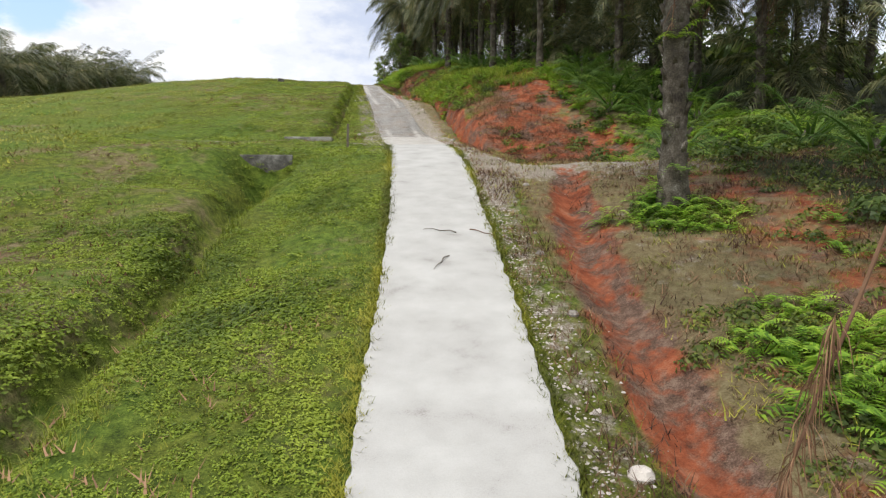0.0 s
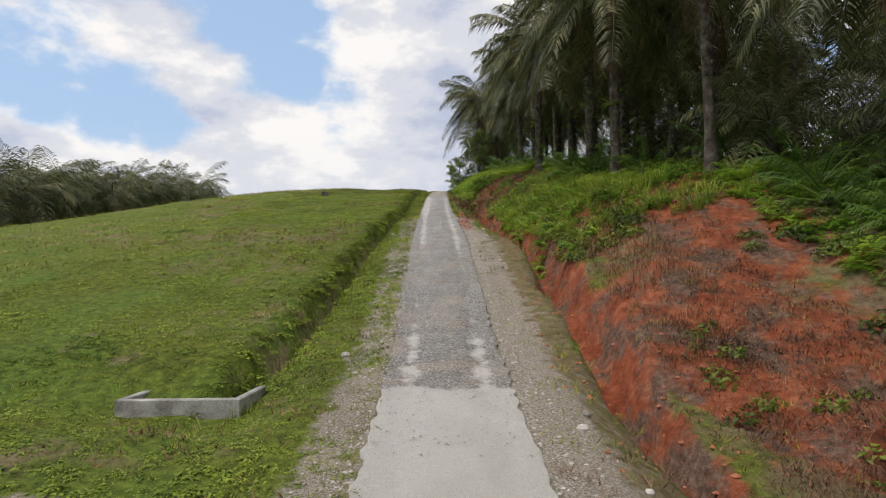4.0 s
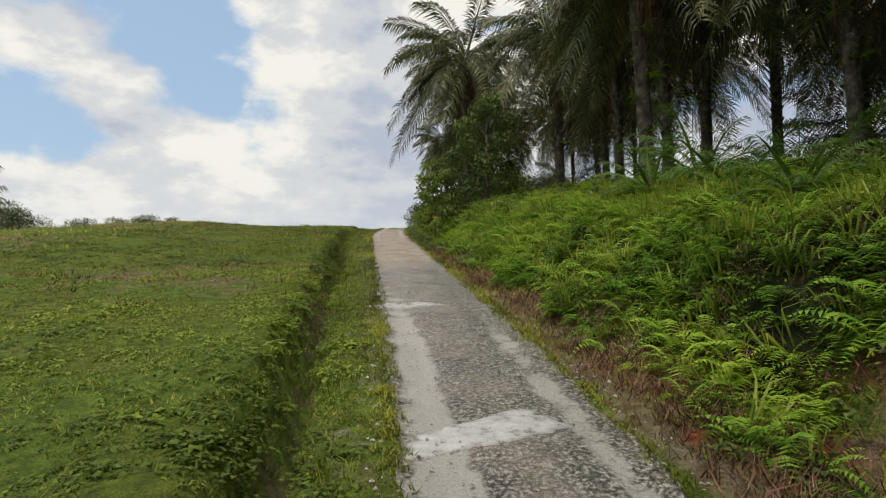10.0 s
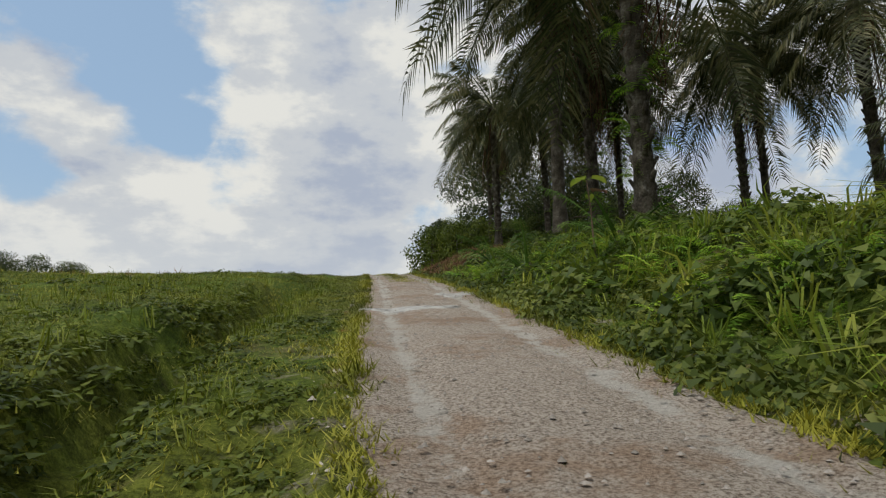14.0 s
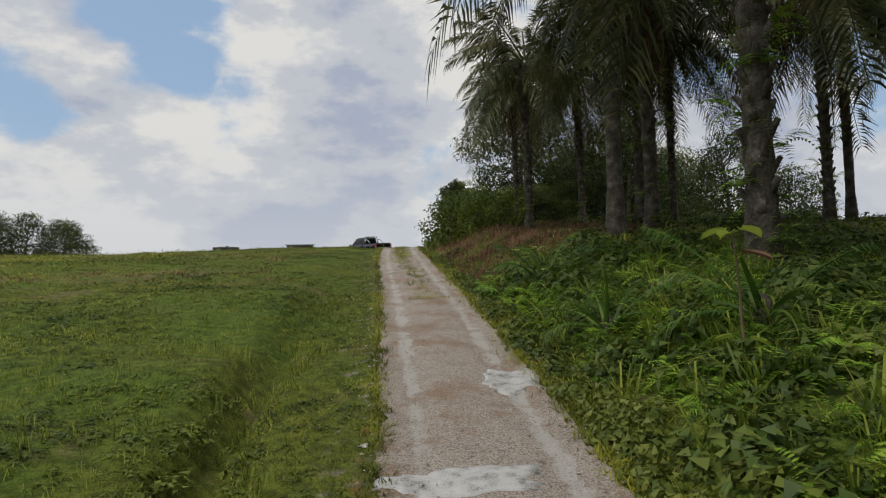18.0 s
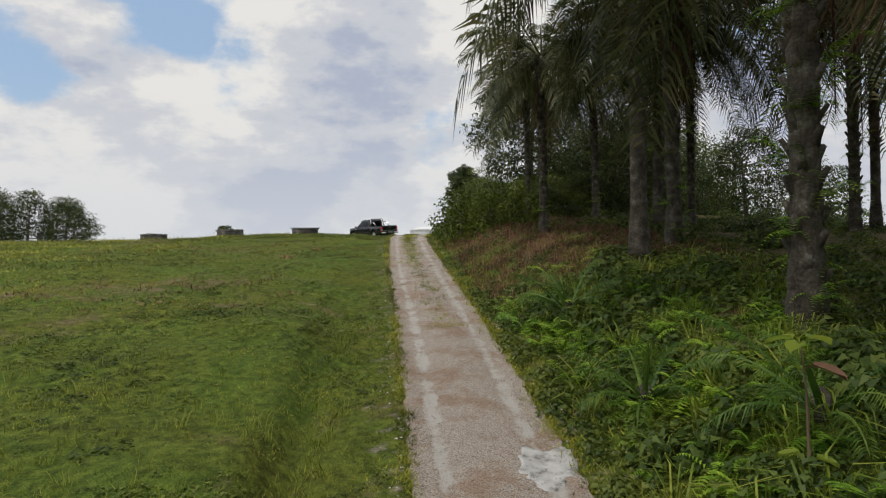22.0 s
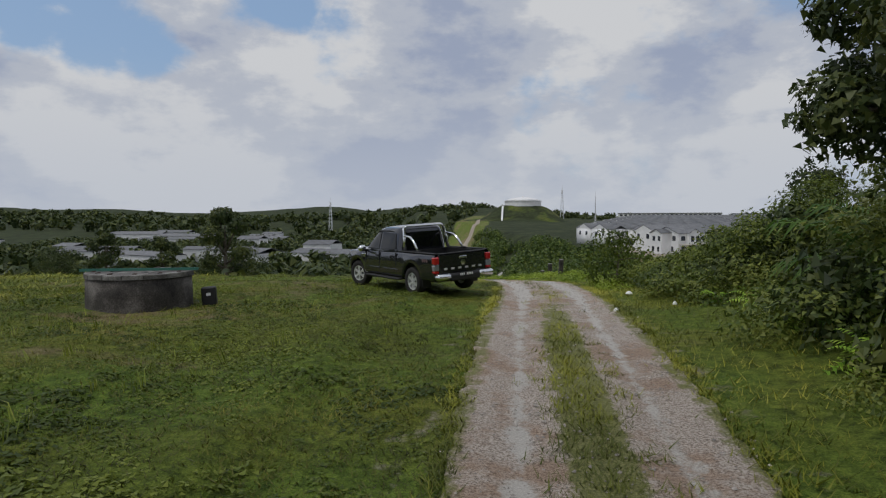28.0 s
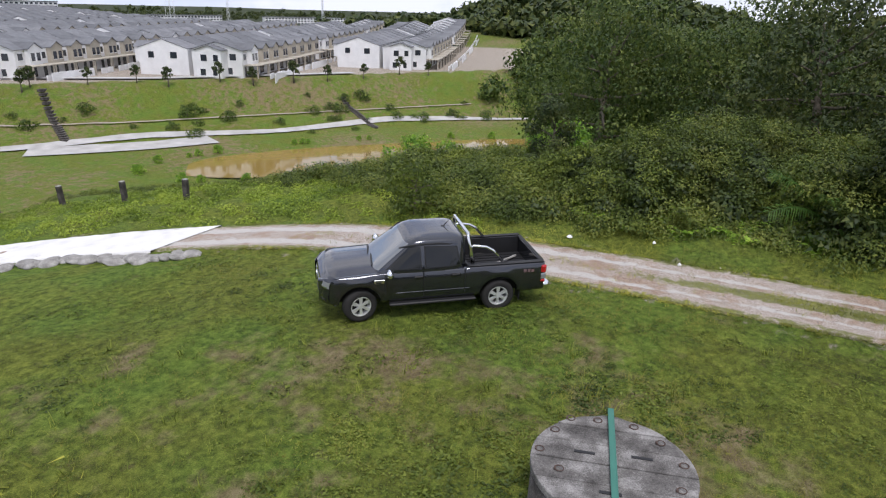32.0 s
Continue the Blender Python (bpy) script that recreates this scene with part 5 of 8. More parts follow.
def palm_crown(n, L, leaflets, width, up=(0.75, -0.35), droop=(0.75, 1.15), seed=1):
    global rng
    keep_rng, rng = rng, np.random.default_rng(seed)
    V, F = [], []
    for i in range(n):
        t = i / n
        v, f = frond(L * rng.uniform(0.8, 1.05), leaflets, up[0] + (up[1] - up[0]) * t + rng.uniform(-0.12, 0.12), droop[0] + (droop[1] - droop[0]) * t, width)
        m = Matrix.Rotation(i * 2.399 + rng.uniform(-0.2, 0.2), 4, "Z") @ Matrix.Translation((0.18, 0, 0.25 * (1 - t))) @ Matrix.Rotation(rng.uniform(-0.3, 0.3), 4, "X")
        o = len(V)
        V += [m @ p for p in v]
        F += [tuple(k + o for k in q) for q in f]
    rng = keep_rng
    return V, F


def dead_skirt(n, L, seed):
    global rng
    keep_rng, rng = rng, np.random.default_rng(seed)
    V, F = [], []
    for i in range(n):
        v, f = frond(L * rng.uniform(0.6, 0.9), 12, -1.0, 0.5, 0.55, dead=True)
        m = Matrix.Rotation(i * 2.1 + rng.uniform(0, 1), 4, "Z") @ Matrix.Translation((0.25, 0, -0.2)) @ Matrix.Rotation(rng.uniform(0.45, 0.8), 4, "Y")
        o = len(V)
        V += [m @ p for p in v]
        F += [tuple(k + o for k in q) for q in f]
    rng = keep_rng
    return V, F


def palm_trunk(h, r, seed, boots=True, low=0.35):
    """A trunk with the stubs of old fronds round it."""
    rg = np.random.default_rng(seed)
    s = Shape()
    n, rings = 14, 64
    vs, fs = [], []
    lx, ly = rg.uniform(-0.35, 0.35, 2)
    for i in range(rings + 1):
        t = i / rings
        rr = r * (1.42 - 0.52 * min(1, t * 6) + 0.10 * (t > 0.85)) * (1 + 0.035 * (i % 2))
        for k in range(n):
            w = 6.283 * k / n + i * 0.26
            q = rr * (1 + rg.uniform(-0.05, 0.06))
            vs.append((q * math.cos(w) + lx * t * t, q * math.sin(w) + ly * t * t, -0.25 + t * (h + 0.25)))
    for i in range(rings):
        for k in range(n):
            q = (k + 1) % n
            fs.append((i * n + k, i * n + q, (i + 1) * n + q, (i + 1) * n + k))
    s.add(vs, fs)
    if boots:
        nb = int(92 * (1 - low))
        for i in range(nb):
            z = h * (low + (1 - low) * i / nb)
            w = i * 2.399
            t = z / h
            c = Vector((math.cos(w) * r * 0.95 + lx * t * t, math.sin(w) * r * 0.95 + ly * t * t, z))
            s.box(c, (0.10, 0.13, 0.30), Matrix.Rotation(w, 4, "Z") @ Matrix.Rotation(0.55, 4, "Y"), taper=0.6)
    return s


CROWNS = [palm_crown(40, 5.2, 56, 0.95, up=(1.05, -0.55), droop=(0.8, 1.25), seed=11), palm_crown(38, 4.9, 54, 0.9, up=(1.0, -0.7), droop=(0.85, 1.3), seed=12), palm_crown(34, 4.3, 54, 0.8, up=(1.25, 0.15), droop=(0.7, 1.0), seed=13)]
SKIRTS = [dead_skirt(10, 4.2, 3), dead_skirt(7, 4.0, 4)]


def oil_palm(kind, height, radius):
    """The first palm of a kind, with trunk, crown and hanging dead fronds."""
    ob = thing("oil_palm", Matrix.Identity(4), "tall oil palm with dark drooping fronds and rough trunk", "palm tree", "plantation palms")
    t = part("trunk", palm_trunk(height, radius, 5 + kind, low=0.04 if kind >= 2 else 0.35), M_TRUNK, ob, smooth=True)
    v, f = CROWNS[2 if kind == 3 else kind % 2]
    c = link_mesh("crown", [(p[0], p[1], p[2] + height) for p in v], f, M_FROND, parent=ob)
    v, f = SKIRTS[kind % 2]
    link_mesh("dead_fronds", [(p[0], p[1], p[2] + height - 0.3) for p in v], f, M_DEAD, parent=ob)["label"] = "dry brown hanging fronds"
    if kind != 1:
        q = np.array([(1.1 * radius * math.cos(2.4 * i), 1.1 * radius * math.sin(2.4 * i), 0.2 + height * 0.055 * i * (0.6 + 0.05 * i)) for i in range(10)])
        tv, tf = facing_up(FERN)
        v, f = scatter(tv, tf, q, rng.uniform(0, 6.28, 10), rng.uniform(0.6, 1.0, 10), None)
        link_mesh("trunk_growth", v, f, M_FERN, parent=ob)["label"] = "ferns growing on the trunk"
    return ob


palm_kinds = [oil_palm(0, 10.6, 0.28), oil_palm(1, 12.0, 0.24), oil_palm(2, 9.6, 0.215), oil_palm(3, 10.2, 0.31)]
spots = [(5.35, 15.0, 3, 1.0), (7.2, 48.7, 1, 1.0), (13.0, 36.0, 0, 1.0), (16.0, 33.0, 2, 1.1), (11.5, 43.0, 0, 1.0), (15.5, 40.0, 1, 1.0), (3.6, 62.0, 0, 1.1), (0.6, 73.5, 0, 1.05), (2.4, 83.5, 1, 1.0), (-1.1, 95.0, 0, 1.1), (0.6, 97.5, 2, 1.15), (-7.3, 123.0, 2, 1.40), (-7.9, 130.9, 1, 1.14), (-8.7, 148.2, 1, 0.70), (-9.2, 140.3, 0, 0.76),
         (-2.3, 140.5, 1, 0.76), (2.4, 136.1, 2, 1.0), (4.3, 137.6, 1, 0.85), (5.4, 131.0, 0, 0.95), (-4.4, 139.0, 0, 0.9), (-5.2, 146.5, 0, 0.8), (-5.6, 134.0, 0, 1.0), (3.5, 100.5, 0, 1.05), (1.5, 109.0, 1, 1.0), (6.5, 87.5, 0, 1.1), (9.5, 93.5, 2, 1.1), (4.6, 91.0, 0, 1.0), (12.5, 89.0, 1, 1.05),
         (8.2, 103.0, 0, 1.0), (13.0, 100.0, 2, 1.0), (8.0, 112.0, 0, 0.95), (7.5, 126.0, 1, 0.85), (0.5, 105.0, 0, 0.9), (-1.5, 112.0, 0, 1.05), (2.5, 116.0, 0, 1.0), (5.0, 121.0, 2, 0.95), (3.5, 78.0, 0, 1.0), (8.5, 79.0, 2, 1.0), (6.8, 70.5, 0, 1.05), (4.2, 55.0, 0, 1.0), (9.8, 57.0, 2, 1.05), (9.0, 64.0, 0, 1.0)]
grid = []
for j in range(0, 18):
    for i in range(0, 4):
        px, py = i * 8.4 + (4.2 if j % 2 else 0), 8 + j * 8.2
        gxp = float(track_x(py)) + 10.5 + px + rng.uniform(-0.8, 0.8)
        gyp = py + rng.uniform(-0.8, 0.8)
        if 96 < gyp < 120 and gxp < 3:
            continue
        if gyp < 46 and px < 9:
            continue
        if all((gxp - q[0]) ** 2 + (gyp - q[1]) ** 2 > 26 for q in spots) and gyp < 108:
            grid.append((gxp, gyp, int(rng.integers(0, 3)), rng.uniform(0.9, 1.12)))
first = [True] * 4
for px, py, k, sc in spots + grid:
    m = pose(px, py, float(ground_z(px, py)) - 0.1, 0, 0, rng.uniform(0, 360))
    if first[k]:
        palm_kinds[k].matrix_world = m @ Matrix.Scale(sc, 4)
        first[k] = False
    else:
        c = copy_thing(palm_kinds[k], m)
        c.scale = (sc, sc, sc)

# ---- broadleaf trees ----


def leaf_cloud(blobs, count, leaf, seed, flat=0.8, full=False):
    """Leaves over the outside of several lumps, with gaps between."""
    rg = np.random.default_rng(seed)
    P, N = [], []
    vol = np.array([b[3] ** 2 for b in blobs])
    for (bx, by, bz, br), k in zip(blobs, (vol / vol.sum() * count).astype(int)):
        d = rg.normal(size=(k, 3))
        d /= np.linalg.norm(d, axis=1)[:, None]
        r = br * (0.55 + 0.5 * rg.uniform(0, 1, k) ** 0.6)
        lump = 1 + 0.22 * np.sin(d[:, 0] * 7 + bx) * np.sin(d[:, 1] * 6 + by) + 0.15 * np.sin(d[:, 2] * 9 + bz)
        P.append(np.array([bx, by, bz]) + d * (r * lump)[:, None] * np.array([1, 1, flat]))
        N.append(d)
    P, N = np.concatenate(P), np.concatenate(N)
    n = N + rg.normal(size=N.shape) * 0.5 + np.array([0, 0, 0.35])
    n /= np.linalg.norm(n, axis=1)[:, None]
    t = np.cross(n, rg.normal(size=n.shape))
    t /= np.linalg.norm(t, axis=1)[:, None]
    t = t - np.array([0, 0, 0.35])
    b = np.cross(n, t)
    L = (leaf * rg.uniform(0.6, 1.3, len(P)))[:, None]
    w = L * 0.46
    if full:
        V = np.stack([P, P + t * L * 0.45 + b * w * 0.7, P + t * L * 1.1 - n * L * 0.2, P + t * L * 0.45 - b * w * 0.7], 1).reshape(-1, 3)
        return V, np.arange(len(P))[:, None] * 4 + np.array([[0, 1, 2, 3]])
    V = np.stack([P + b * w, P + t * L * 1.1 - n * L * 0.15, P - b * w], 1).reshape(-1, 3)
    o = np.arange(len(P))[:, None] * 3
    F = o + np.array([[0, 1, 2]])
    return V, F


def broadleaf(name, height, spread, leaves, leaf, seed, mat_, label, bare=0.3, lumps=9, category="tree", flat=0.8, group="", loose=False):
    limbs = []
    rg = np.random.default_rng(seed)
    ob = thing(name, Matrix.Identity(4), label, category, group)
    s = Shape()
    r0 = height * 0.018 + 0.03
    lean = rg.uniform(-0.06, 0.06, 2) * height
    top = Vector((lean[0], lean[1], height * 0.82))
    mid = Vector((lean[0] * 0.3, lean[1] * 0.3, height * 0.4))
    s.tube([(0, 0, -0.3), mid * 0.4, mid, top], [r0 * 1.5, r0 * 1.1, r0 * 0.85, r0 * 0.25], 9)
    blobs = []
    for i in range(lumps):
        w = 2.4 * i + rg.uniform(-0.4, 0.4)
        t = bare + (1 - bare) * (i + 0.6) / lumps
        rad = spread * (0.25 + 0.45 * math.sin(math.pi * min(1, 0.15 + 0.8 * (t - bare) / (1 - bare)))) * rg.uniform(0.7, 1.1)
        e = Vector((math.cos(w) * rad, math.sin(w) * rad, height * (t * 0.92)))
        base = mid.lerp(top, max(0, t - 0.35)) if t > 0.4 else mid * (t / 0.4)
        l_ = s
        if loose:
            l_ = Shape()
            limbs.append(l_)
        l_.tube([base, base.lerp(e, 0.5) + Vector((0, 0, 0.05 * height * rg.uniform(-0.5, 0.6))), e], [r0 * 0.5, r0 * 0.33, r0 * 0.12], 6)
        blobs.append((e.x, e.y, e.z, spread * rg.uniform(0.30, 0.46)))
    blobs.append((top.x, top.y, height * 0.90, spread * 0.38))
    part("trunk", s, M_BARK, ob, smooth=True)
    for l_ in limbs:
        part("limb", l_, M_BARK, ob, smooth=True)
    v, f = leaf_cloud(blobs, leaves, leaf, seed + 1, flat, loose)
    link_mesh("crown", v, f, mat_, parent=ob)
    return ob


def plant(ob, x, y, yaw=0, s=1.0, sink=0.0):
    ob.matrix_world = pose(x, y, float(ground_z(x, y)) - sink, 0, 0, yaw) @ Matrix.Scale(s, 4)
    return ob


def replant(ob, x, y, yaw, s, sink=0.0):
    c = copy_thing(ob, pose(x, y, float(ground_z(x, y)) - sink, 0, 0, yaw))
    c.scale = (s, s, s)
    return c


# the round tree and the tall dark tree by the summit hedge
plant(broadleaf("round_tree", 5.3, 1.75, 12000, 0.095, 21, M_TREE, "round dark green tree standing in the hedge", bare=0.56, lumps=8), -11.7, 163.6, 30)
plant(broadleaf("tall_tree", 10.6, 5.0, 20000, 0.14, 22, M_TREE, "tall dark broadleaf tree behind the hedge", bare=0.28, lumps=12), -6.9, 159.2, 80)
# the sapling that leans over the track, and the bushy young tree below it
plant(broadleaf("bushy_tree", 6.4, 2.3, 7000, 0.15, 24, M_SHRUB, "bushy young tree with dense mid green leaves", bare=0.1, lumps=12, loose=True), -6.8, 105.6, 200)
plant(broadleaf("young_tree", 4.3, 1.6, 4200, 0.12, 26, M_HEDGE, "young tree with light leafy twigs by the track", bare=0.08, lumps=10, loose=True), -9.4, 105.4, 60)


def big_leaf_sapling(x, y, height, spread, leaves, seed):
    """A slender young tree: leaning stems, twigs and large pointed leaves that hang from them."""
    rg = np.random.default_rng(seed)
    ob = thing("sapling", pose(x, y, float(ground_z(x, y))), "young tree with large pale green and yellowing leaves", "tree")
    part("trunk", Shape().tube([(0, 0, -0.2), (0.05, 0.02, height * 0.4), (-0.05, 0.05, height * 0.75), (-0.12, 0.0, height)], [0.045, 0.035, 0.024, 0.008], 8), M_BARK, ob, smooth=True)
    V, F, YV, YF = [], [], [], []
    for b in range(16):
        t = 0.14 + 0.82 * b / 16
        w = 2.399 * b + rg.uniform(-0.3, 0.3)
        r = spread * (1.15 - 0.65 * t) * rg.uniform(0.75, 1.1)
        base = Vector((-0.10 * t, 0.04 * t, height * t))
        tip = base + Vector((math.cos(w) * r, math.sin(w) * r, height * rg.uniform(0.02, 0.14)))
        mid = base.lerp(tip, 0.55) + Vector((0, 0, 0.12))
        part("limb", Shape().tube([base, mid, tip], [0.016, 0.010, 0.004], 5), M_BARK, ob, smooth=True)
        for q in range(leaves // 16):
            u_ = rg.uniform(0.12, 1.05)
            p = base.lerp(mid, u_ / 0.55) if u_ < 0.55 else mid.lerp(tip, (u_ - 0.55) / 0.45)
            p = p + Vector(rg.normal(0, 0.10, 3))
            a_ = w + rg.uniform(-1.5, 1.5)
            L = rg.uniform(0.10, 0.19)
            f_ = Vector((math.cos(a_), math.sin(a_), rg.uniform(-1.5, 0.0))).normalized()
            sd_ = f_.cross(Vector((rg.normal(0, 0.3), rg.normal(0, 0.3), 1))).normalized()
            n_ = sd_.cross(f_)
            vv, ff = (YV, YF) if rg.uniform() < 0.035 else (V, F)
            o_ = len(vv)
            vv += [p, p + f_ * L * 0.30 + sd_ * L * 0.34 + n_ * L * 0.06, p + f_ * L * 0.65 + sd_ * L * 0.24 + n_ * L * 0.03, p + f_ * L * 1.05 - n_ * L * 0.10, p + f_ * L * 0.65 - sd_ * L * 0.24 + n_ * L * 0.03, p + f_ * L * 0.30 - sd_ * L * 0.34 + n_ * L * 0.06]
            ff += [(o_, o_ + 1, o_ + 2, o_ + 3), (o_, o_ + 3, o_ + 4, o_ + 5)]
    link_mesh("crown", V, F, M_SAPLING, parent=ob)
    link_mesh("withered_leaves", YV, YF, M_YELLOW, parent=ob)["label"] = "yellow and brown withering leaves"
    return ob


big_leaf_sapling(-9.65, 101.1, 3.7, 1.35, 1500, 23)
# woods behind the palms near the summit and down the east slope
wood_a = plant(broadleaf("forest_tree", 10.5, 5.2, 14000, 0.16, 31, M_TREE, "dense dark broadleaf forest tree", bare=0.12, lumps=13, group="woods by the summit"), -1.0, 151.5, 0, 0.62)
wood_b = plant(broadleaf("forest_tree", 11.5, 6.0, 19000, 0.155, 32, M_TREE_OLIVE, "spreading forest tree with olive leaves", bare=0.18, lumps=13, group="woods by the summit"), 12.0, 174.0, 0)
wood_c = plant(broadleaf("forest_tree", 8.0, 4.4, 12000, 0.15, 33, M_TREE, "leafy forest tree with dark green crown", bare=0.08, lumps=11, group="woods by the summit"), -0.5, 156.0, 0)
for i, (x, y, k, s) in enumerate([(-4.2, 154.5, 2, 0.7), (-3.5, 160.5, 2, 0.75), (0.5, 166, 0, 0.9), (3.0, 158, 0, 0.75), (18, 163, 1, 0.9), (9.5, 167, 1, 1.1), (15, 179, 1, 1.05), (24, 172, 0, 0.95), (30, 180, 1, 0.95), (27, 164, 1, 0.9),
                                  (14, 165, 2, 1.0), (36, 172, 0, 0.9), (40, 186, 2, 0.9), (6.5, 177.5, 1, 1.0), (45, 167, 1, 1.1), (46, 178, 0, 1.0), (12, 184, 2, 0.7), (6, 170.5, 1, 0.8), (22, 178, 1, 0.9), (3.5, 147, 0, 0.5), (9.5, 151, 0, 0.6)]):
    replant((wood_a, wood_b, wood_c)[k], x, y, 67 * i, s, 0.2)
plant(broadleaf("dark_tree", 5.0, 1.9, 6000, 0.13, 27, M_TREE, "dark pointed young tree rising from the hedge", bare=0.1, lumps=10), -7.5, 176.0, 20, 0.7)
# shrub trees low in the hedge
bush = plant(broadleaf("hedge_bush", 2.6, 2.0, 2600, 0.15, 41, M_FERN, "bright green bush rising from the hedge", bare=0.05, lumps=9, category="bush"), -4.6, 184.5, 0, 0.85)
dull = plant(broadleaf("hedge_bush", 2.6, 2.0, 2600, 0.13, 42, M_CREEPER, "mid green bush grown into the hedge", bare=0.05, lumps=10, category="bush"), -13.2, 179.4, 0, 0.7)
for i, (x, y, s) in enumerate([(-8.8, 171.0, 0.75), (-9.6, 166.5, 0.8), (-10.2, 154.0, 0.9), (-10.6, 150.5, 0.9), (-11.0, 147.0, 0.8), (-9.8, 145.6, 0.85), (-4.8, 112.0, 0.9), (-12.7, 147.0, 0.95), (-12.0, 149.0, 1.0), (-11.2, 145.2, 0.8)]):
    replant(dull, x, y, 51 * i, s, 0.1)
for i, (x, y, s) in enumerate([(-6.0, 176.0, 0.9), (-3.0, 183, 0.7)]):
    replant(bush, x, y, 51 * i, s, 0.1)

# seedling with a bare thin stem and a few big leaves, in the weeds by the track
sx, sy = -10.1, 118.2
sz = float(ground_z(sx, sy))
sd_ = thing("seedling", pose(sx, sy, sz), "thin-stemmed seedling with a few large green and brown leaves", "seedling")
part("stem", Shape().tube([(0, 0, -0.1), (-0.03, 0.03, 0.6), (-0.05, 0.02, 1.15), (-0.10, 0.03, 1.75)], [0.022, 0.018, 0.014, 0.008], 7), M_STEM, sd_)
for k, (h_, w_, L_) in enumerate([(1.75, 0.3, 0.34), (1.74, 2.2, 0.32), (1.70, 3.9, 0.30), (1.45, 5.3, 0.36), (1.40, 1.2, 0.26), (0.42, 2.8, 0.22), (0.40, 5.6, 0.22)]):
    vs = []
    for t in (0.0, 0.25, 0.55, 0.8, 1.0):
        hw = 0.36 * L_ * math.sin(math.pi * (0.12 + 0.86 * t)) ** 0.8
        for q in (-1, 0, 1):
            vs.append((0.10 + t * L_, q * hw, 0.04 - 0.30 * t * t * L_ + 0.05 * abs(q)))
    fs = [(3 * i + j, 3 * i + 3 + j, 3 * i + 4 + j, 3 * i + 1 + j) for i in range(4) for j in range(2)]
    lf = part("leaf", Shape().tube([(0, 0, 0), (0.11, 0, 0.04)], 0.006, 5).add(vs, fs), M_DEAD if k == 3 else M_SAPLING, sd_, "withered brown leaf" if k == 3 else "", smooth=True)
    lf.matrix_basis = pose(-0.04 - 0.03 * h_, 0.03, h_, 0, 0, math.degrees(w_))

# young palms in the undergrowth and the palm grove far down the west slope
def young_palm(n, L, leaflets, seed, mat_, label, group):
    ob = thing("young_palm", Matrix.Identity(4), label, "palm", group)
    v, f = palm_crown(n, L, leaflets, L * 0.22, up=(1.25, 0.35), droop=(0.7, 0.9), seed=seed)
    link_mesh("fronds", v, f, mat_, parent=ob)
    s = Shape().lathe([(0.16, -0.2), (0.20, 0.05), (0.16, 0.35), (0.05, 0.5)], n=10)
    part("stump", s, M_TRUNK, ob)
    return ob


yp = plant(young_palm(14, 1.9, 24, 51, M_FROND_YOUNG, "young oil palm with upright bright fronds", "young palms on the bank"), 9.4, 44.2)
for i, (x, y, s) in enumerate([(10.6, 41.5, 1.1), (9.9, 46.5, 1.2), (9.6, 37.4, 1.1), (10.4, 39.6, 1.2), (9.0, 42.6, 1.0), (11.2, 35.2, 1.1), (12.4, 38.5, 1.2), (8.5, 50.5, 1.2), (5.5, 54, 0.9), (11.5, 40, 1.3), (12.5, 32, 1.1), (3.0, 66.5, 1.0), (2.4, 60.3, 1.1), (3.4, 57.6, 1.2), (0.4, 79, 0.8), (-3.2, 88, 0.9), (-2.0, 85.5, 1.1), (-0.6, 91, 1.2), (-2.6, 81.5, 0.8), (10, 27.5, 1.0),
                                  (8.0, 22.5, 0.9), (-9.2, 119.5, 0.8), (-10.8, 121.8, 0.7), (-9.9, 165.4, 1.5), (-10.9, 127.5, 0.8), (12.0, 18.0, 1.1), (13.5, 24, 1.2), (5.0, 178.8, 2.0), (-9.8, 151.5, 0.8), (14, 37, 1.3), (2.5, 58, 1.0), (-3.3, 73.2, 0.3)]):
    replant(yp, x, y, 77 * i, s)
gp = thing("grove_palm", Matrix.Identity(4), "full-crowned oil palm in a dark grove", "palm tree", "grove on the west slope")
v, f = palm_crown(34, 5.0, 30, 1.15, up=(1.15, -0.35), droop=(0.7, 1.1), seed=61)
link_mesh("crown", [(p[0], p[1], p[2] + 3.4) for p in v], f, M_FROND, parent=gp)
part("trunk", palm_trunk(3.5, 0.35, 62, False), M_TRUNK, gp, smooth=True)
plant(gp, -72, 112)
for i in range(48):
    x, y = -64 - 8 * (i % 6) - rng.uniform(0, 5), 78 + 9.0 * (i // 6) + rng.uniform(-2, 2)
    replant(gp, x, y, rng.uniform(0, 360), rng.uniform(1.2, 1.6), 0.6)
for i, (x, y, s) in enumerate([(17, 93, 1.0), (16, 104, 1.1), (9.5, 98, 1.0), (11, 83, 1.0), (14, 112, 1.1), (11, 117, 0.95), (19, 120, 1.1), (16, 70, 1.1), (12, 62, 1.0), (17, 52, 1.1), (14, 44, 1.0), (18, 34, 1.1), (20, 24, 1.0), (14, 130, 1.0), (1.0, 121.0, 0.9), (12, 75, 1.0), (10, 50, 0.95), (13, 55, 1.0)]):
    replant(gp, x, y, 61 * i, s * 0.8, 0.8)
# low trees at the foot of the grove, and on the far side of the west slope
for i in range(14):
    replant(wood_c, -61 - rng.uniform(0, 5), 70 + 5.2 * i, 50 * i, rng.uniform(0.32, 0.5), 0.3)
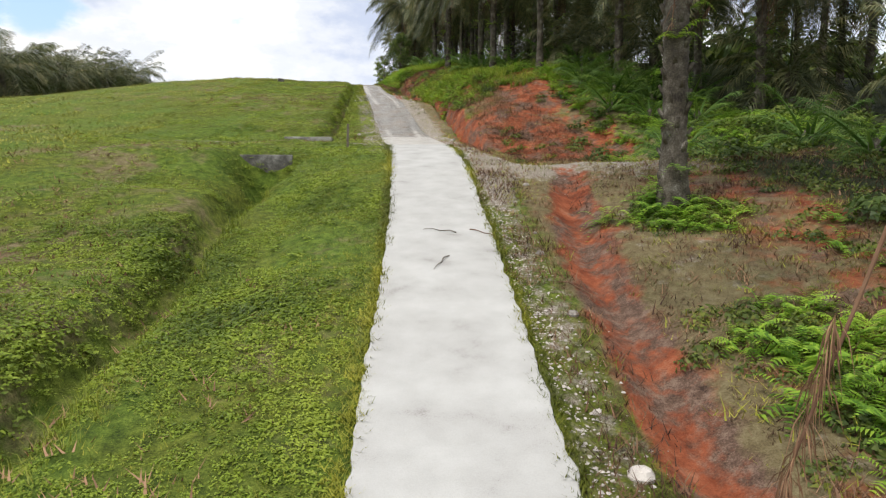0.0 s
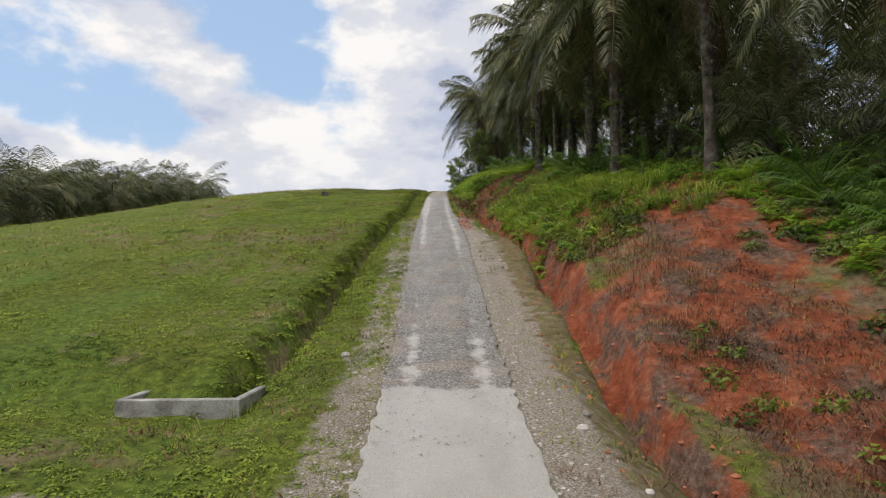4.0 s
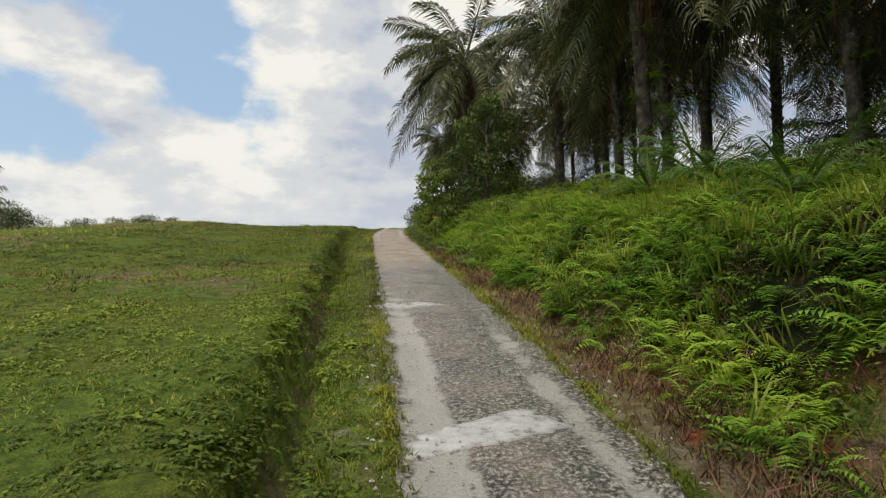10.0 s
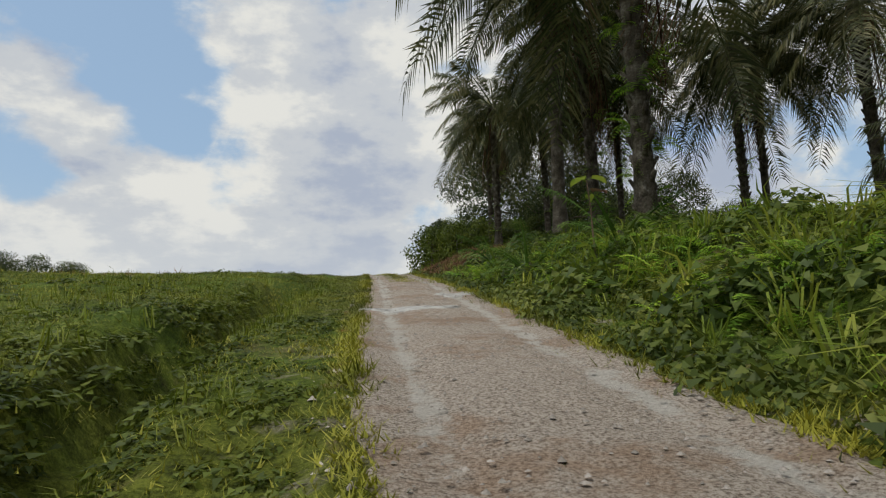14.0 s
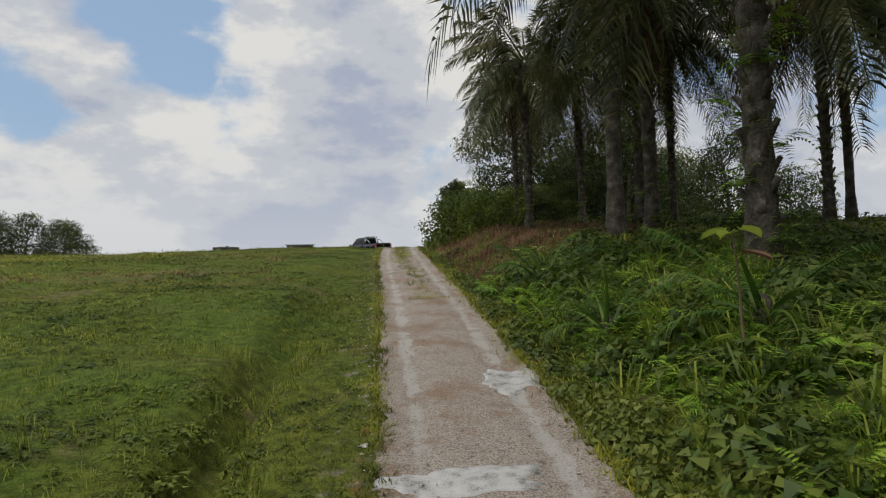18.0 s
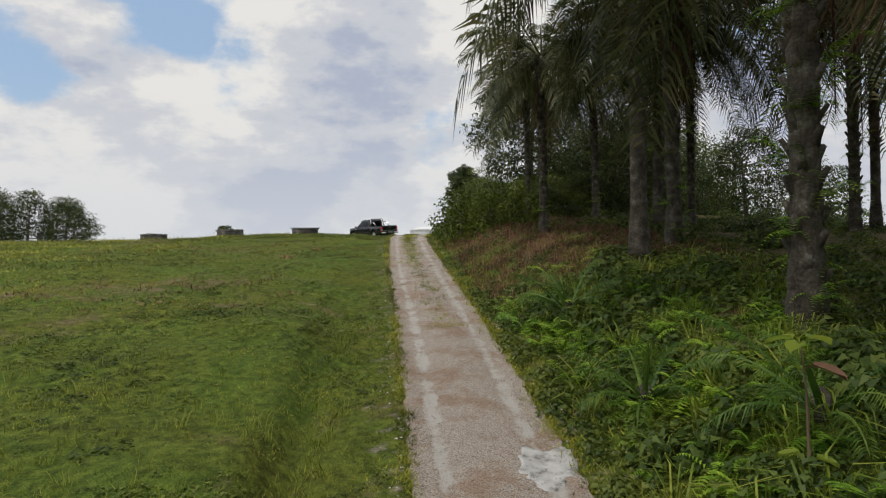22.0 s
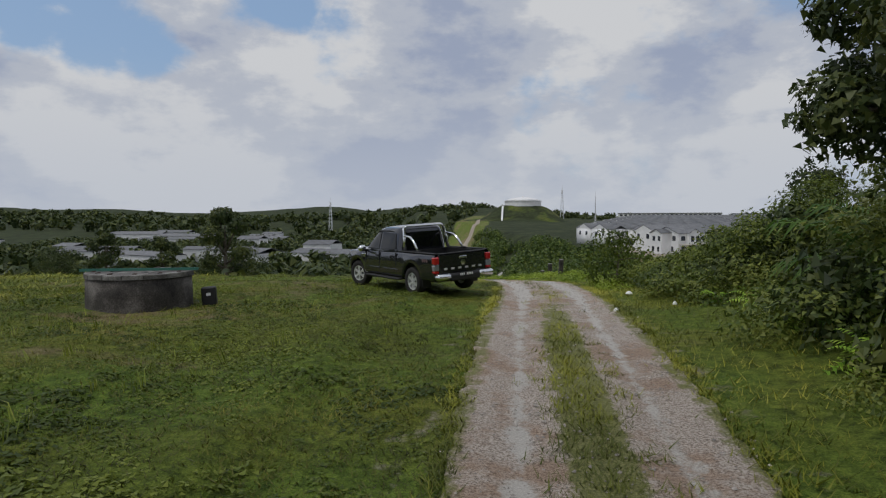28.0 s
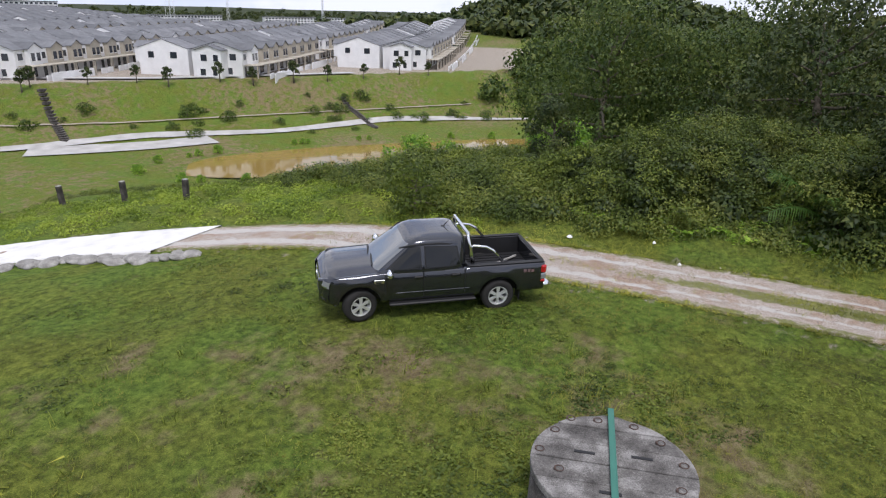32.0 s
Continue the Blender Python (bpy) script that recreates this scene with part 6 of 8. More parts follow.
for i, (x, y, k, s) in enumerate([(-78, 172, 2, 1.1), (-84, 176, 0, 1.15), (-72, 178, 2, 0.9), (-92, 170, 0, 1.1), (-66, 182, 2, 0.6), (-88, 164, 2, 1.2), (-52, 228, 0, 1.15), (-56, 205, 2, 0.5), (-80, 205, 0, 0.8), (-100, 160, 0, 0.9), (-53, 181, 0, 0.52), (-55.5, 184, 0, 0.6), (-58.5, 182, 0, 0.68), (-62, 180, 0, 0.72), (-64.5, 184, 0, 0.75), (-68, 182, 0, 0.75)]):
    replant((wood_a, wood_b, wood_c)[k], x, y, 40 * i, s, 0.2)

# ---- pick-up truck, parked across the grass by the track ----
M_PAINT = plain("dark_grey_paint", (0.042, 0.045, 0.054), 0.20, 0.75, 1.0)
M_BLACK = plain("black_plastic", (0.012, 0.012, 0.013), 0.6)
M_RUBBER = plain("tyre_rubber", (0.018, 0.017, 0.016), 0.9)
M_CHROME = plain("chrome", (0.75, 0.76, 0.78), 0.12, 1.0)
M_ALLOY = plain("alloy", (0.78, 0.79, 0.80), 0.35, 0.6)
M_TINT = plain("tinted_glass", (0.004, 0.005, 0.006), 0.03, 0.0, 0.0, 0.5)
M_WIND = plain("windscreen_glass", (0.10, 0.11, 0.12), 0.04, 0.0, 1.0, 0.9)
M_RED = plain("red_lens", (0.42, 0.012, 0.015), 0.15, 0.0, 0.8)
M_CLEAR = plain("clear_lens", (0.30, 0.31, 0.33), 0.08, 0.3, 0.9)
M_MARK = plain("faded_red_mark", (0.16, 0.10, 0.10), 0.5)
M_WHITEMARK = plain("white_mark", (0.8, 0.8, 0.8), 0.5)


def pickup(m):
    ob = thing("pickup_truck", m, "dark grey double-cab pick-up truck with chrome roll bar, parked on grass", "pickup truck")
    R, AX, AZ = 0.475, (-1.45, 1.77), 0.40

    def low(x):
        z = 0.46
        for a in AX:
            d = R * R - (x - a) ** 2
            if d > 0:
                z = max(z, AZ + math.sqrt(d))
        return z

    def top(x):
        if x > 1.0:
            return 1.16 - 0.05 * (x - 1.0) - 0.10 * max(0, x - 2.2) - 0.5 * max(0, x - 2.5)
        return 1.14 if x > -0.68 else 1.16

    def wide(x):
        return 0.925 - 2.2 * max(0, x - 2.25) ** 2 - 0.22 * max(0, -x - 2.3) ** 2

    def bulge(x):
        """Flares over the wheels."""
        return sum(0.035 * math.exp(-((x - a) / 0.52) ** 2) for a in AX)
    xs = [-2.56 + 0.04 * i for i in range(131)]
    for sd in (1, -1):
        s = Shape()
        vs, fs = [], []
        for x in xs:
            lo, tp, w = low(x), top(x), wide(x)
            h = tp - lo
            prof = [(w - 0.09, lo), (w - 0.02 + bulge(x), lo + 0.01), (w + bulge(x), lo + 0.10 * h), (w + 0.4 * bulge(x), lo + 0.45 * h), (w - 0.012, lo + 0.72 * h), (w - 0.03, tp - 0.05), (w - 0.055, tp - 0.012), (w - 0.11, tp), (w - 0.14, tp - 0.02)]
            vs += [(x, sd * y, z) for y, z in prof]
        n = 9
        for i in range(len(xs) - 1):
            for k in range(n - 1):
                q = (i * n + k, i * n + k + 1, (i + 1) * n + k + 1, (i + 1) * n + k)
                fs.append(q if sd < 0 else q[::-1])
        s.add(vs, fs)
        part("body_side", s, M_PAINT, ob, smooth=True)
    # bonnet with two raised lines
    vs, fs = [], []
    bx = [1.20 + 0.0533 * i for i in range(27)]
    for x in bx:
        for k in range(15):
            y = (k / 7 - 1)
            w = wide(x) - 0.10
            z = top(x) - 0.012 + 0.075 * (1 - y * y) * min(1, (2.62 - x) * 2.2 + 0.2) + 0.012 * math.exp(-((abs(y) - 0.62) / 0.08) ** 2)
            vs.append((x, y * w, z))
    for i in range(len(bx) - 1):
        for k in range(14):
            fs.append((i * 15 + k, (i + 1) * 15 + k, (i + 1) * 15 + k + 1, i * 15 + k + 1))
    part("bonnet", Shape().add(vs, fs), M_PAINT, ob, smooth=True)

    def sheet(name, fn, us, vs_, off, depth, mat_, label="", parent=None):
        """A curved panel laid on a surface, with its own thickness."""
        P = [[Vector(fn(u, v)) for u in us] for v in vs_]
        nu, nv = len(us), len(vs_)
        front, back = [], []
        for b in range(nv):
            for a in range(nu):
                du = P[b][min(a + 1, nu - 1)] - P[b][max(a - 1, 0)]
                dv = P[min(b + 1, nv - 1)][a] - P[max(b - 1, 0)][a]
                n = du.cross(dv).normalized()
                if n.dot(P[b][a] - Vector((0.4, 0, 0.9))) < 0:
                    n = -n
                front.append(P[b][a] + n * off)
                back.append(P[b][a] + n * (off - depth))
        k = nu * nv
        fs = []
        for b in range(nv - 1):
            for a in range(nu - 1):
                q = (b * nu + a, b * nu + a + 1, (b + 1) * nu + a + 1, (b + 1) * nu + a)
                fs += [q, tuple(i + k for i in q[::-1])]
        rim = [a for a in range(nu)] + [b * nu + nu - 1 for b in range(1, nv)] + [(nv - 1) * nu + a for a in range(nu - 2, -1, -1)] + [b * nu for b in range(nv - 2, 0, -1)]
        fs += [(rim[i], rim[(i + 1) % len(rim)], rim[(i + 1) % len(rim)] + k, rim[i] + k) for i in range(len(rim))]
        o = part(name, Shape().add(front + back, fs), mat_, parent or ob, label, smooth=True)
        o.data.set_sharp_from_angle(angle=0.7)
        return o

    def nose(y, z):
        x = np.interp(z, [0.40, 0.50, 0.60, 0.70, 0.78, 0.90, 1.00, 1.07, 1.12], [2.44, 2.57, 2.63, 2.63, 2.60, 2.60, 2.57, 2.51, 2.38])
        return (float(x) - 0.10 * abs(y / 0.9) ** 3 - 0.10 * max(0, (abs(y) - 0.70) / 0.18) ** 2, y, z)

    def span(a, b, n):
        return [a + (b - a) * i / (n - 1) for i in range(n)]
    sheet("front_bumper", nose, span(-0.865, 0.865, 37), span(0.42, 1.10, 15), 0.0, 0.03, M_PAINT)
    gr = sheet("grille", nose, span(-0.50, 0.50, 15), span(0.72, 0.985, 6), 0.012, 0.03, M_BLACK)
    for z in (0.745, 0.82, 0.885, 0.955):
        sheet("grille_bar", nose, span(-0.48, 0.48, 15), span(z - 0.016, z + 0.016, 3), 0.026, 0.03, M_CHROME, "chrome grille bar", gr)
    part("badge", Shape().lathe([(0.01, -0.012), (0.085, -0.006), (0.085, 0.006), (0.01, 0.012)], (2.64, 0, 0.86), 18, "x"), M_CHROME, ob, "oval chrome badge")
    sheet("lower_intake", nose, span(-0.52, 0.52, 13), span(0.50, 0.60, 4), 0.010, 0.03, M_BLACK)
    part("skid_plate", Shape().box((2.50, 0, 0.42), (0.20, 1.0, 0.09), bevel=0.03), M_BLACK, ob)
    for sd in (1, -1):
        hl = sheet("headlight", nose, span(sd * 0.53, sd * 0.862, 12), span(0.86, 0.995, 6), 0.014, 0.04, M_CLEAR, "clear headlight with chrome inside")
        sheet("lamp_trim", nose, span(sd * 0.54, sd * 0.84, 9), span(0.872, 0.892, 3), 0.020, 0.02, M_CHROME, "", hl)
        sheet("fog_lamp", nose, span(sd * 0.62, sd * 0.80, 6), span(0.50, 0.60, 4), 0.010, 0.03, M_BLACK)
        vent = part("fender_vent", Shape().box((1.34, sd * 0.922, 0.97), (0.24, 0.03, 0.10), bevel=0.012), M_CHROME, ob, "chrome side vent")
        part("vent_slot", Shape().box((1.35, sd * 0.935, 0.985), (0.16, 0.014, 0.022)).box((1.36, sd * 0.935, 0.950), (0.13, 0.014, 0.022)), M_BLACK, vent)
    # cab: a rounded shell, its glass laid on the same curve
    LZ = [1.10, 1.20, 1.40, 1.60, 1.70, 1.76, 1.805, 1.835, 1.85]
    LF = [1.53, 1.41, 1.14, 0.87, 0.735, 0.645, 0.53, 0.36, 0.18]
    LR = [-0.72, -0.72, -0.715, -0.705, -0.695, -0.675, -0.63, -0.53, -0.38]
    LW = [0.880, 0.868, 0.815, 0.758, 0.725, 0.695, 0.645, 0.53, 0.36]
    EX = 6.0

    def level(z):
        f, r, w = (float(np.interp(z, LZ, q)) for q in (LF, LR, LW))
        return (f + r) / 2, (f - r) / 2, w

    def side(x, z, sd):
        xc, hx, w = level(z)
        return (x, sd * w * max(0.0, 1 - abs((x - xc) / hx) ** EX) ** (1 / EX), z)

    def end(y, z, e):
        xc, hx, w = level(z)
        return (xc + e * hx * max(0.0, 1 - abs(y / w) ** EX) ** (1 / EX), y, z)
    vs, fs, N = [], [], 64
    zz = [1.10, 1.15, 1.20, 1.27, 1.34, 1.40, 1.47, 1.54, 1.60, 1.65, 1.70, 1.735, 1.76, 1.785, 1.805, 1.82, 1.835, 1.845, 1.85]
    for z in zz:
        xc, hx, w = level(z)
        for k in range(N):
            t = 2 * math.pi * k / N
            c, q = math.cos(t), math.sin(t)
            vs.append((xc + hx * math.copysign(abs(c) ** (2 / EX), c), w * math.copysign(abs(q) ** (2 / EX), q), z))
    for i in range(len(zz) - 1):
        for k in range(N):
            fs.append((i * N + k, i * N + (k + 1) % N, (i + 1) * N + (k + 1) % N, (i + 1) * N + k))
    fs.append(tuple((len(zz) - 1) * N + k for k in range(N)))
    part("cab", Shape().add(vs, fs), M_PAINT, ob, smooth=True)
    for y in (-0.34, -0.17, 0.0, 0.17, 0.34):
        part("roof_rib", Shape().box((-0.12, y, 1.845 - 0.25 * y * y), (0.62, 0.035, 0.012), bevel=0.004), M_PAINT, ob)

    def pane(name, q, sd, mat_, label, off, grow=1.0):
        cx, cz = sum(p[0] for p in q) / 4, sum(p[1] for p in q) / 4
        q = [(cx + (x - cx) * grow, cz + (z - cz) * grow) for x, z in q]

        def fn(u, v):
            a, b = [(q[0][m] * (1 - u) + q[1][m] * u) for m in (0, 1)], [(q[3][m] * (1 - u) + q[2][m] * u) for m in (0, 1)]
            return side(a[0] * (1 - v) + b[0] * v, a[1] * (1 - v) + b[1] * v, sd)
        return sheet(name, fn, span(0, 1, 9), span(0, 1, 7), off, 0.012, mat_, label)
    sheet("windscreen", lambda u, v: end(u * level(v)[2], v, 1), span(-0.88, 0.88, 17), span(1.17, 1.715, 9), 0.008, 0.012, M_WIND, "sloping windscreen")
    sheet("rear_window", lambda u, v: end(u * level(v)[2], v, -1), span(-0.84, 0.84, 13), span(1.22, 1.67, 7), 0.008, 0.012, M_TINT, "dark rear window")
    for sd in (1, -1):
        for nm, q in (("front_side_window", [(1.16, 1.215), (0.40, 1.205), (0.42, 1.665), (0.66, 1.655)]), ("rear_side_window", [(0.28, 1.205), (-0.50, 1.225), (-0.42, 1.63), (0.29, 1.665)])):
            pane("window_seal", q, sd, M_BLACK, "black rubber window surround", 0.007, 1.07)
            pane(nm, q, sd, M_TINT, "tinted side window", 0.012)
        part("window_visor", Shape().tube([(0.84, abs(side(0.84, 1.60, 1)[1]) * sd, 1.60), (0.62, sd * 0.715, 1.70), (0.38, sd * 0.715, 1.715), (-0.03, sd * 0.715, 1.715), (-0.45, sd * 0.70, 1.67)], 0.026, 6), M_BLACK, ob)
        mr = part("mirror", Shape().box((1.13, sd * 1.06, 1.20), (0.15, 0.25, 0.19), bevel=0.06), M_CHROME, ob, "chrome door mirror", smooth=True)
        part("mirror_arm", Shape().box((1.13, sd * 0.93, 1.14), (0.09, 0.14, 0.05), bevel=0.015), M_BLACK, ob)
        for x in (0.46, -0.40):
            part("door_handle", Shape().box((x, sd * 0.925, 1.02), (0.20, 0.035, 0.05), bevel=0.015), M_BLACK, ob)
        for x in (1.20, 0.34, -0.62):
            part("door_gap", Shape().box((x, sd * 0.913, 0.84), (0.012, 0.035, 0.58)), M_BLACK, ob)
        part("door_crease", Shape().box((0.12, sd * 0.925, 0.66), (1.72, 0.02, 0.03), bevel=0.008), M_PAINT, ob)
        part("side_step", Shape().box((0.12, sd * 0.93, 0.41), (2.0, 0.17, 0.06), bevel=0.02), M_BLACK, ob)
        part("tail_light", Shape().box((-2.535, sd * 0.845, 0.99), (0.14, 0.17, 0.20), bevel=0.03), M_RED, ob, "red tail light")
        part("rear_reflector", Shape().box((-2.525, sd * 0.85, 0.70), (0.12, 0.16, 0.07), bevel=0.02), M_RED, ob, "red rear reflector")
        part("reversing_light", Shape().box((-2.53, sd * 0.847, 0.81), (0.13, 0.165, 0.15), bevel=0.02), M_CLEAR, ob, "clear reversing light")
        part("bed_rail", Shape().box((-1.62, sd * 0.83, 1.175), (1.84, 0.10, 0.03), bevel=0.012), M_BLACK, ob)
        part("rear_bumper_end", Shape().box((-2.62, sd * 0.68, 0.56), (0.22, 0.46, 0.17), Matrix.Rotation(sd * 0.12, 4, "Z"), bevel=0.05), M_CHROME, ob, "chrome bumper end", smooth=True)
        part("mud_flap", Shape().box((-1.97, sd * 0.78, 0.40), (0.02, 0.26, 0.30)), M_BLACK, ob)
        # roll bar: hoop leg and forward brace
        part("roll_bar_arm", Shape().tube([(-0.80, sd * 0.735, 1.19), (-0.77, sd * 0.70, 1.55), (-0.84, sd * 0.70, 1.60), (-1.14, sd * 0.72, 1.56), (-1.32, sd * 0.735, 1.46), (-1.56, sd * 0.75, 1.19)], 0.032, 10), M_CHROME, ob, "polished roll bar side tube", smooth=True)
        part("roll_bar_foot", Shape().box((-1.58, sd * 0.76, 1.20), (0.16, 0.09, 0.03), bevel=0.012), M_BLACK, ob)
    part("roll_bar", Shape().tube([(-0.86, 0.74, 1.19), (-0.78, 0.70, 1.52), (-0.73, 0.66, 1.80), (-0.73, 0.58, 1.86), (-0.73, -0.58, 1.86), (-0.73, -0.66, 1.80), (-0.78, -0.70, 1.52), (-0.86, -0.74, 1.19)], 0.042, 10), M_CHROME, ob, "polished roll bar hoop", smooth=True)
    part("brake_light", Shape().box((-0.54, 0, 1.80), (0.05, 0.30, 0.03), bevel=0.01), M_RED, ob)
    # bed
    b = Shape().box((-1.60, 0, 0.72), (1.82, 1.40, 0.05)).box((-0.72, 0, 0.93), (0.05, 1.62, 0.46)).box((-1.60, 0.74, 0.94), (1.80, 0.05, 0.44)).box((-1.60, -0.74, 0.94), (1.80, 0.05, 0.44))
    lin = part("bed_liner", b, M_BLACK, ob, "black ribbed bed liner")
    for i in range(9):
        part("liner_rib", Shape().box((-1.70, -0.56 + 0.14 * i, 0.755), (1.56, 0.05, 0.02)), M_BLACK, lin)
    part("tailgate", Shape().box((-2.53, 0, 0.88), (0.08, 1.52, 0.54), bevel=0.025), M_PAINT, ob)
    part("tailgate_cap", Shape().box((-2.525, 0, 1.16), (0.10, 1.52, 0.03), bevel=0.01), M_BLACK, ob)
    part("tailgate_handle", Shape().box((-2.578, 0, 1.03), (0.03, 0.26, 0.07), bevel=0.012), M_CHROME, ob)
    part("badge", Shape().lathe([(0.01, -0.012), (0.075, -0.006), (0.075, 0.006), (0.01, 0.012)], (-2.575, 0, 0.90), 18, "x"), M_CHROME, ob, "oval chrome badge")
    for i in range(6):
        part("tailgate_mark", Shape().box((-2.573, 0.56 - 0.224 * i, 0.76), (0.008, 0.10, 0.05)), M_ALLOY, ob)
    part("rear_bumper", Shape().box((-2.58, 0, 0.53), (0.22, 0.98, 0.20), bevel=0.04), M_BLACK, ob)
    pl = part("number_plate", Shape().box((-2.70, 0, 0.60), (0.02, 0.46, 0.11), bevel=0.006), M_BLACK, ob)
    for i, w in enumerate((0.05, 0.05, 0.05, 0, 0.05, 0.05, 0.05, 0.05)):
        if w:
            part("plate_mark", Shape().box((-2.713, 0.185 - 0.053 * i, 0.60), (0.006, 0.036, 0.06)), M_WHITEMARK, pl)
    part("underbody", Shape().box((0.1, 0, 0.50), (4.6, 1.25, 0.26), bevel=0.05).box((-1.45, 0, 0.38), (0.14, 1.3, 0.14), bevel=0.04).box((1.77, 0, 0.38), (0.12, 1.3, 0.12), bevel=0.04), M_BLACK, ob)
    part("antenna", Shape().tube([(-0.30, 0, 1.85), (-0.47, 0, 2.04)], [0.012, 0.006], 6).box((-0.29, 0, 1.85), (0.09, 0.05, 0.03), bevel=0.01), M_BLACK, ob)
    part("wiper", Shape().tube([(1.455, 0.50, 1.20), (1.40, -0.05, 1.235)], 0.012, 5).tube([(1.465, -0.12, 1.20), (1.39, -0.60, 1.235)], 0.012, 5), M_BLACK, ob)
    for sd in (1, -1):
        for i, (w, h) in enumerate(((0.07, 0.075), (0.07, 0.075), (0.07, 0.075))):
            part("side_mark", Shape().box((-2.06 - 0.095 * i, sd * (wide(-2.1) + 0.006), 0.985), (w, 0.008, h), bevel=0.002), M_MARK, ob)
    for a, steer in zip(AX, (0, 14)):
        for sd in (1, -1):
            w = new("wheel")
            w.parent = ob
            w.matrix_basis = pose(a, sd * 0.80, 0.385, 0, 0, steer)
            ty = Shape().lathe([(0.235, -0.11), (0.30, -0.13), (0.365, -0.125), (0.385, -0.085), (0.388, 0), (0.385, 0.085), (0.365, 0.125), (0.30, 0.13), (0.235, 0.11)], n=40, axis="y", caps=False)
            part("tyre", ty, M_RUBBER, w, smooth=True)
            rm = Shape().lathe([(0.20, -0.10 * sd), (0.235, -0.10 * sd), (0.245, 0.09 * sd), (0.235, 0.115 * sd), (0.215, 0.112 * sd), (0.205, 0.03 * sd)], n=36, axis="y", caps=False)
            for i in range(6):
                t = i * math.pi / 3
                for e in (-0.13, 0.13):
                    rm.box((math.sin(t + e * 0.6) * 0.125, sd * 0.085, math.cos(t + e * 0.6) * 0.125), (0.050, 0.045, 0.21), Matrix.Rotation(t + e, 4, "Y"), taper=0.8)
            rm.lathe([(0.01, 0.10 * sd), (0.055, 0.098 * sd), (0.06, 0.05 * sd)], n=18, axis="y")
            part("rim", rm, M_ALLOY, w, "silver six-spoke alloy rim", smooth=False)
            part("brake_disc", Shape().lathe([(0.02, 0.02 * sd), (0.18, 0.02 * sd), (0.18, -0.01 * sd)], n=24, axis="y"), M_BLACK, w)
    part("bed_clutter", Shape().tube([(-1.2, 0.3, 0.80), (-1.7, 0.05, 0.82), (-2.3, -0.35, 0.80)], 0.03, 6), M_CONC, ob, "pale pole lying in the bed")
    return ob


TX, TY = -20.15, 175.05
d_f, d_l = Vector((-0.662, 0.75, 0)), Vector((-0.75, -0.662, 0))
zf, zb = (float(ground_z(TX + d_f.x * k, TY + d_f.y * k)) for k in (1.77, -1.45))
zl, zr_ = (float(ground_z(TX + d_l.x * k, TY + d_l.y * k)) for k in (0.8, -0.8))
truck = pickup(pose(TX, TY, (zf * 1.45 + zb * 1.77) / 3.22 + 0.03, 0, 0, 131.4) @ Matrix.Rotation(-math.atan2(zf - zb, 3.22), 4, "Y") @ Matrix.Rotation(math.atan2(zl - zr_, 1.6), 4, "X") @ Matrix.Scale(1.07, 4))

# ---- concrete chambers on the summit ----
M_GREENBAR = plain("green_steel", (0.04, 0.16, 0.12), 0.6)
M_CONC_LID = material("stained_lid", [(0.34, (0.04, 0.037, 0.034)), (0.5, (0.125, 0.118, 0.11)), (0.66, (0.30, 0.29, 0.275))], scale=3.0, detail=10, fine=45, rough=0.95, bump=0.5, objvar=0.05)
M_RUST = plain("rusty_ring", (0.07, 0.045, 0.035), 0.8)


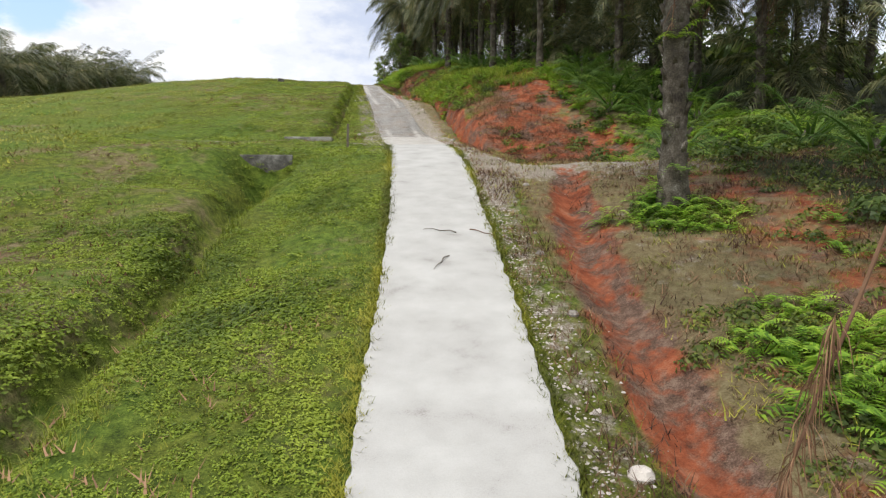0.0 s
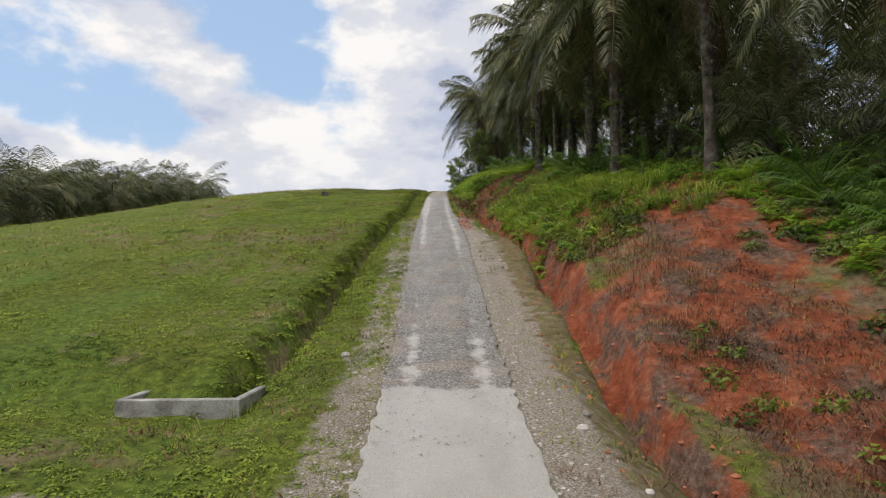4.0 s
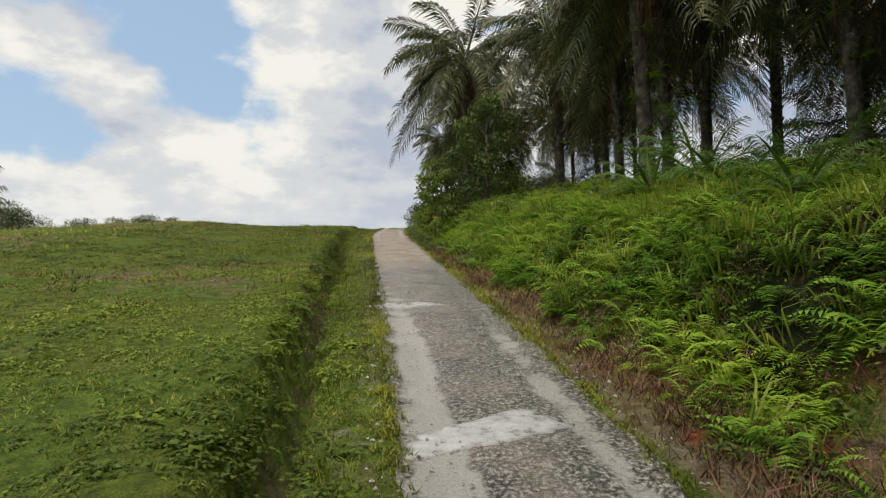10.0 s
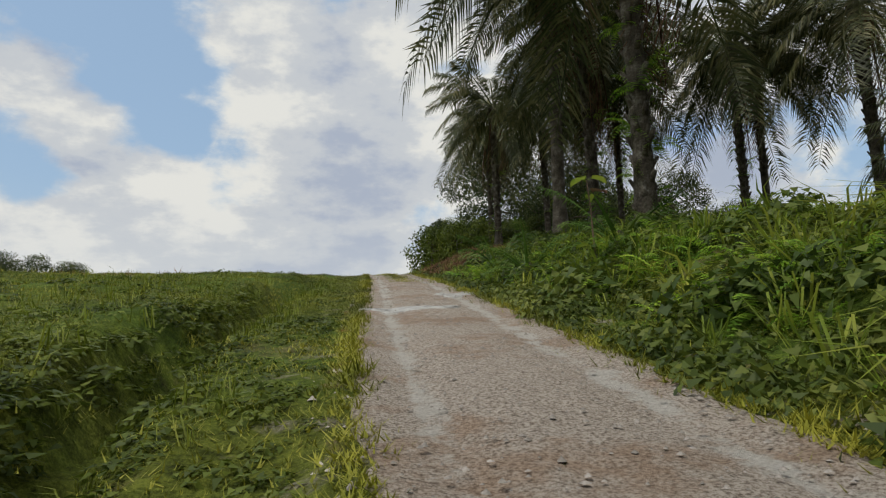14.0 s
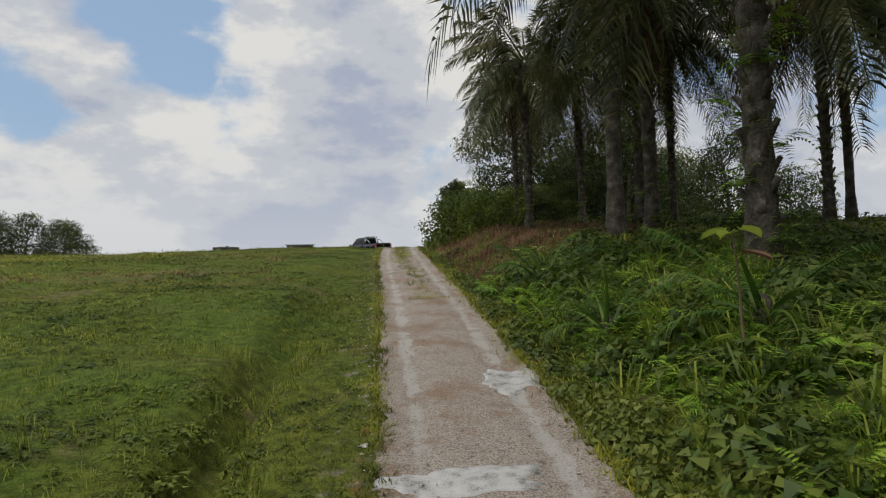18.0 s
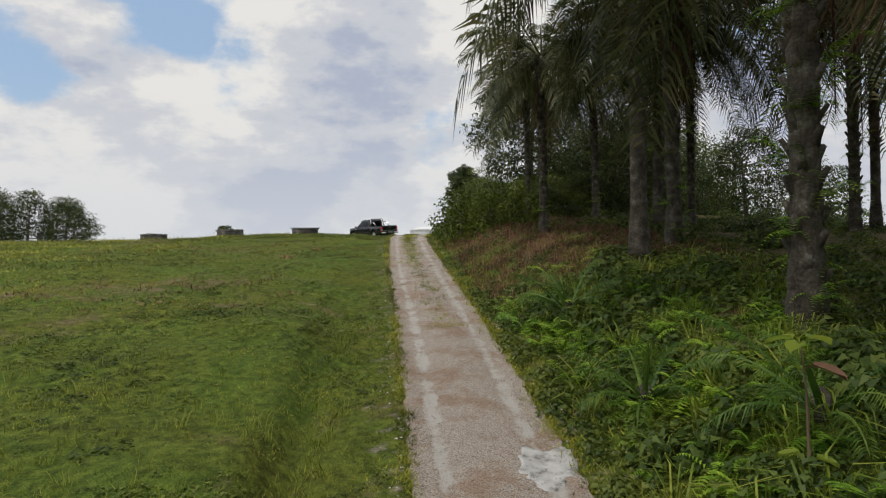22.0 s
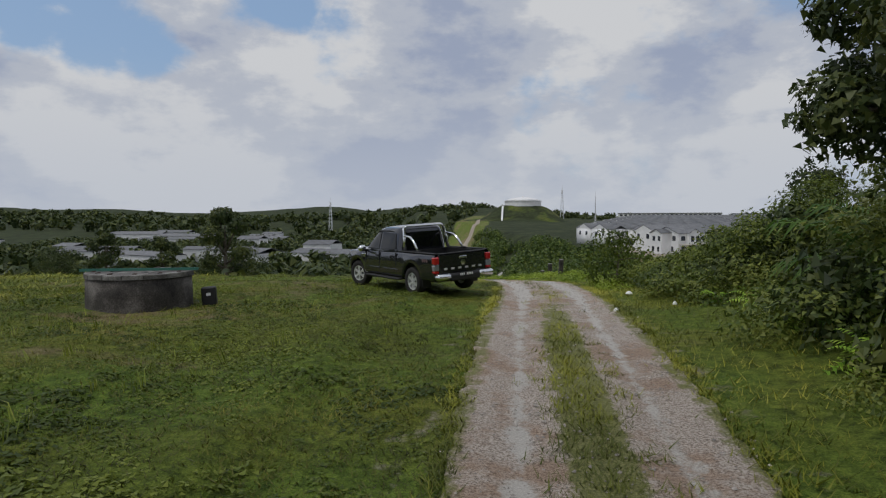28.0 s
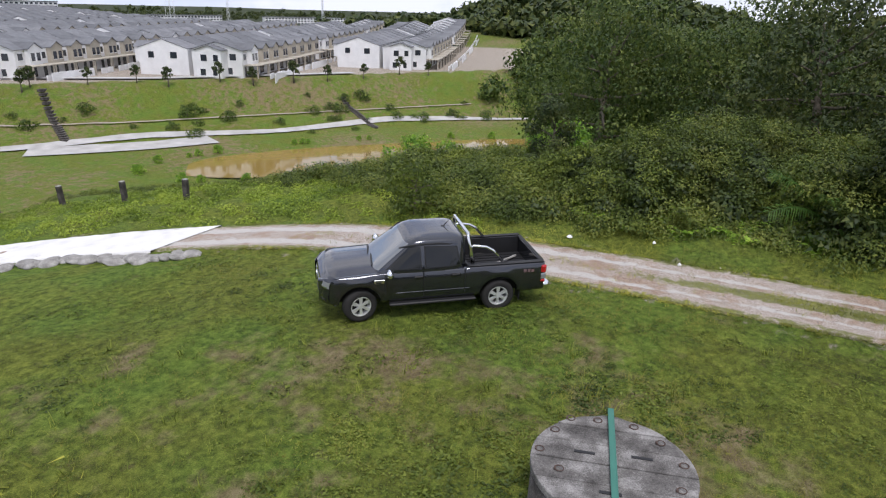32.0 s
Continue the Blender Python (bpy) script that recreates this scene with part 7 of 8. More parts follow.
def chamber(x, y, yaw):
    z = float(ground_z(x, y))
    ob = thing("concrete_chamber", pose(x, y, z - 0.22, 0, 0, yaw), "round mouldy concrete chamber with slab lid, half sunk in grass", "water chamber", "chambers on the summit")
    part("wall", Shape().lathe([(1.13, -0.4), (1.17, 0.0), (1.16, 0.6), (1.15, 0.98), (1.05, 1.0)], n=48), M_CONC_DARK, ob, "stained dark concrete ring", smooth=True)
    edges = [-1.22, -0.86, -0.47, -0.02, 0.42, 0.84, 1.22]
    for i in range(6):
        a, b = edges[i] + 0.008, edges[i + 1] - 0.008
        ys = [a + (b - a) * k / 6 for k in range(7)]
        poly = [(math.sqrt(max(0.01, 1.175 ** 2 - q * q)), q) for q in ys] + [(-math.sqrt(max(0.01, 1.175 ** 2 - q * q)), q) for q in ys[::-1]]
        n = len(poly)
        h = 1.10 + 0.008 * (i % 2)
        slab = Shape()
        slab.add([(px, py, 1.0) for px, py in poly] + [(px, py, h - 0.012) for px, py in poly] + [(px * 0.99, a + 0.01 + (py - a) * 0.96, h) for px, py in poly],
                 [tuple(range(n - 1, -1, -1)), tuple(range(2 * n, 3 * n))] + [(k, (k + 1) % n, n + (k + 1) % n, n + k) for k in range(n)] + [(n + k, n + (k + 1) % n, 2 * n + (k + 1) % n, 2 * n + k) for k in range(n)])
        part("lid_slab", slab, M_CONC_LID, ob)
    for px, py in ((-0.40, 0.18), (0.42, 0.24), (-0.05, -0.62)):
        part("lid_slot", Shape().box((px, py, 1.112), (0.30, 0.055, 0.012)), M_BLACK, ob)
    for px, py in ((-0.85, 0.62), (-0.62, 0.98), (-0.2, 1.02), (0.35, 0.98), (0.72, 0.66), (1.0, 0.2), (-1.05, 0.1), (-0.75, -0.28), (0.9, -0.35), (0.5, -0.75), (-0.45, -0.9), (0.1, -1.0)):
        rg = Shape().tube([(px + 0.065 * math.cos(t), py + 0.05 * math.sin(t), 1.125 + 0.01 * math.sin(t)) for t in np.linspace(0, 6.28, 13)], 0.009, 5)
        rg.box((px - 0.06, py, 1.12), (0.03, 0.05, 0.03))
        part("lifting_ring", rg, M_RUST, ob)
    part("steel_bar", Shape().box((0, 0, 1.17), (0.09, 2.66, 0.012)).box((-0.04, 0, 1.15), (0.012, 2.66, 0.06)).box((0.04, 0, 1.15), (0.012, 2.66, 0.06)), M_GREENBAR, ob, "green painted steel channel across the lid")
    return ob


chamber(-25.69, 169.06, -75)
chamber(-32.8, 170.4, 25)
chamber(-40.2, 171.4, -5)
mb = thing("meter_box", pose(-24.25, 169.65, float(ground_z(-24.25, 169.65)), 0, 4, 200), "small black valve box beside the chamber", "box")
part("body", Shape().box((0, 0, 0.22), (0.34, 0.26, 0.46), bevel=0.03), M_BLACK, mb)
part("sticker", Shape().box((0, 0.134, 0.28), (0.10, 0.006, 0.07)), M_WHITEMARK, mb, "white sticker with unreadable marks")
mk = thing("marker_stone", pose(-47.5, 166, float(ground_z(-47.5, 166))), "short grey marker post on the summit grass", "post")
part("body", Shape().box((0, 0, 0.4), (0.30, 0.30, 0.9), taper=0.9, bevel=0.03), M_CONC_DARK, mk)

# ---- drains and posts by the lower track ----


def culvert(x, y, yaw):
    ob = thing("culvert_headwall", pose(x, y, 1.10, 0, 0, yaw), "blackened concrete culvert headwall in the grass", "culvert")
    part("headwall", Shape().box((0, 0, -0.6), (2.12, 0.20, 1.4), bevel=0.02), M_CONC_LID, ob)
    part("wing_wall", Shape().box((0.93, 0.42, -0.5), (0.16, 0.75, 0.9), bevel=0.02), M_CONC_LID, ob)
    return ob


culvert(-6.64, 23.97, 8)
db = thing("drain_box", pose(-6.7, 32.7, 2.17, 0, 0, 5), "open weathered concrete drain box at the ditch end", "drain")
for c, s in (((0, -0.62, 0), (2.3, 0.16, 0.62)), ((-1.075, 0, 0), (0.15, 1.09, 0.62)), ((1.075, 0.1, 0), (0.15, 1.28, 0.62)), ((-0.55, 0.62, 0), (0.9, 0.14, 0.62))):
    part("wall", Shape().box(c, s, bevel=0.02), M_CONC, db)
part("bottom", Shape().box((0, 0, -0.28), (2.0, 1.1, 0.08)), M_CONC_DARK, db)
wp = thing("wooden_post", pose(-3.8, 25.9, float(ground_z(-3.8, 25.9)), 1, 2, 10), "short grey wooden post in the grass", "post")
part("post", Shape().box((0, 0, 0.45), (0.09, 0.09, 1.0), bevel=0.012), M_WOODPOST, wp)
post = thing("fence_post", Matrix.Identity(4), "weathered concrete fence post beside the lane", "post", "posts beside the lane")
part("shaft", Shape().box((0, 0, 0.42), (0.22, 0.22, 1.0), bevel=0.025), M_CONC_DARK, post)
part("cap", Shape().box((0, 0, 0.935), (0.20, 0.20, 0.03), bevel=0.008), M_CONC, post)
for i, (x, y) in enumerate([(-14.7, 189.9), (-15.1, 193.4), (-15.4, 197.6), (-15.9, 202.4), (-16.9, 207.2), (-18.4, 211.8)]):
    m = pose(x, y, float(ground_z(x, y)), rng.uniform(-3, 3), rng.uniform(-3, 3), 10)
    if i == 0:
        post.matrix_world = m
    else:
        copy_thing(post, m)
cb = thing("concrete_block", pose(-20.3, 82.3, float(ground_z(-20.3, 82.3)), 0, 3, 20), "small dark concrete block standing in the turf", "block")
part("body", Shape().box((0, 0, 0.12), (0.75, 0.6, 0.5), taper=0.94, bevel=0.03), M_CONC_DARK, cb)
for x, y, w in ((-13.75, 173.2, 0.10), (-14.6, 169.6, 0.06), (-13.1, 170.6, 0.06)):
    lt = thing("litter", pose(x, y, float(ground_z(x, y)) + 0.05, 0, 0, 40 * w), "scrap of white litter lying in the grass", "litter", "litter by the track")
    part("scrap", Shape().lathe([(0.1 * w, 0.0), (w, 0.01), (0.8 * w, 0.05), (0.5 * w, 0.07), (0.1 * w, 0.09)], n=7), M_WHITEMARK, lt)
# grouted stones along the pale lane
grout = thing("stone_edging", Matrix.Identity(4), "lumpy grouted stone edging beside the pale lane", "stone edging")
for i in range(34):
    y = 184.0 + i * 0.23
    x = float(track_x(y)) - 2.15 + rng.uniform(-0.25, 0.25)
    s = Shape().lathe([(0.02, -0.2), (0.30, -0.12), (0.34, 0.02), (0.22, 0.13), (0.05, 0.16)], n=9)
    o = part("stone", s, M_CONC, grout, smooth=True)
    o.matrix_basis = pose(x, y, float(ground_z(x, y)) + 0.05, rng.uniform(-12, 12), rng.uniform(-12, 12), rng.uniform(0, 360)) @ Matrix.Diagonal((rng.uniform(0.7, 1.2), rng.uniform(0.6, 1.3), rng.uniform(0.35, 0.7), 1))
# loose stones on the lower verge
for i in range(26):
    y = rng.uniform(6, 60)
    u = rng.uniform(1.6, 2.6) * (1 if y < 32 or rng.uniform() < 0.7 else -1)
    x = float(track_x(y)) + u
    r = rng.uniform(0.05, 0.12) if i else 0.15
    if i == 0:
        x, y = 2.05, 6.4
    st = thing("stone", pose(x, y, float(ground_z(x, y)), 0, 0, rng.uniform(0, 360)), "pale rough stone lying on the gravel verge", "stone", "loose stones on the verge")
    part("body", Shape().lathe([(0.1 * r, -0.5 * r), (0.9 * r, -0.3 * r), (r, 0.15 * r), (0.7 * r, 0.6 * r), (0.15 * r, 0.75 * r)], n=8), M_STONE, st, smooth=False)
# pale slabs patching the gravel
for x, y, a, b, yaw in ((-8.5, 76.5, 1.6, 0.6, 24), (-9.75, 83.4, 1.2, 0.6, 5), (-13.6, 116.9, 1.5, 0.6, 4), (-12.75, 120.3, 0.8, 1.15, -12)):
    cp = thing("concrete_patch", Matrix.Identity(4), "pale smooth concrete patch in the gravel track", "road patch", "concrete patches in the track")
    vs, fs, K, ca, sa = [], [], 40, math.cos(radians(yaw)), math.sin(radians(yaw))
    for r in (0.02, 0.3, 0.6, 0.85, 1.0, 1.03):
        for t in np.linspace(0, 2 * math.pi, K + 1)[:-1]:
            k = r * (1 + 0.12 * math.sin(3 * t + x) + 0.10 * math.cos(5 * t + y) + 0.08 * math.sin(11 * t) + 0.05 * math.sin(17 * t + y))
            px, py = a * 0.5 * k * abs(math.cos(t)) ** 0.7 * math.copysign(1, math.cos(t)), b * 0.5 * k * abs(math.sin(t)) ** 0.7 * math.copysign(1, math.sin(t))
            qx, qy = x + px * ca - py * sa, y + px * sa + py * ca
            vs.append((qx, qy, float(road_top(qx, qy)) + (0.016 if r < 1.01 else -0.05)))
    for i in range(5):
        for k in range(K):
            fs.append((i * K + k, (i + 1) * K + k, (i + 1) * K + (k + 1) % K, i * K + (k + 1) % K))
    part("slab", Shape().add(vs, fs), M_PATCH, cp, smooth=True)
# fallen branch and sticks on the bank
for i, (x, y) in enumerate([(0.3, 14.0), (0.6, 14.2), (0.1, 12.6), (2.1, 11.5), (4.6, 45.5), (4.1, 44.0), (-2.6, 65.5), (-1.8, 70.0), (-1.2, 71.5), (9.0, 14.0), (8.6, 12.5)]):
    w = rng.uniform(0, 6.28)
    pts = []
    for k in range(5):
        px, py = x + 0.19 * k * math.cos(w) + rng.uniform(-0.04, 0.04), y + 0.19 * k * math.sin(w)
        pts.append((px, py, max(float(ground_z(px, py)), float(track_z(py)) - 9 if abs(px - float(track_x(py))) > 1.2 else float(track_z(py)) + 0.05) + 0.03 + 0.03 * (k % 2)))
    br = Shape().tube(pts, [0.013, 0.012, 0.010, 0.008, 0.004], 6)
    o = part("fallen_branch", br, M_DEAD if i % 2 else M_BARK)
    tagged(o, "dry fallen branch lying on the ground", "branch", "fallen branches")

# a dead frond that leans over the lower bank, its withered leaflets hanging
fx_, fy_ = 3.0, 5.7
lean = thing("fallen_frond", pose(fx_, fy_, float(ground_z(fx_, fy_)), 0, 0, 5) @ Matrix.Scale(0.62, 4), "dry grey palm frond leaning over the bank", "palm frond")
part("stalk", Shape().tube([(0, 0, -0.1), (0.25, 0.0, 1.2), (0.75, 0.02, 2.6), (1.25, 0.02, 3.9), (1.7, 0, 5.2)], [0.018, 0.022, 0.026, 0.03, 0.035], 7), M_DEAD, lean)
rg_ = np.random.default_rng(77)
vs, fs = [], []
for i in range(120):
    t = rg_.uniform(0.12, 0.75)
    p = (0.25 + 1.25 * max(0, t - 0.2), 0.0, 0.1 + 5.0 * t)
    ln, w, sw = rg_.uniform(0.5, 1.25) * min(1.0, 0.3 + 1.5 * t), rg_.uniform(0.006, 0.012), rg_.uniform(-0.30, 0.30, 2)
    ln = min(ln, p[2] * 0.95)
    o = len(vs)
    vs += [p, (p[0] + sw[0] * 0.6 + w, p[1] + sw[1] * 0.6, p[2] - ln * 0.35), (p[0] + sw[0] * 0.6 - w, p[1] + sw[1] * 0.6 + w, p[2] - ln * 0.35), (p[0] + sw[0], p[1] + sw[1], p[2] - ln)]
    fs += [(o, o + 1, o + 2), (o + 2, o + 1, o + 3)]
link_mesh("leaflets", vs, fs, M_DRY, parent=lean)

# ---- the housing estate across the valley ----
M_WALL = material("white_render", [(0.3, (0.66, 0.66, 0.66)), (0.6, (0.78, 0.78, 0.78)), (0.8, (0.84, 0.84, 0.83))], scale=0.5, fine=8, rough=0.9, bump=0.05)
M_BEIGE = material("beige_render", [(0.3, (0.34, 0.31, 0.25)), (0.6, (0.45, 0.41, 0.34)), (0.8, (0.52, 0.48, 0.40))], scale=0.5, fine=8, rough=0.9, bump=0.05)
M_ROOFT = material("grey_roof", [(0.3, (0.10, 0.103, 0.11)), (0.55, (0.155, 0.16, 0.17)), (0.75, (0.23, 0.23, 0.24))], scale=0.6, fine=10, rough=0.8, objvar=0.25)
M_PANE = plain("house_glass", (0.03, 0.035, 0.045), 0.08, 0.0, 0.5)
M_PATH = material("pale_path", [(0.3, (0.30, 0.29, 0.27)), (0.6, (0.46, 0.45, 0.43)), (0.8, (0.6, 0.58, 0.55))], scale=0.4, fine=9, rough=0.95)
M_DIRT = material("dirt_path", [(0.3, (0.20, 0.17, 0.13)), (0.6, (0.36, 0.31, 0.25)), (0.8, (0.48, 0.43, 0.36))], scale=0.3, fine=6, rough=0.95)
M_POND = bpy.data.materials.new("muddy_water")
M_POND.use_nodes = True
M_POND.node_tree.nodes["Principled BSDF"].inputs["Base Color"].default_value = (0.26, 0.18, 0.05, 1)
M_POND.node_tree.nodes["Principled BSDF"].inputs["Roughness"].default_value = 0.05
M_POND.node_tree.nodes["Principled BSDF"].inputs["Specular IOR Level"].default_value = 0.6


def gable(s, x0, x1, y0, y1, z0, z1, over=0.35, along="x", thick=0.14):
    """A pitched roof over a rectangle, its ridge along x or y."""
    x0, x1, y0, y1 = x0 - over, x1 + over, y0 - over, y1 + over
    if along == "x":
        ym = (y0 + y1) / 2
        top = [(x0, y0, z0), (x1, y0, z0), (x1, ym, z1), (x0, ym, z1), (x1, y1, z0), (x0, y1, z0)]
        fs = [(0, 1, 2, 3), (3, 2, 4, 5)]
    else:
        xm = (x0 + x1) / 2
        top = [(x0, y0, z0), (xm, y0, z1), (xm, y1, z1), (x0, y1, z0), (x1, y0, z0), (x1, y1, z0)]
        fs = [(0, 1, 2, 3), (1, 4, 5, 2)]
    n = len(top)
    low = [(p[0], p[1], p[2] - thick) for p in top]
    fs2 = [tuple(i + n for i in f[::-1]) for f in fs]
    if along == "x":
        rim = [(0, 1), (1, 2), (2, 4), (4, 5), (5, 3), (3, 0)]
    else:
        rim = [(0, 1), (1, 4), (4, 5), (5, 2), (2, 3), (3, 0)]
    s.add(top + low, fs + fs2 + [(b, a, a + n, b + n) for a, b in rim])
    return s


def house(end=False):
    """A terrace unit: local x along the row, -y the front."""
    ob = thing("terrace_house", Matrix.Identity(4), "white end-of-terrace house with grey hipped roof" if end else "two-storey terrace house with beige gabled front", "house", "terrace houses across the valley")
    W, D, H = 6.7, 12.0, 6.0
    s = Shape().box((W / 2, D / 2, H / 2 - 0.5), (W, D, H + 1.0))
    s.add([(0, 0, H), (0, D, H), (0, D / 2, H + 1.75), (W, 0, H), (W, D, H), (W, D / 2, H + 1.75)], [(0, 2, 1), (3, 4, 5)])
    part("wall", s, M_WALL, ob)
    part("roof", gable(Shape(), 0, W, 0, D, H, H + 1.9, 0.3 if end else 0.02, "x"), M_ROOFT, ob)
    g = Shape().box((4.55, -0.55, 4.3), (3.7, 1.2, 3.6))
    g.add([(2.7, -1.15, 6.1), (6.4, -1.15, 6.1), (4.55, -1.15, 7.3)], [(0, 1, 2)])
    part("gable_bay", g, M_WALL if end else M_BEIGE, ob)
    part("bay_roof", gable(Shape(), 2.7, 6.4, -1.15, 4.0, 6.1, 7.35, 0.25, "y"), M_ROOFT, ob)
    for c, z_, w, h, yy in ((3.75, 4.4, 1.0, 1.6, -1.16), (5.4, 4.4, 1.0, 1.6, -1.16), (1.5, 4.5, 1.3, 1.3, -0.01), (1.5, 1.3, 1.0, 2.2, -0.01), (4.4, 1.3, 2.4, 2.1, -0.01)):
        wd = part("window", Shape().box((c, yy - 0.02, z_), (w, 0.08, h)), M_PANE, ob)
        part("sill", Shape().box((c, yy - 0.08, z_ - h / 2 - 0.05), (w + 0.2, 0.16, 0.09)), M_WALL, wd)
    part("porch", Shape().box((3.4, -1.9, 2.75), (6.5, 3.4, 0.18)).box((0.35, -3.4, 1.3), (0.25, 0.25, 2.8)).box((6.4, -3.4, 1.3), (0.25, 0.25, 2.8)), M_BEIGE, ob)
    part("front_wall", Shape().box((1.2, -6.4, 0.55), (2.3, 0.18, 1.2)), M_WALL, ob)
    part("front_wall", Shape().box((5.6, -6.4, 0.55), (2.0, 0.18, 1.2)), M_WALL, ob)
    if end:
        for yy, z_, w in ((2.2, 4.5, 1.5), (5.2, 4.6, 0.8), (8.2, 4.5, 1.6), (3.0, 1.4, 1.0), (8.0, 1.5, 1.5)):
            part("window", Shape().box((-0.02, yy, z_), (0.08, w, 1.4)), M_PANE, ob)
        part("annex", Shape().box((-1.6, 6.5, 2.8), (3.2, 6.0, 6.6)).add([(-3.2, 3.5, 6.1), (-3.2, 9.5, 6.1), (-3.2, 6.5, 7.1)], [(0, 2, 1)]), M_WALL, ob)
        part("annex_roof", gable(Shape(), -3.2, 0.0, 3.5, 9.5, 6.1, 7.2, 0.25, "x"), M_ROOFT, ob)
        for yy, z_, w in ((4.8, 4.4, 1.1), (7.6, 4.4, 1.4), (5.2, 1.3, 0.9), (8.0, 1.3, 1.2)):
            part("window", Shape().box((-3.22, yy, z_), (0.08, w, 1.4)), M_PANE, ob)
    return ob


def far_house():
    ob = thing("distant_house", Matrix.Identity(4), "distant pale terrace house with grey roof", "house", "distant terrace houses")
    part("wall", Shape().box((3.35, 6, 2.5), (6.7, 12, 7.0)).box((4.55, -0.5, 4.4), (3.6, 1.2, 3.5)), M_WALL, ob)
    part("gable_end", Shape().add([(0, 0, 6.0), (0, 12, 6.0), (0, 6, 7.85), (6.7, 0, 6.0), (6.7, 12, 6.0), (6.7, 6, 7.85)], [(0, 2, 1), (3, 4, 5)]).box((3.35, 6, 6.0), (6.6, 11.9, 0.05)), M_WALL, ob)
    r = gable(Shape(), 0, 6.7, 0, 12, 6.0, 8.0, 0.1, "x")
    gable(r, 2.7, 6.4, -1.1, 4, 6.15, 7.4, 0.2, "y")
    part("roof", r, M_ROOFT, ob)
    for c, w in (((3.8, -1.12, 4.4), (1.0, 0.08, 1.6)), ((5.4, -1.12, 4.4), (1.0, 0.08, 1.6)), ((3.4, -0.02, 1.4), (4.6, 0.08, 2.0)), ((-0.02, 3, 4.4), (0.08, 1.4, 1.4)), ((-0.02, 8.5, 4.4), (0.08, 1.6, 1.4)), ((6.72, 3, 4.4), (0.08, 1.4, 1.4)), ((6.72, 8.5, 4.4), (0.08, 1.6, 1.4))):
        part("window", Shape().box(c, w), M_PANE, ob)
    return ob


UNIT, ENDU, FARU = house(), house(True), far_house()
placed = {"u": False, "e": False, "f": False}
rd = Vector((0.94, 0.342, 0)).normalized()
yaw_r = math.degrees(math.atan2(rd.y, rd.x))


def put_house(kind, ob, x, y, yaw):
    m = pose(x, y, max(13.2, float(ground_z(x + 5, y + 5))), 0, 0, yaw)
    if not placed[kind]:
        ob.matrix_world = m
        placed[kind] = True
    else:
        copy_thing(ob, m)


starts = [(128, 256, 15), (81, 278, 21), (48, 308, 24), (27, 345, 25)]
for sx_, sy_, cnt in starts:
    for i in range(cnt):
        x, y = sx_ + rd.x * 6.72 * i, sy_ + rd.y * 6.72 * i
        gap = (i // 8) * 4.0
        x, y = x + rd.x * gap, y + rd.y * gap
        if i == 0 or (i % 8 == 0):
            put_house("e", ENDU, x, y, yaw_r)
        else:
            put_house("u", UNIT, x, y, yaw_r)
        bx_, by_ = x + rd.x * 6.72 - rd.y * 25.0, y + rd.y * 6.72 + rd.x * 25.0
        if i < cnt - 1:
            put_house("f", FARU, bx_, by_, yaw_r + 180)
# the rows beyond, too many to count
hp, hy = [], []
for k in range(13):
    sx_, sy_ = 12 + 8 * k, 384 + 36 * k
    for i in range(0, 30 + k):
        if i % 9 == 8:
            continue
        x, y = sx_ + rd.x * 6.75 * i, sy_ + rd.y * 6.75 * i
        z = max(13.2, float(ground_z(x + 5, y + 5)))
        hp += [(x, y, z), (x + rd.x * 6.72 - rd.y * 25.0, y + rd.y * 6.72 + rd.x * 25.0, z)]
        hy += [yaw_r, yaw_r + 180]
hp, hy = np.array(hp), np.radians(np.array(hy))
tv, tf, tm = [], [], []
for n_, ch in enumerate(c for c in FARU.children):
    o_ = len(tv)
    tv += [tuple(v.co) for v in ch.data.vertices]
    ch.data.calc_loop_triangles()
    tf += [tuple(o_ + q for q in t_.vertices) for t_ in ch.data.loop_triangles]
    tm += [n_] * len(ch.data.loop_triangles)
v, f = scatter(np.array(tv), np.array(tf), hp, hy, np.ones(len(hp)))
estate = link_mesh("distant_houses", v, f, [c.data.materials[0] for c in FARU.children], idx=np.tile(tm, len(hp)))
tagged(estate, "rows of pale terrace houses with grey roofs, far off", "houses", kind="stuff")
# low white walls and pavement in front of the first rows
for sx_, sy_, cnt in starts:
    for i in range(0, cnt, 4):
        x, y = sx_ + rd.x * 6.72 * i + rd.y * 7.5, sy_ + rd.y * 6.72 * i - rd.x * 7.5
        bw = thing("boundary_wall", pose(x, y, max(13.2, float(ground_z(x + 3, y))), 0, 0, yaw_r), "low white boundary wall before the terrace", "wall", "boundary walls of the estate")
        part("panel", Shape().box((7, 0, 0.6), (13.6, 0.2, 2.2)), M_WALL, bw)
        part("pier", Shape().box((14.2, 0, 0.75), (0.5, 0.5, 2.5)), M_BEIGE, bw)

# long flats behind the estate
w0 = Shape().box((0, 0, 0), (3.0, 0.1, 1.9))
BLOCK_WINDOW = bpy.data.meshes.new("window")
BLOCK_WINDOW.from_pydata(w0.v, [], w0.f)
BLOCK_WINDOW.materials.append(M_PANE)


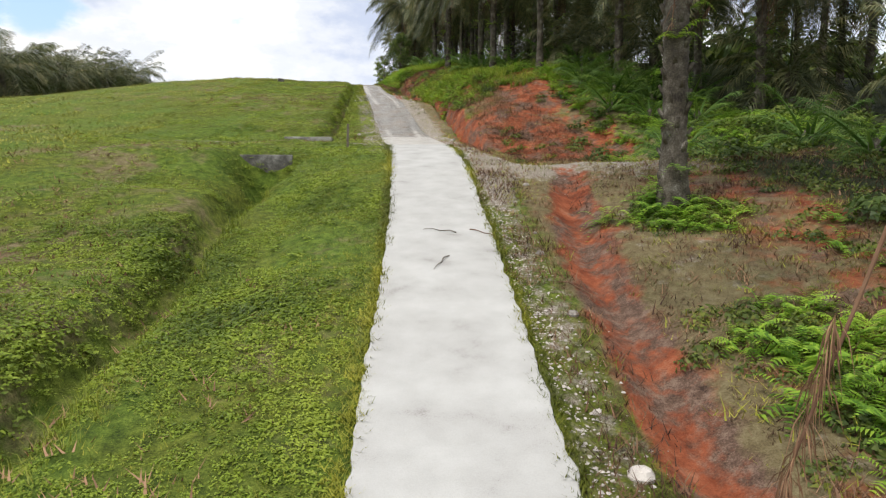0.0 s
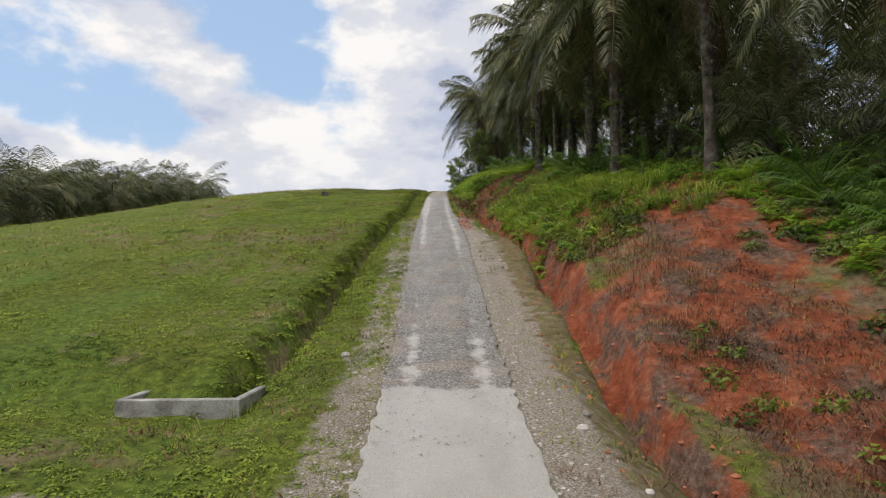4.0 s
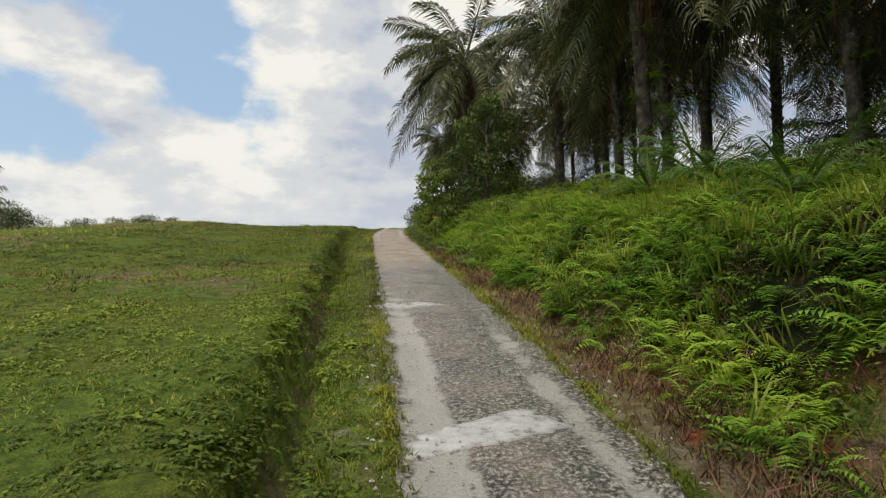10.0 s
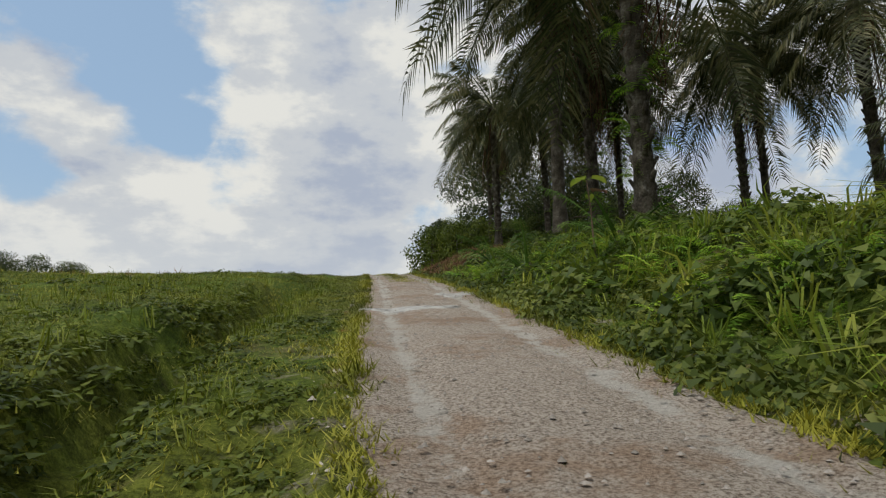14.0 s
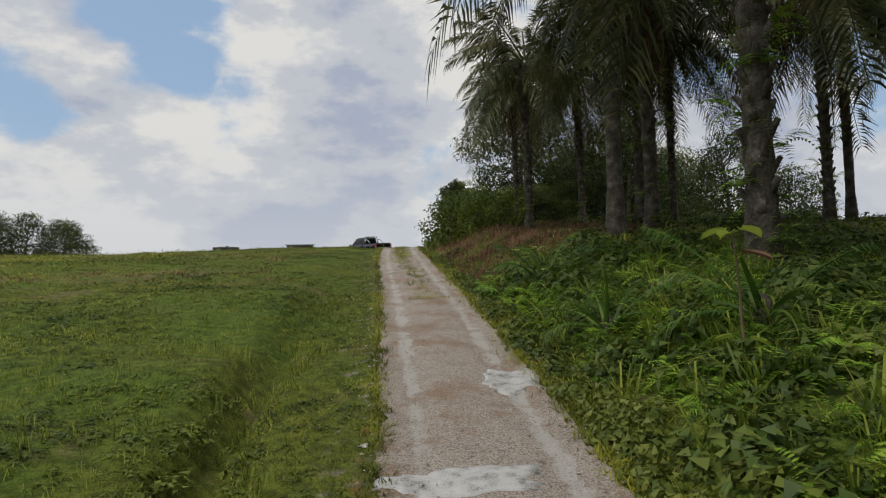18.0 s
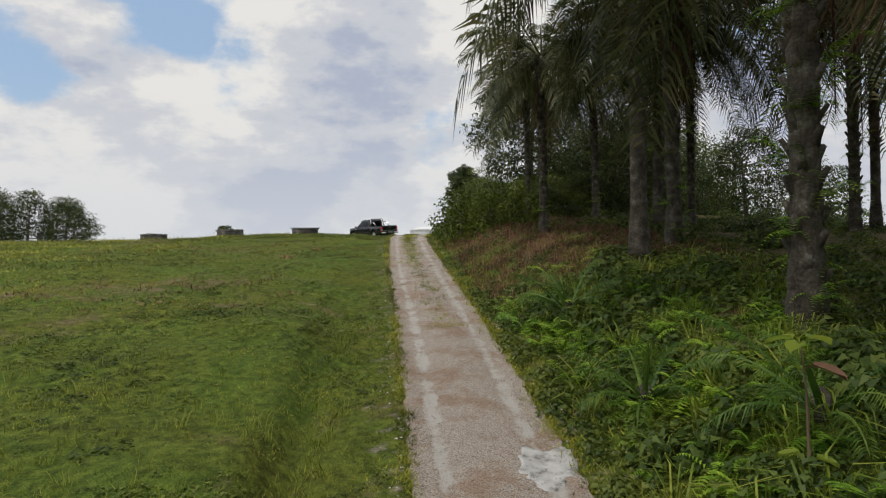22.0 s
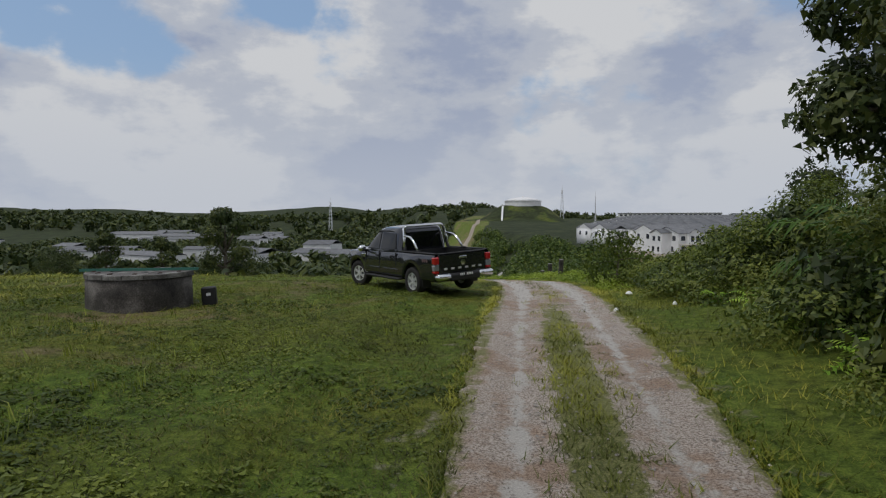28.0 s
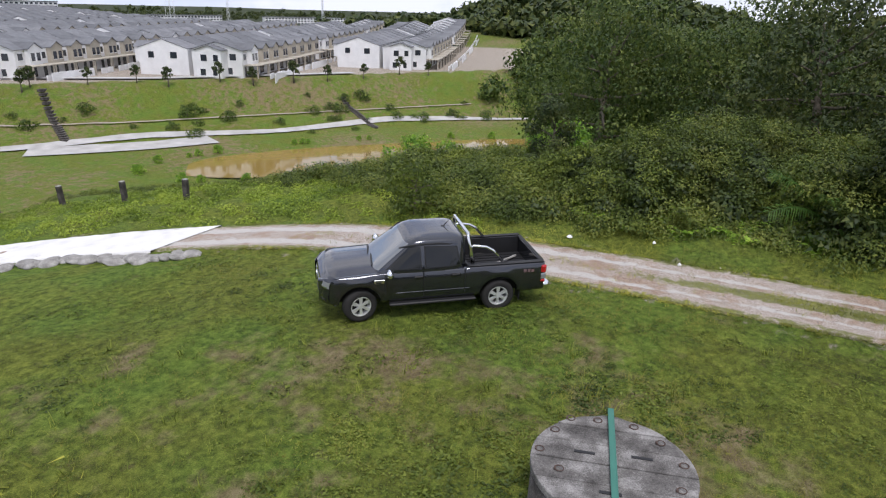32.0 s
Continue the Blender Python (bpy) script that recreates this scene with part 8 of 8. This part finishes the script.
def long_block(x, y, yaw, bays, floors):
    ob = thing("apartment_block", pose(x, y, float(ground_z(x, y)) - 1, 0, 0, yaw), "long distant white apartment block with rows of windows", "building", "distant blocks")
    L = bays * 5.0
    part("wall", Shape().box((L / 2, 6, floors * 1.7), (L, 12, floors * 3.4)), M_WALL, ob)
    part("roof", Shape().box((L / 2, 6, floors * 3.4 + 0.5), (L + 1, 13, 1.0)), M_ROOFT, ob)
    for f_ in range(floors):
        for b in range(bays):
            w = new("window", BLOCK_WINDOW)
            w.parent = ob
            w.matrix_basis = pose(b * 5 + 2.5, -0.03, f_ * 3.4 + 1.9)
    return ob


for i in range(5):
    long_block(90 + 128 * i, 905 + 8 * i, -4 - 2 * i, 22, 3)
long_block(740, 860, -30, 26, 3)
gb = thing("green_block", pose(560, 360, float(ground_z(560, 360)), 0, 0, -30), "distant pale green office block", "building")
part("wall", Shape().box((0, 0, 12), (34, 20, 26)), plain("pale_green", (0.42, 0.55, 0.50), 0.7), gb)
part("roof", Shape().box((0, 0, 25.4), (36, 22, 1.0)), M_ROOFT, gb)
# low roofs in the valley to the west
def shed(x, y, yaw, w, d, h):
    ob = thing("valley_building", pose(x, y, float(ground_z(x, y)), 0, 0, yaw), "low pale building with grey sheet roof in the valley", "building", "buildings in the west valley")
    part("wall", Shape().box((0, 0, h / 2 - 0.5), (w, d, h + 1)), M_WALL, ob)
    part("roof", gable(Shape(), -w / 2, w / 2, -d / 2, d / 2, h, h + d * 0.13, 0.4, "x"), M_ROOFT, ob)
    return ob


for i in range(28):
    a, r = rng.uniform(0.28, 0.95), rng.uniform(270, 600)
    shed(-20 - r * math.sin(a), 160 + r * math.cos(a), rng.uniform(-25, 10), rng.uniform(14, 46), rng.uniform(9, 18), rng.uniform(4, 7))


def drape(name, pts, width, mat_, label, category="path", lift=0.06, step_=2.0):
    """A strip of paving laid over the land along a line."""
    P = []
    for (x0, y0), (x1, y1) in zip(pts[:-1], pts[1:]):
        n = max(1, int(math.hypot(x1 - x0, y1 - y0) / step_))
        P += [(x0 + (x1 - x0) * i / n, y0 + (y1 - y0) * i / n) for i in range(n)]
    P.append(pts[-1])
    P = np.array(P)
    for _ in range(3):
        P[1:-1] = 0.25 * P[:-2] + 0.5 * P[1:-1] + 0.25 * P[2:]
    T = np.gradient(P, axis=0)
    T /= np.linalg.norm(T, axis=1)[:, None]
    N = np.stack([-T[:, 1], T[:, 0]], 1)
    V = []
    for s in (-1, -0.33, 0.33, 1):
        Q = P + N * width * 0.5 * s
        V.append(np.concatenate([Q, (ground_z(Q[:, 0], Q[:, 1]) + lift)[:, None]], 1))
    V = np.stack(V, 1)
    k = np.arange(len(P) * 4).reshape(-1, 4)
    q = np.stack([k[:-1, :-1], k[1:, :-1], k[1:, 1:], k[:-1, 1:]], -1).reshape(-1, 4)[:, ::-1]
    ob = link_mesh(name, V.reshape(-1, 3), q, mat_, smooth=True)
    return tagged(ob, label, category, kind="structure")


drape("estate_road", [(9, 432), (26, 352), (39, 322), (66, 290), (106, 265)], 3.5, M_PATH, "pale paved edge road of the estate", lift=0.35)
drape("pond_path", [(-19, 440), (-27, 350), (-17, 322), (-2, 305), (30, 285), (50, 275), (70, 260), (95, 248), (111, 235), (135, 205)], 2.4, M_PATH, "narrow pale path below the grassy bank", lift=0.25)
drape("pale_slab_path", [(31, 281), (38, 275), (47, 268.5), (57, 264)], 7, M_PATH, "broad pale concrete apron by the pond", lift=0.2)
drape("ridge_track", [(-29, 262), (-31, 285), (-36, 345), (-44, 440), (-52, 540), (-52, 640), (-58, 740)], 3.2, M_DIRT, "pale dirt track along the green ridge", lift=0.35)
drape("terrace_path", [(2, 306), (28, 298), (52, 280.5), (75, 266.5), (103, 249), (120, 238)], 0.5, M_DIRT, "narrow worn terrace halfway up the grassy bank", lift=0.3)
# steps running down the bank
st = thing("bank_steps", Matrix.Identity(4), "narrow dark stepped drain down the grassy bank", "steps")
for k in range(22):
    t = k / 21
    x, y = 94.5 - 6.0 * t, 260 - 13.0 * t
    o = part("step", Shape().box((0, 0, 0), (1.6, 1.1, 0.5)), M_CONC_DARK, st)
    o.matrix_basis = pose(x, y, float(ground_z(x, y)) + 0.05, 0, 0, 28)
# pond
rg_ = np.linspace(0, 2 * math.pi, 49)[:-1]
pv = []
for w in rg_:
    a, b = 37 * math.cos(w) * (1 + 0.06 * math.sin(3 * w)), 12.5 * math.sin(w) * (1 + 0.16 * math.cos(2 * w + 0.6))
    pv.append((66 + a * 0.80 + b * 0.6, 231 - a * 0.6 + b * 0.80, 4.15))
pond = link_mesh("pond", pv, [tuple(range(48))], M_POND)
tagged(pond, "muddy brown pond reflecting the sky", "pond", kind="structure")

rv = [(-25 + 10.5 * math.cos(w) * (1 + 0.1 * math.sin(3 * w)), 302 + 6 * math.sin(w), 4.1) for w in rg_]
tagged(link_mesh("red_pond", rv, [tuple(range(48))], M_POND), "shallow reddish pool beside the path", "pond", kind="structure")
# second stepped drain
st2 = thing("bank_steps", Matrix.Identity(4), "narrow dark stepped drain down the grassy bank", "steps")
for k in range(18):
    t = k / 17
    x, y = 45 - 6.0 * t, 296 - 14.0 * t
    o = part("step", Shape().box((0, 0, 0), (1.4, 1.1, 0.5)), M_CONC_DARK, st2)
    o.matrix_basis = pose(x, y, float(ground_z(x, y)) + 0.05, 0, 0, 28)

# reservoir on its mound
rs = thing("reservoir", pose(-18, 762, float(ground_z(-18, 762))), "white domed water reservoir on a grassy mound", "reservoir")
part("wall", Shape().lathe([(17, -1), (17, 3.6), (17.5, 3.7), (17.5, 4.3), (16.6, 4.4)], n=48), M_WALL, rs)
part("dome", Shape().lathe([(16.6, 4.4), (14, 5.7), (10, 6.8), (5, 7.5), (1.0, 7.7), (0.9, 8.7), (0.2, 9)], n=48), M_WALL, rs, smooth=True)
part("stair_chute", Shape().box((-18, -38, -9), (1.6, 34, 0.8), Matrix.Rotation(radians(29), 4, "X")), M_WALL, rs)


def mast(x, y, h, w):
    ob = thing("lattice_mast", pose(x, y, float(ground_z(x, y))), "thin red and white lattice mast far off", "mast", "masts on the skyline")
    s = Shape()
    for sx_, sy_ in ((-1, -1), (1, -1), (1, 1), (-1, 1)):
        s.tube([(sx_ * w, sy_ * w, -2), (sx_ * w * 0.25, sy_ * w * 0.25, h)], [0.28, 0.18], 4)
    n = 9
    for k in range(n):
        z0, z1 = h * k / n, h * (k + 1) / n
        r0, r1 = w * (1 - 0.75 * k / n), w * (1 - 0.75 * (k + 1) / n)
        for a, b in (((-1, -1), (1, -1)), ((1, -1), (1, 1)), ((1, 1), (-1, 1)), ((-1, 1), (-1, -1))):
            s.tube([(a[0] * r0, a[1] * r0, z0), (b[0] * r1, b[1] * r1, z1)], 0.13, 3)
    part("frame", s, M_ALLOY, ob)
    part("head", Shape().box((0, 0, h - 3), (w * 0.9, w * 0.9, 4), bevel=0.3).tube([(0, 0, h - 1), (0, 0, h + 4)], 0.15, 5), M_WALL, ob)
    return ob


for yaw, r, h, w in ((16.8, 640, 34, 1.8), (-3.7, 720, 34, 2.0), (-6.6, 650, 26, 0.5), (-24.7, 1000, 46, 2.4), (-30.4, 1100, 34, 3.0), (-40.1, 900, 66, 4.5), (-44.5, 1000, 44, 1.6), (-52, 1000, 38, 1.6)):
    mast(-21.7 - r * math.sin(radians(yaw)), 158.8 + r * math.cos(radians(yaw)), h + (8 if r > 800 else 0), w)

# ---- woods in the distance ----
far_v, far_f = leaf_cloud([(0, 0, 3.6, 2.6), (1.5, 0.6, 2.4, 1.9), (-1.4, -0.8, 2.6, 2.0), (0.2, 1.5, 2.9, 1.9), (0.3, -1.4, 1.5, 1.8)], 46, 2.1, 71)
near_v, near_f = leaf_cloud([(0, 0, 3.6, 2.6), (1.5, 0.6, 2.4, 1.9), (-1.4, -0.8, 2.6, 2.0), (0.2, 1.5, 2.9, 1.9), (0.3, -1.4, 1.5, 1.8)], 300, 0.7, 72)


def woods(name, pts, size, mat_, label, sink=0.3, near=False):
    pts = np.asarray(pts)
    pos = np.concatenate([pts, (ground_z(pts[:, 0], pts[:, 1]) - sink)[:, None]], 1)
    v, f = scatter(near_v if near else far_v, near_f if near else far_f, pos, rng.uniform(0, 6.28, len(pts)), size)
    return tagged(link_mesh(name, v, f, mat_), label, "woods", kind="stuff")


def rand_xy(n, x0, x1, y0, y1):
    return np.stack([rng.uniform(x0, x1, n), rng.uniform(y0, y1, n)], 1)


def off_estate(p):
    l1 = (p[:, 0] - 77) * 0.53 + (p[:, 1] - 281) * 0.847
    l2 = (p[:, 0] - 35) * 0.972 + (p[:, 1] - 311) * 0.235
    return ~((l1 > -30) & (l2 > -18) & (p[:, 0] < 232 + 0.3 * (p[:, 1] - 290)))


p = np.concatenate([rand_xy(1700, -360, -74, 215, 720), rand_xy(260, -120, -58, 300, 720)])
p = p[(wave(p[:, 0], p[:, 1], 45, 2) > -0.5) & (p[:, 0] < ridge_line(p[:, 1]) - 14 - 0.02 * (p[:, 1] - 262))]
woods("west_woods", p, rng.uniform(0.6, 1.35, len(p)), M_TREE, "mixed dark woods in the west valley")
p = np.concatenate([rand_xy(500, -56, 22, 330, 700), rand_xy(330, -26, 14, 306, 430)])
p = p[off_estate(p) & (p[:, 0] > ridge_line(p[:, 1]) + 6) & ((np.abs(p[:, 0] - np.interp(p[:, 1], [305, 322, 350, 440], [-2, -17, -27, -19])) > 4) | (p[:, 1] > 440))]
woods("valley_woods", p, rng.uniform(0.7, 1.3, len(p)), M_SHRUB, "green woods between the ridge and the estate", near=True)
p = rand_xy(1500, -1300, -80, 640, 1700)
woods("hill_woods", p, rng.uniform(1.2, 2.6, len(p)), M_TREE, "dark wooded hills on the skyline")
p = rand_xy(900, 0, 1500, 1000, 1600)
woods("north_woods", p, rng.uniform(0.8, 1.6, len(p)), M_TREE, "distant line of woods behind the estate")
p = rand_xy(2300, 150, 470, 90, 400)
p = p[off_estate(p)]
woods("east_woods", p, rng.uniform(0.9, 1.7, len(p)), M_TREE, "dark palm and forest cover on the eastern rise")
p = np.concatenate([rand_xy(420, 38, 240, 90, 200), rand_xy(160, 112, 240, 195, 236)])
p = p[((p[:, 0] - 70) ** 2 + (p[:, 1] - 233) ** 2 > 38 ** 2) & ((p[:, 1] < 161 + 0.377 * (p[:, 0] + 34)) | (p[:, 0] > 125))]
woods("slope_woods", p, rng.uniform(0.9, 1.9, len(p)), M_TREE_OLIVE, "forest covering the eastern slope", near=True)
p = rand_xy(220, -420, -105, 70, 225)
woods("west_slope_woods", p, rng.uniform(1.2, 2.4, len(p)), M_TREE, "woods down the west slope")
a = rng.uniform(0, 6.28, 700)
p = np.stack([1500 * np.cos(a) * rng.uniform(0.9, 1.6, 700), 300 + 1500 * np.sin(a) * rng.uniform(0.9, 1.6, 700)], 1)
woods("skyline_woods", p, rng.uniform(1.6, 3.2, len(p)), M_TREE, "far wooded skyline")
p = np.concatenate([rand_xy(90, -120, -44, 212, 300)])
p = p[p[:, 0] < ridge_line(p[:, 1]) - 15]
woods("hillside_woods", p, rng.uniform(0.7, 1.4, len(p)), M_TREE, "dark woods below the summit", near=True)
lone = broadleaf("valley_tree", 26.8 - float(ground_z(-49.3, 222.0)), 2.9, 6000, 0.24, 91, M_TREE, "dark leafy tree standing below the summit", bare=0.3, lumps=10, group="trees below the summit")
plant(lone, -49.3, 222.0)
replant(lone, -54.5, 219.0, 80, 0.72)
replant(lone, -59.5, 216.0, 200, 0.66)
bank_bush = plant(broadleaf("bank_shrub", 2.2, 2.4, 700, 0.26, 43, M_SHRUB, "rounded dark green shrub on the grassy bank", bare=0.05, lumps=7, category="bush", group="shrubs on the bank"), 62, 276)
# shrubs dotted over the grassy bank and saplings along its top
for k in range(38):
    t = rng.uniform(0, 1)
    bx_, by_ = 34 + 92 * t, 304 - 58 * t
    d_ = rng.uniform(4, 21)
    x, y = bx_ - 0.53 * d_, by_ - 0.847 * d_
    replant(bank_bush, x, y, rng.uniform(0, 360), rng.uniform(0.4, 0.95), 0.35)
sap = plant(broadleaf("street_tree", 4.2, 1.3, 420, 0.3, 81, M_TREE, "staked young street tree on the bank", bare=0.5, lumps=6, group="street trees"), 44, 298)
for k in range(12):
    t = k / 12
    replant(sap, 36 + 90 * t + rng.uniform(-2, 2), 302 - 56 * t, 40 * k, rng.uniform(0.8, 1.2))
for k in range(30):
    w = rng.uniform(0, 6.28)
    x, y = 66 + 33 * math.cos(w) + 8 * math.sin(w), 231 - 25 * math.cos(w) + 12 * math.sin(w)
    replant(bush, x, y, 37 * k, rng.uniform(0.3, 0.6))
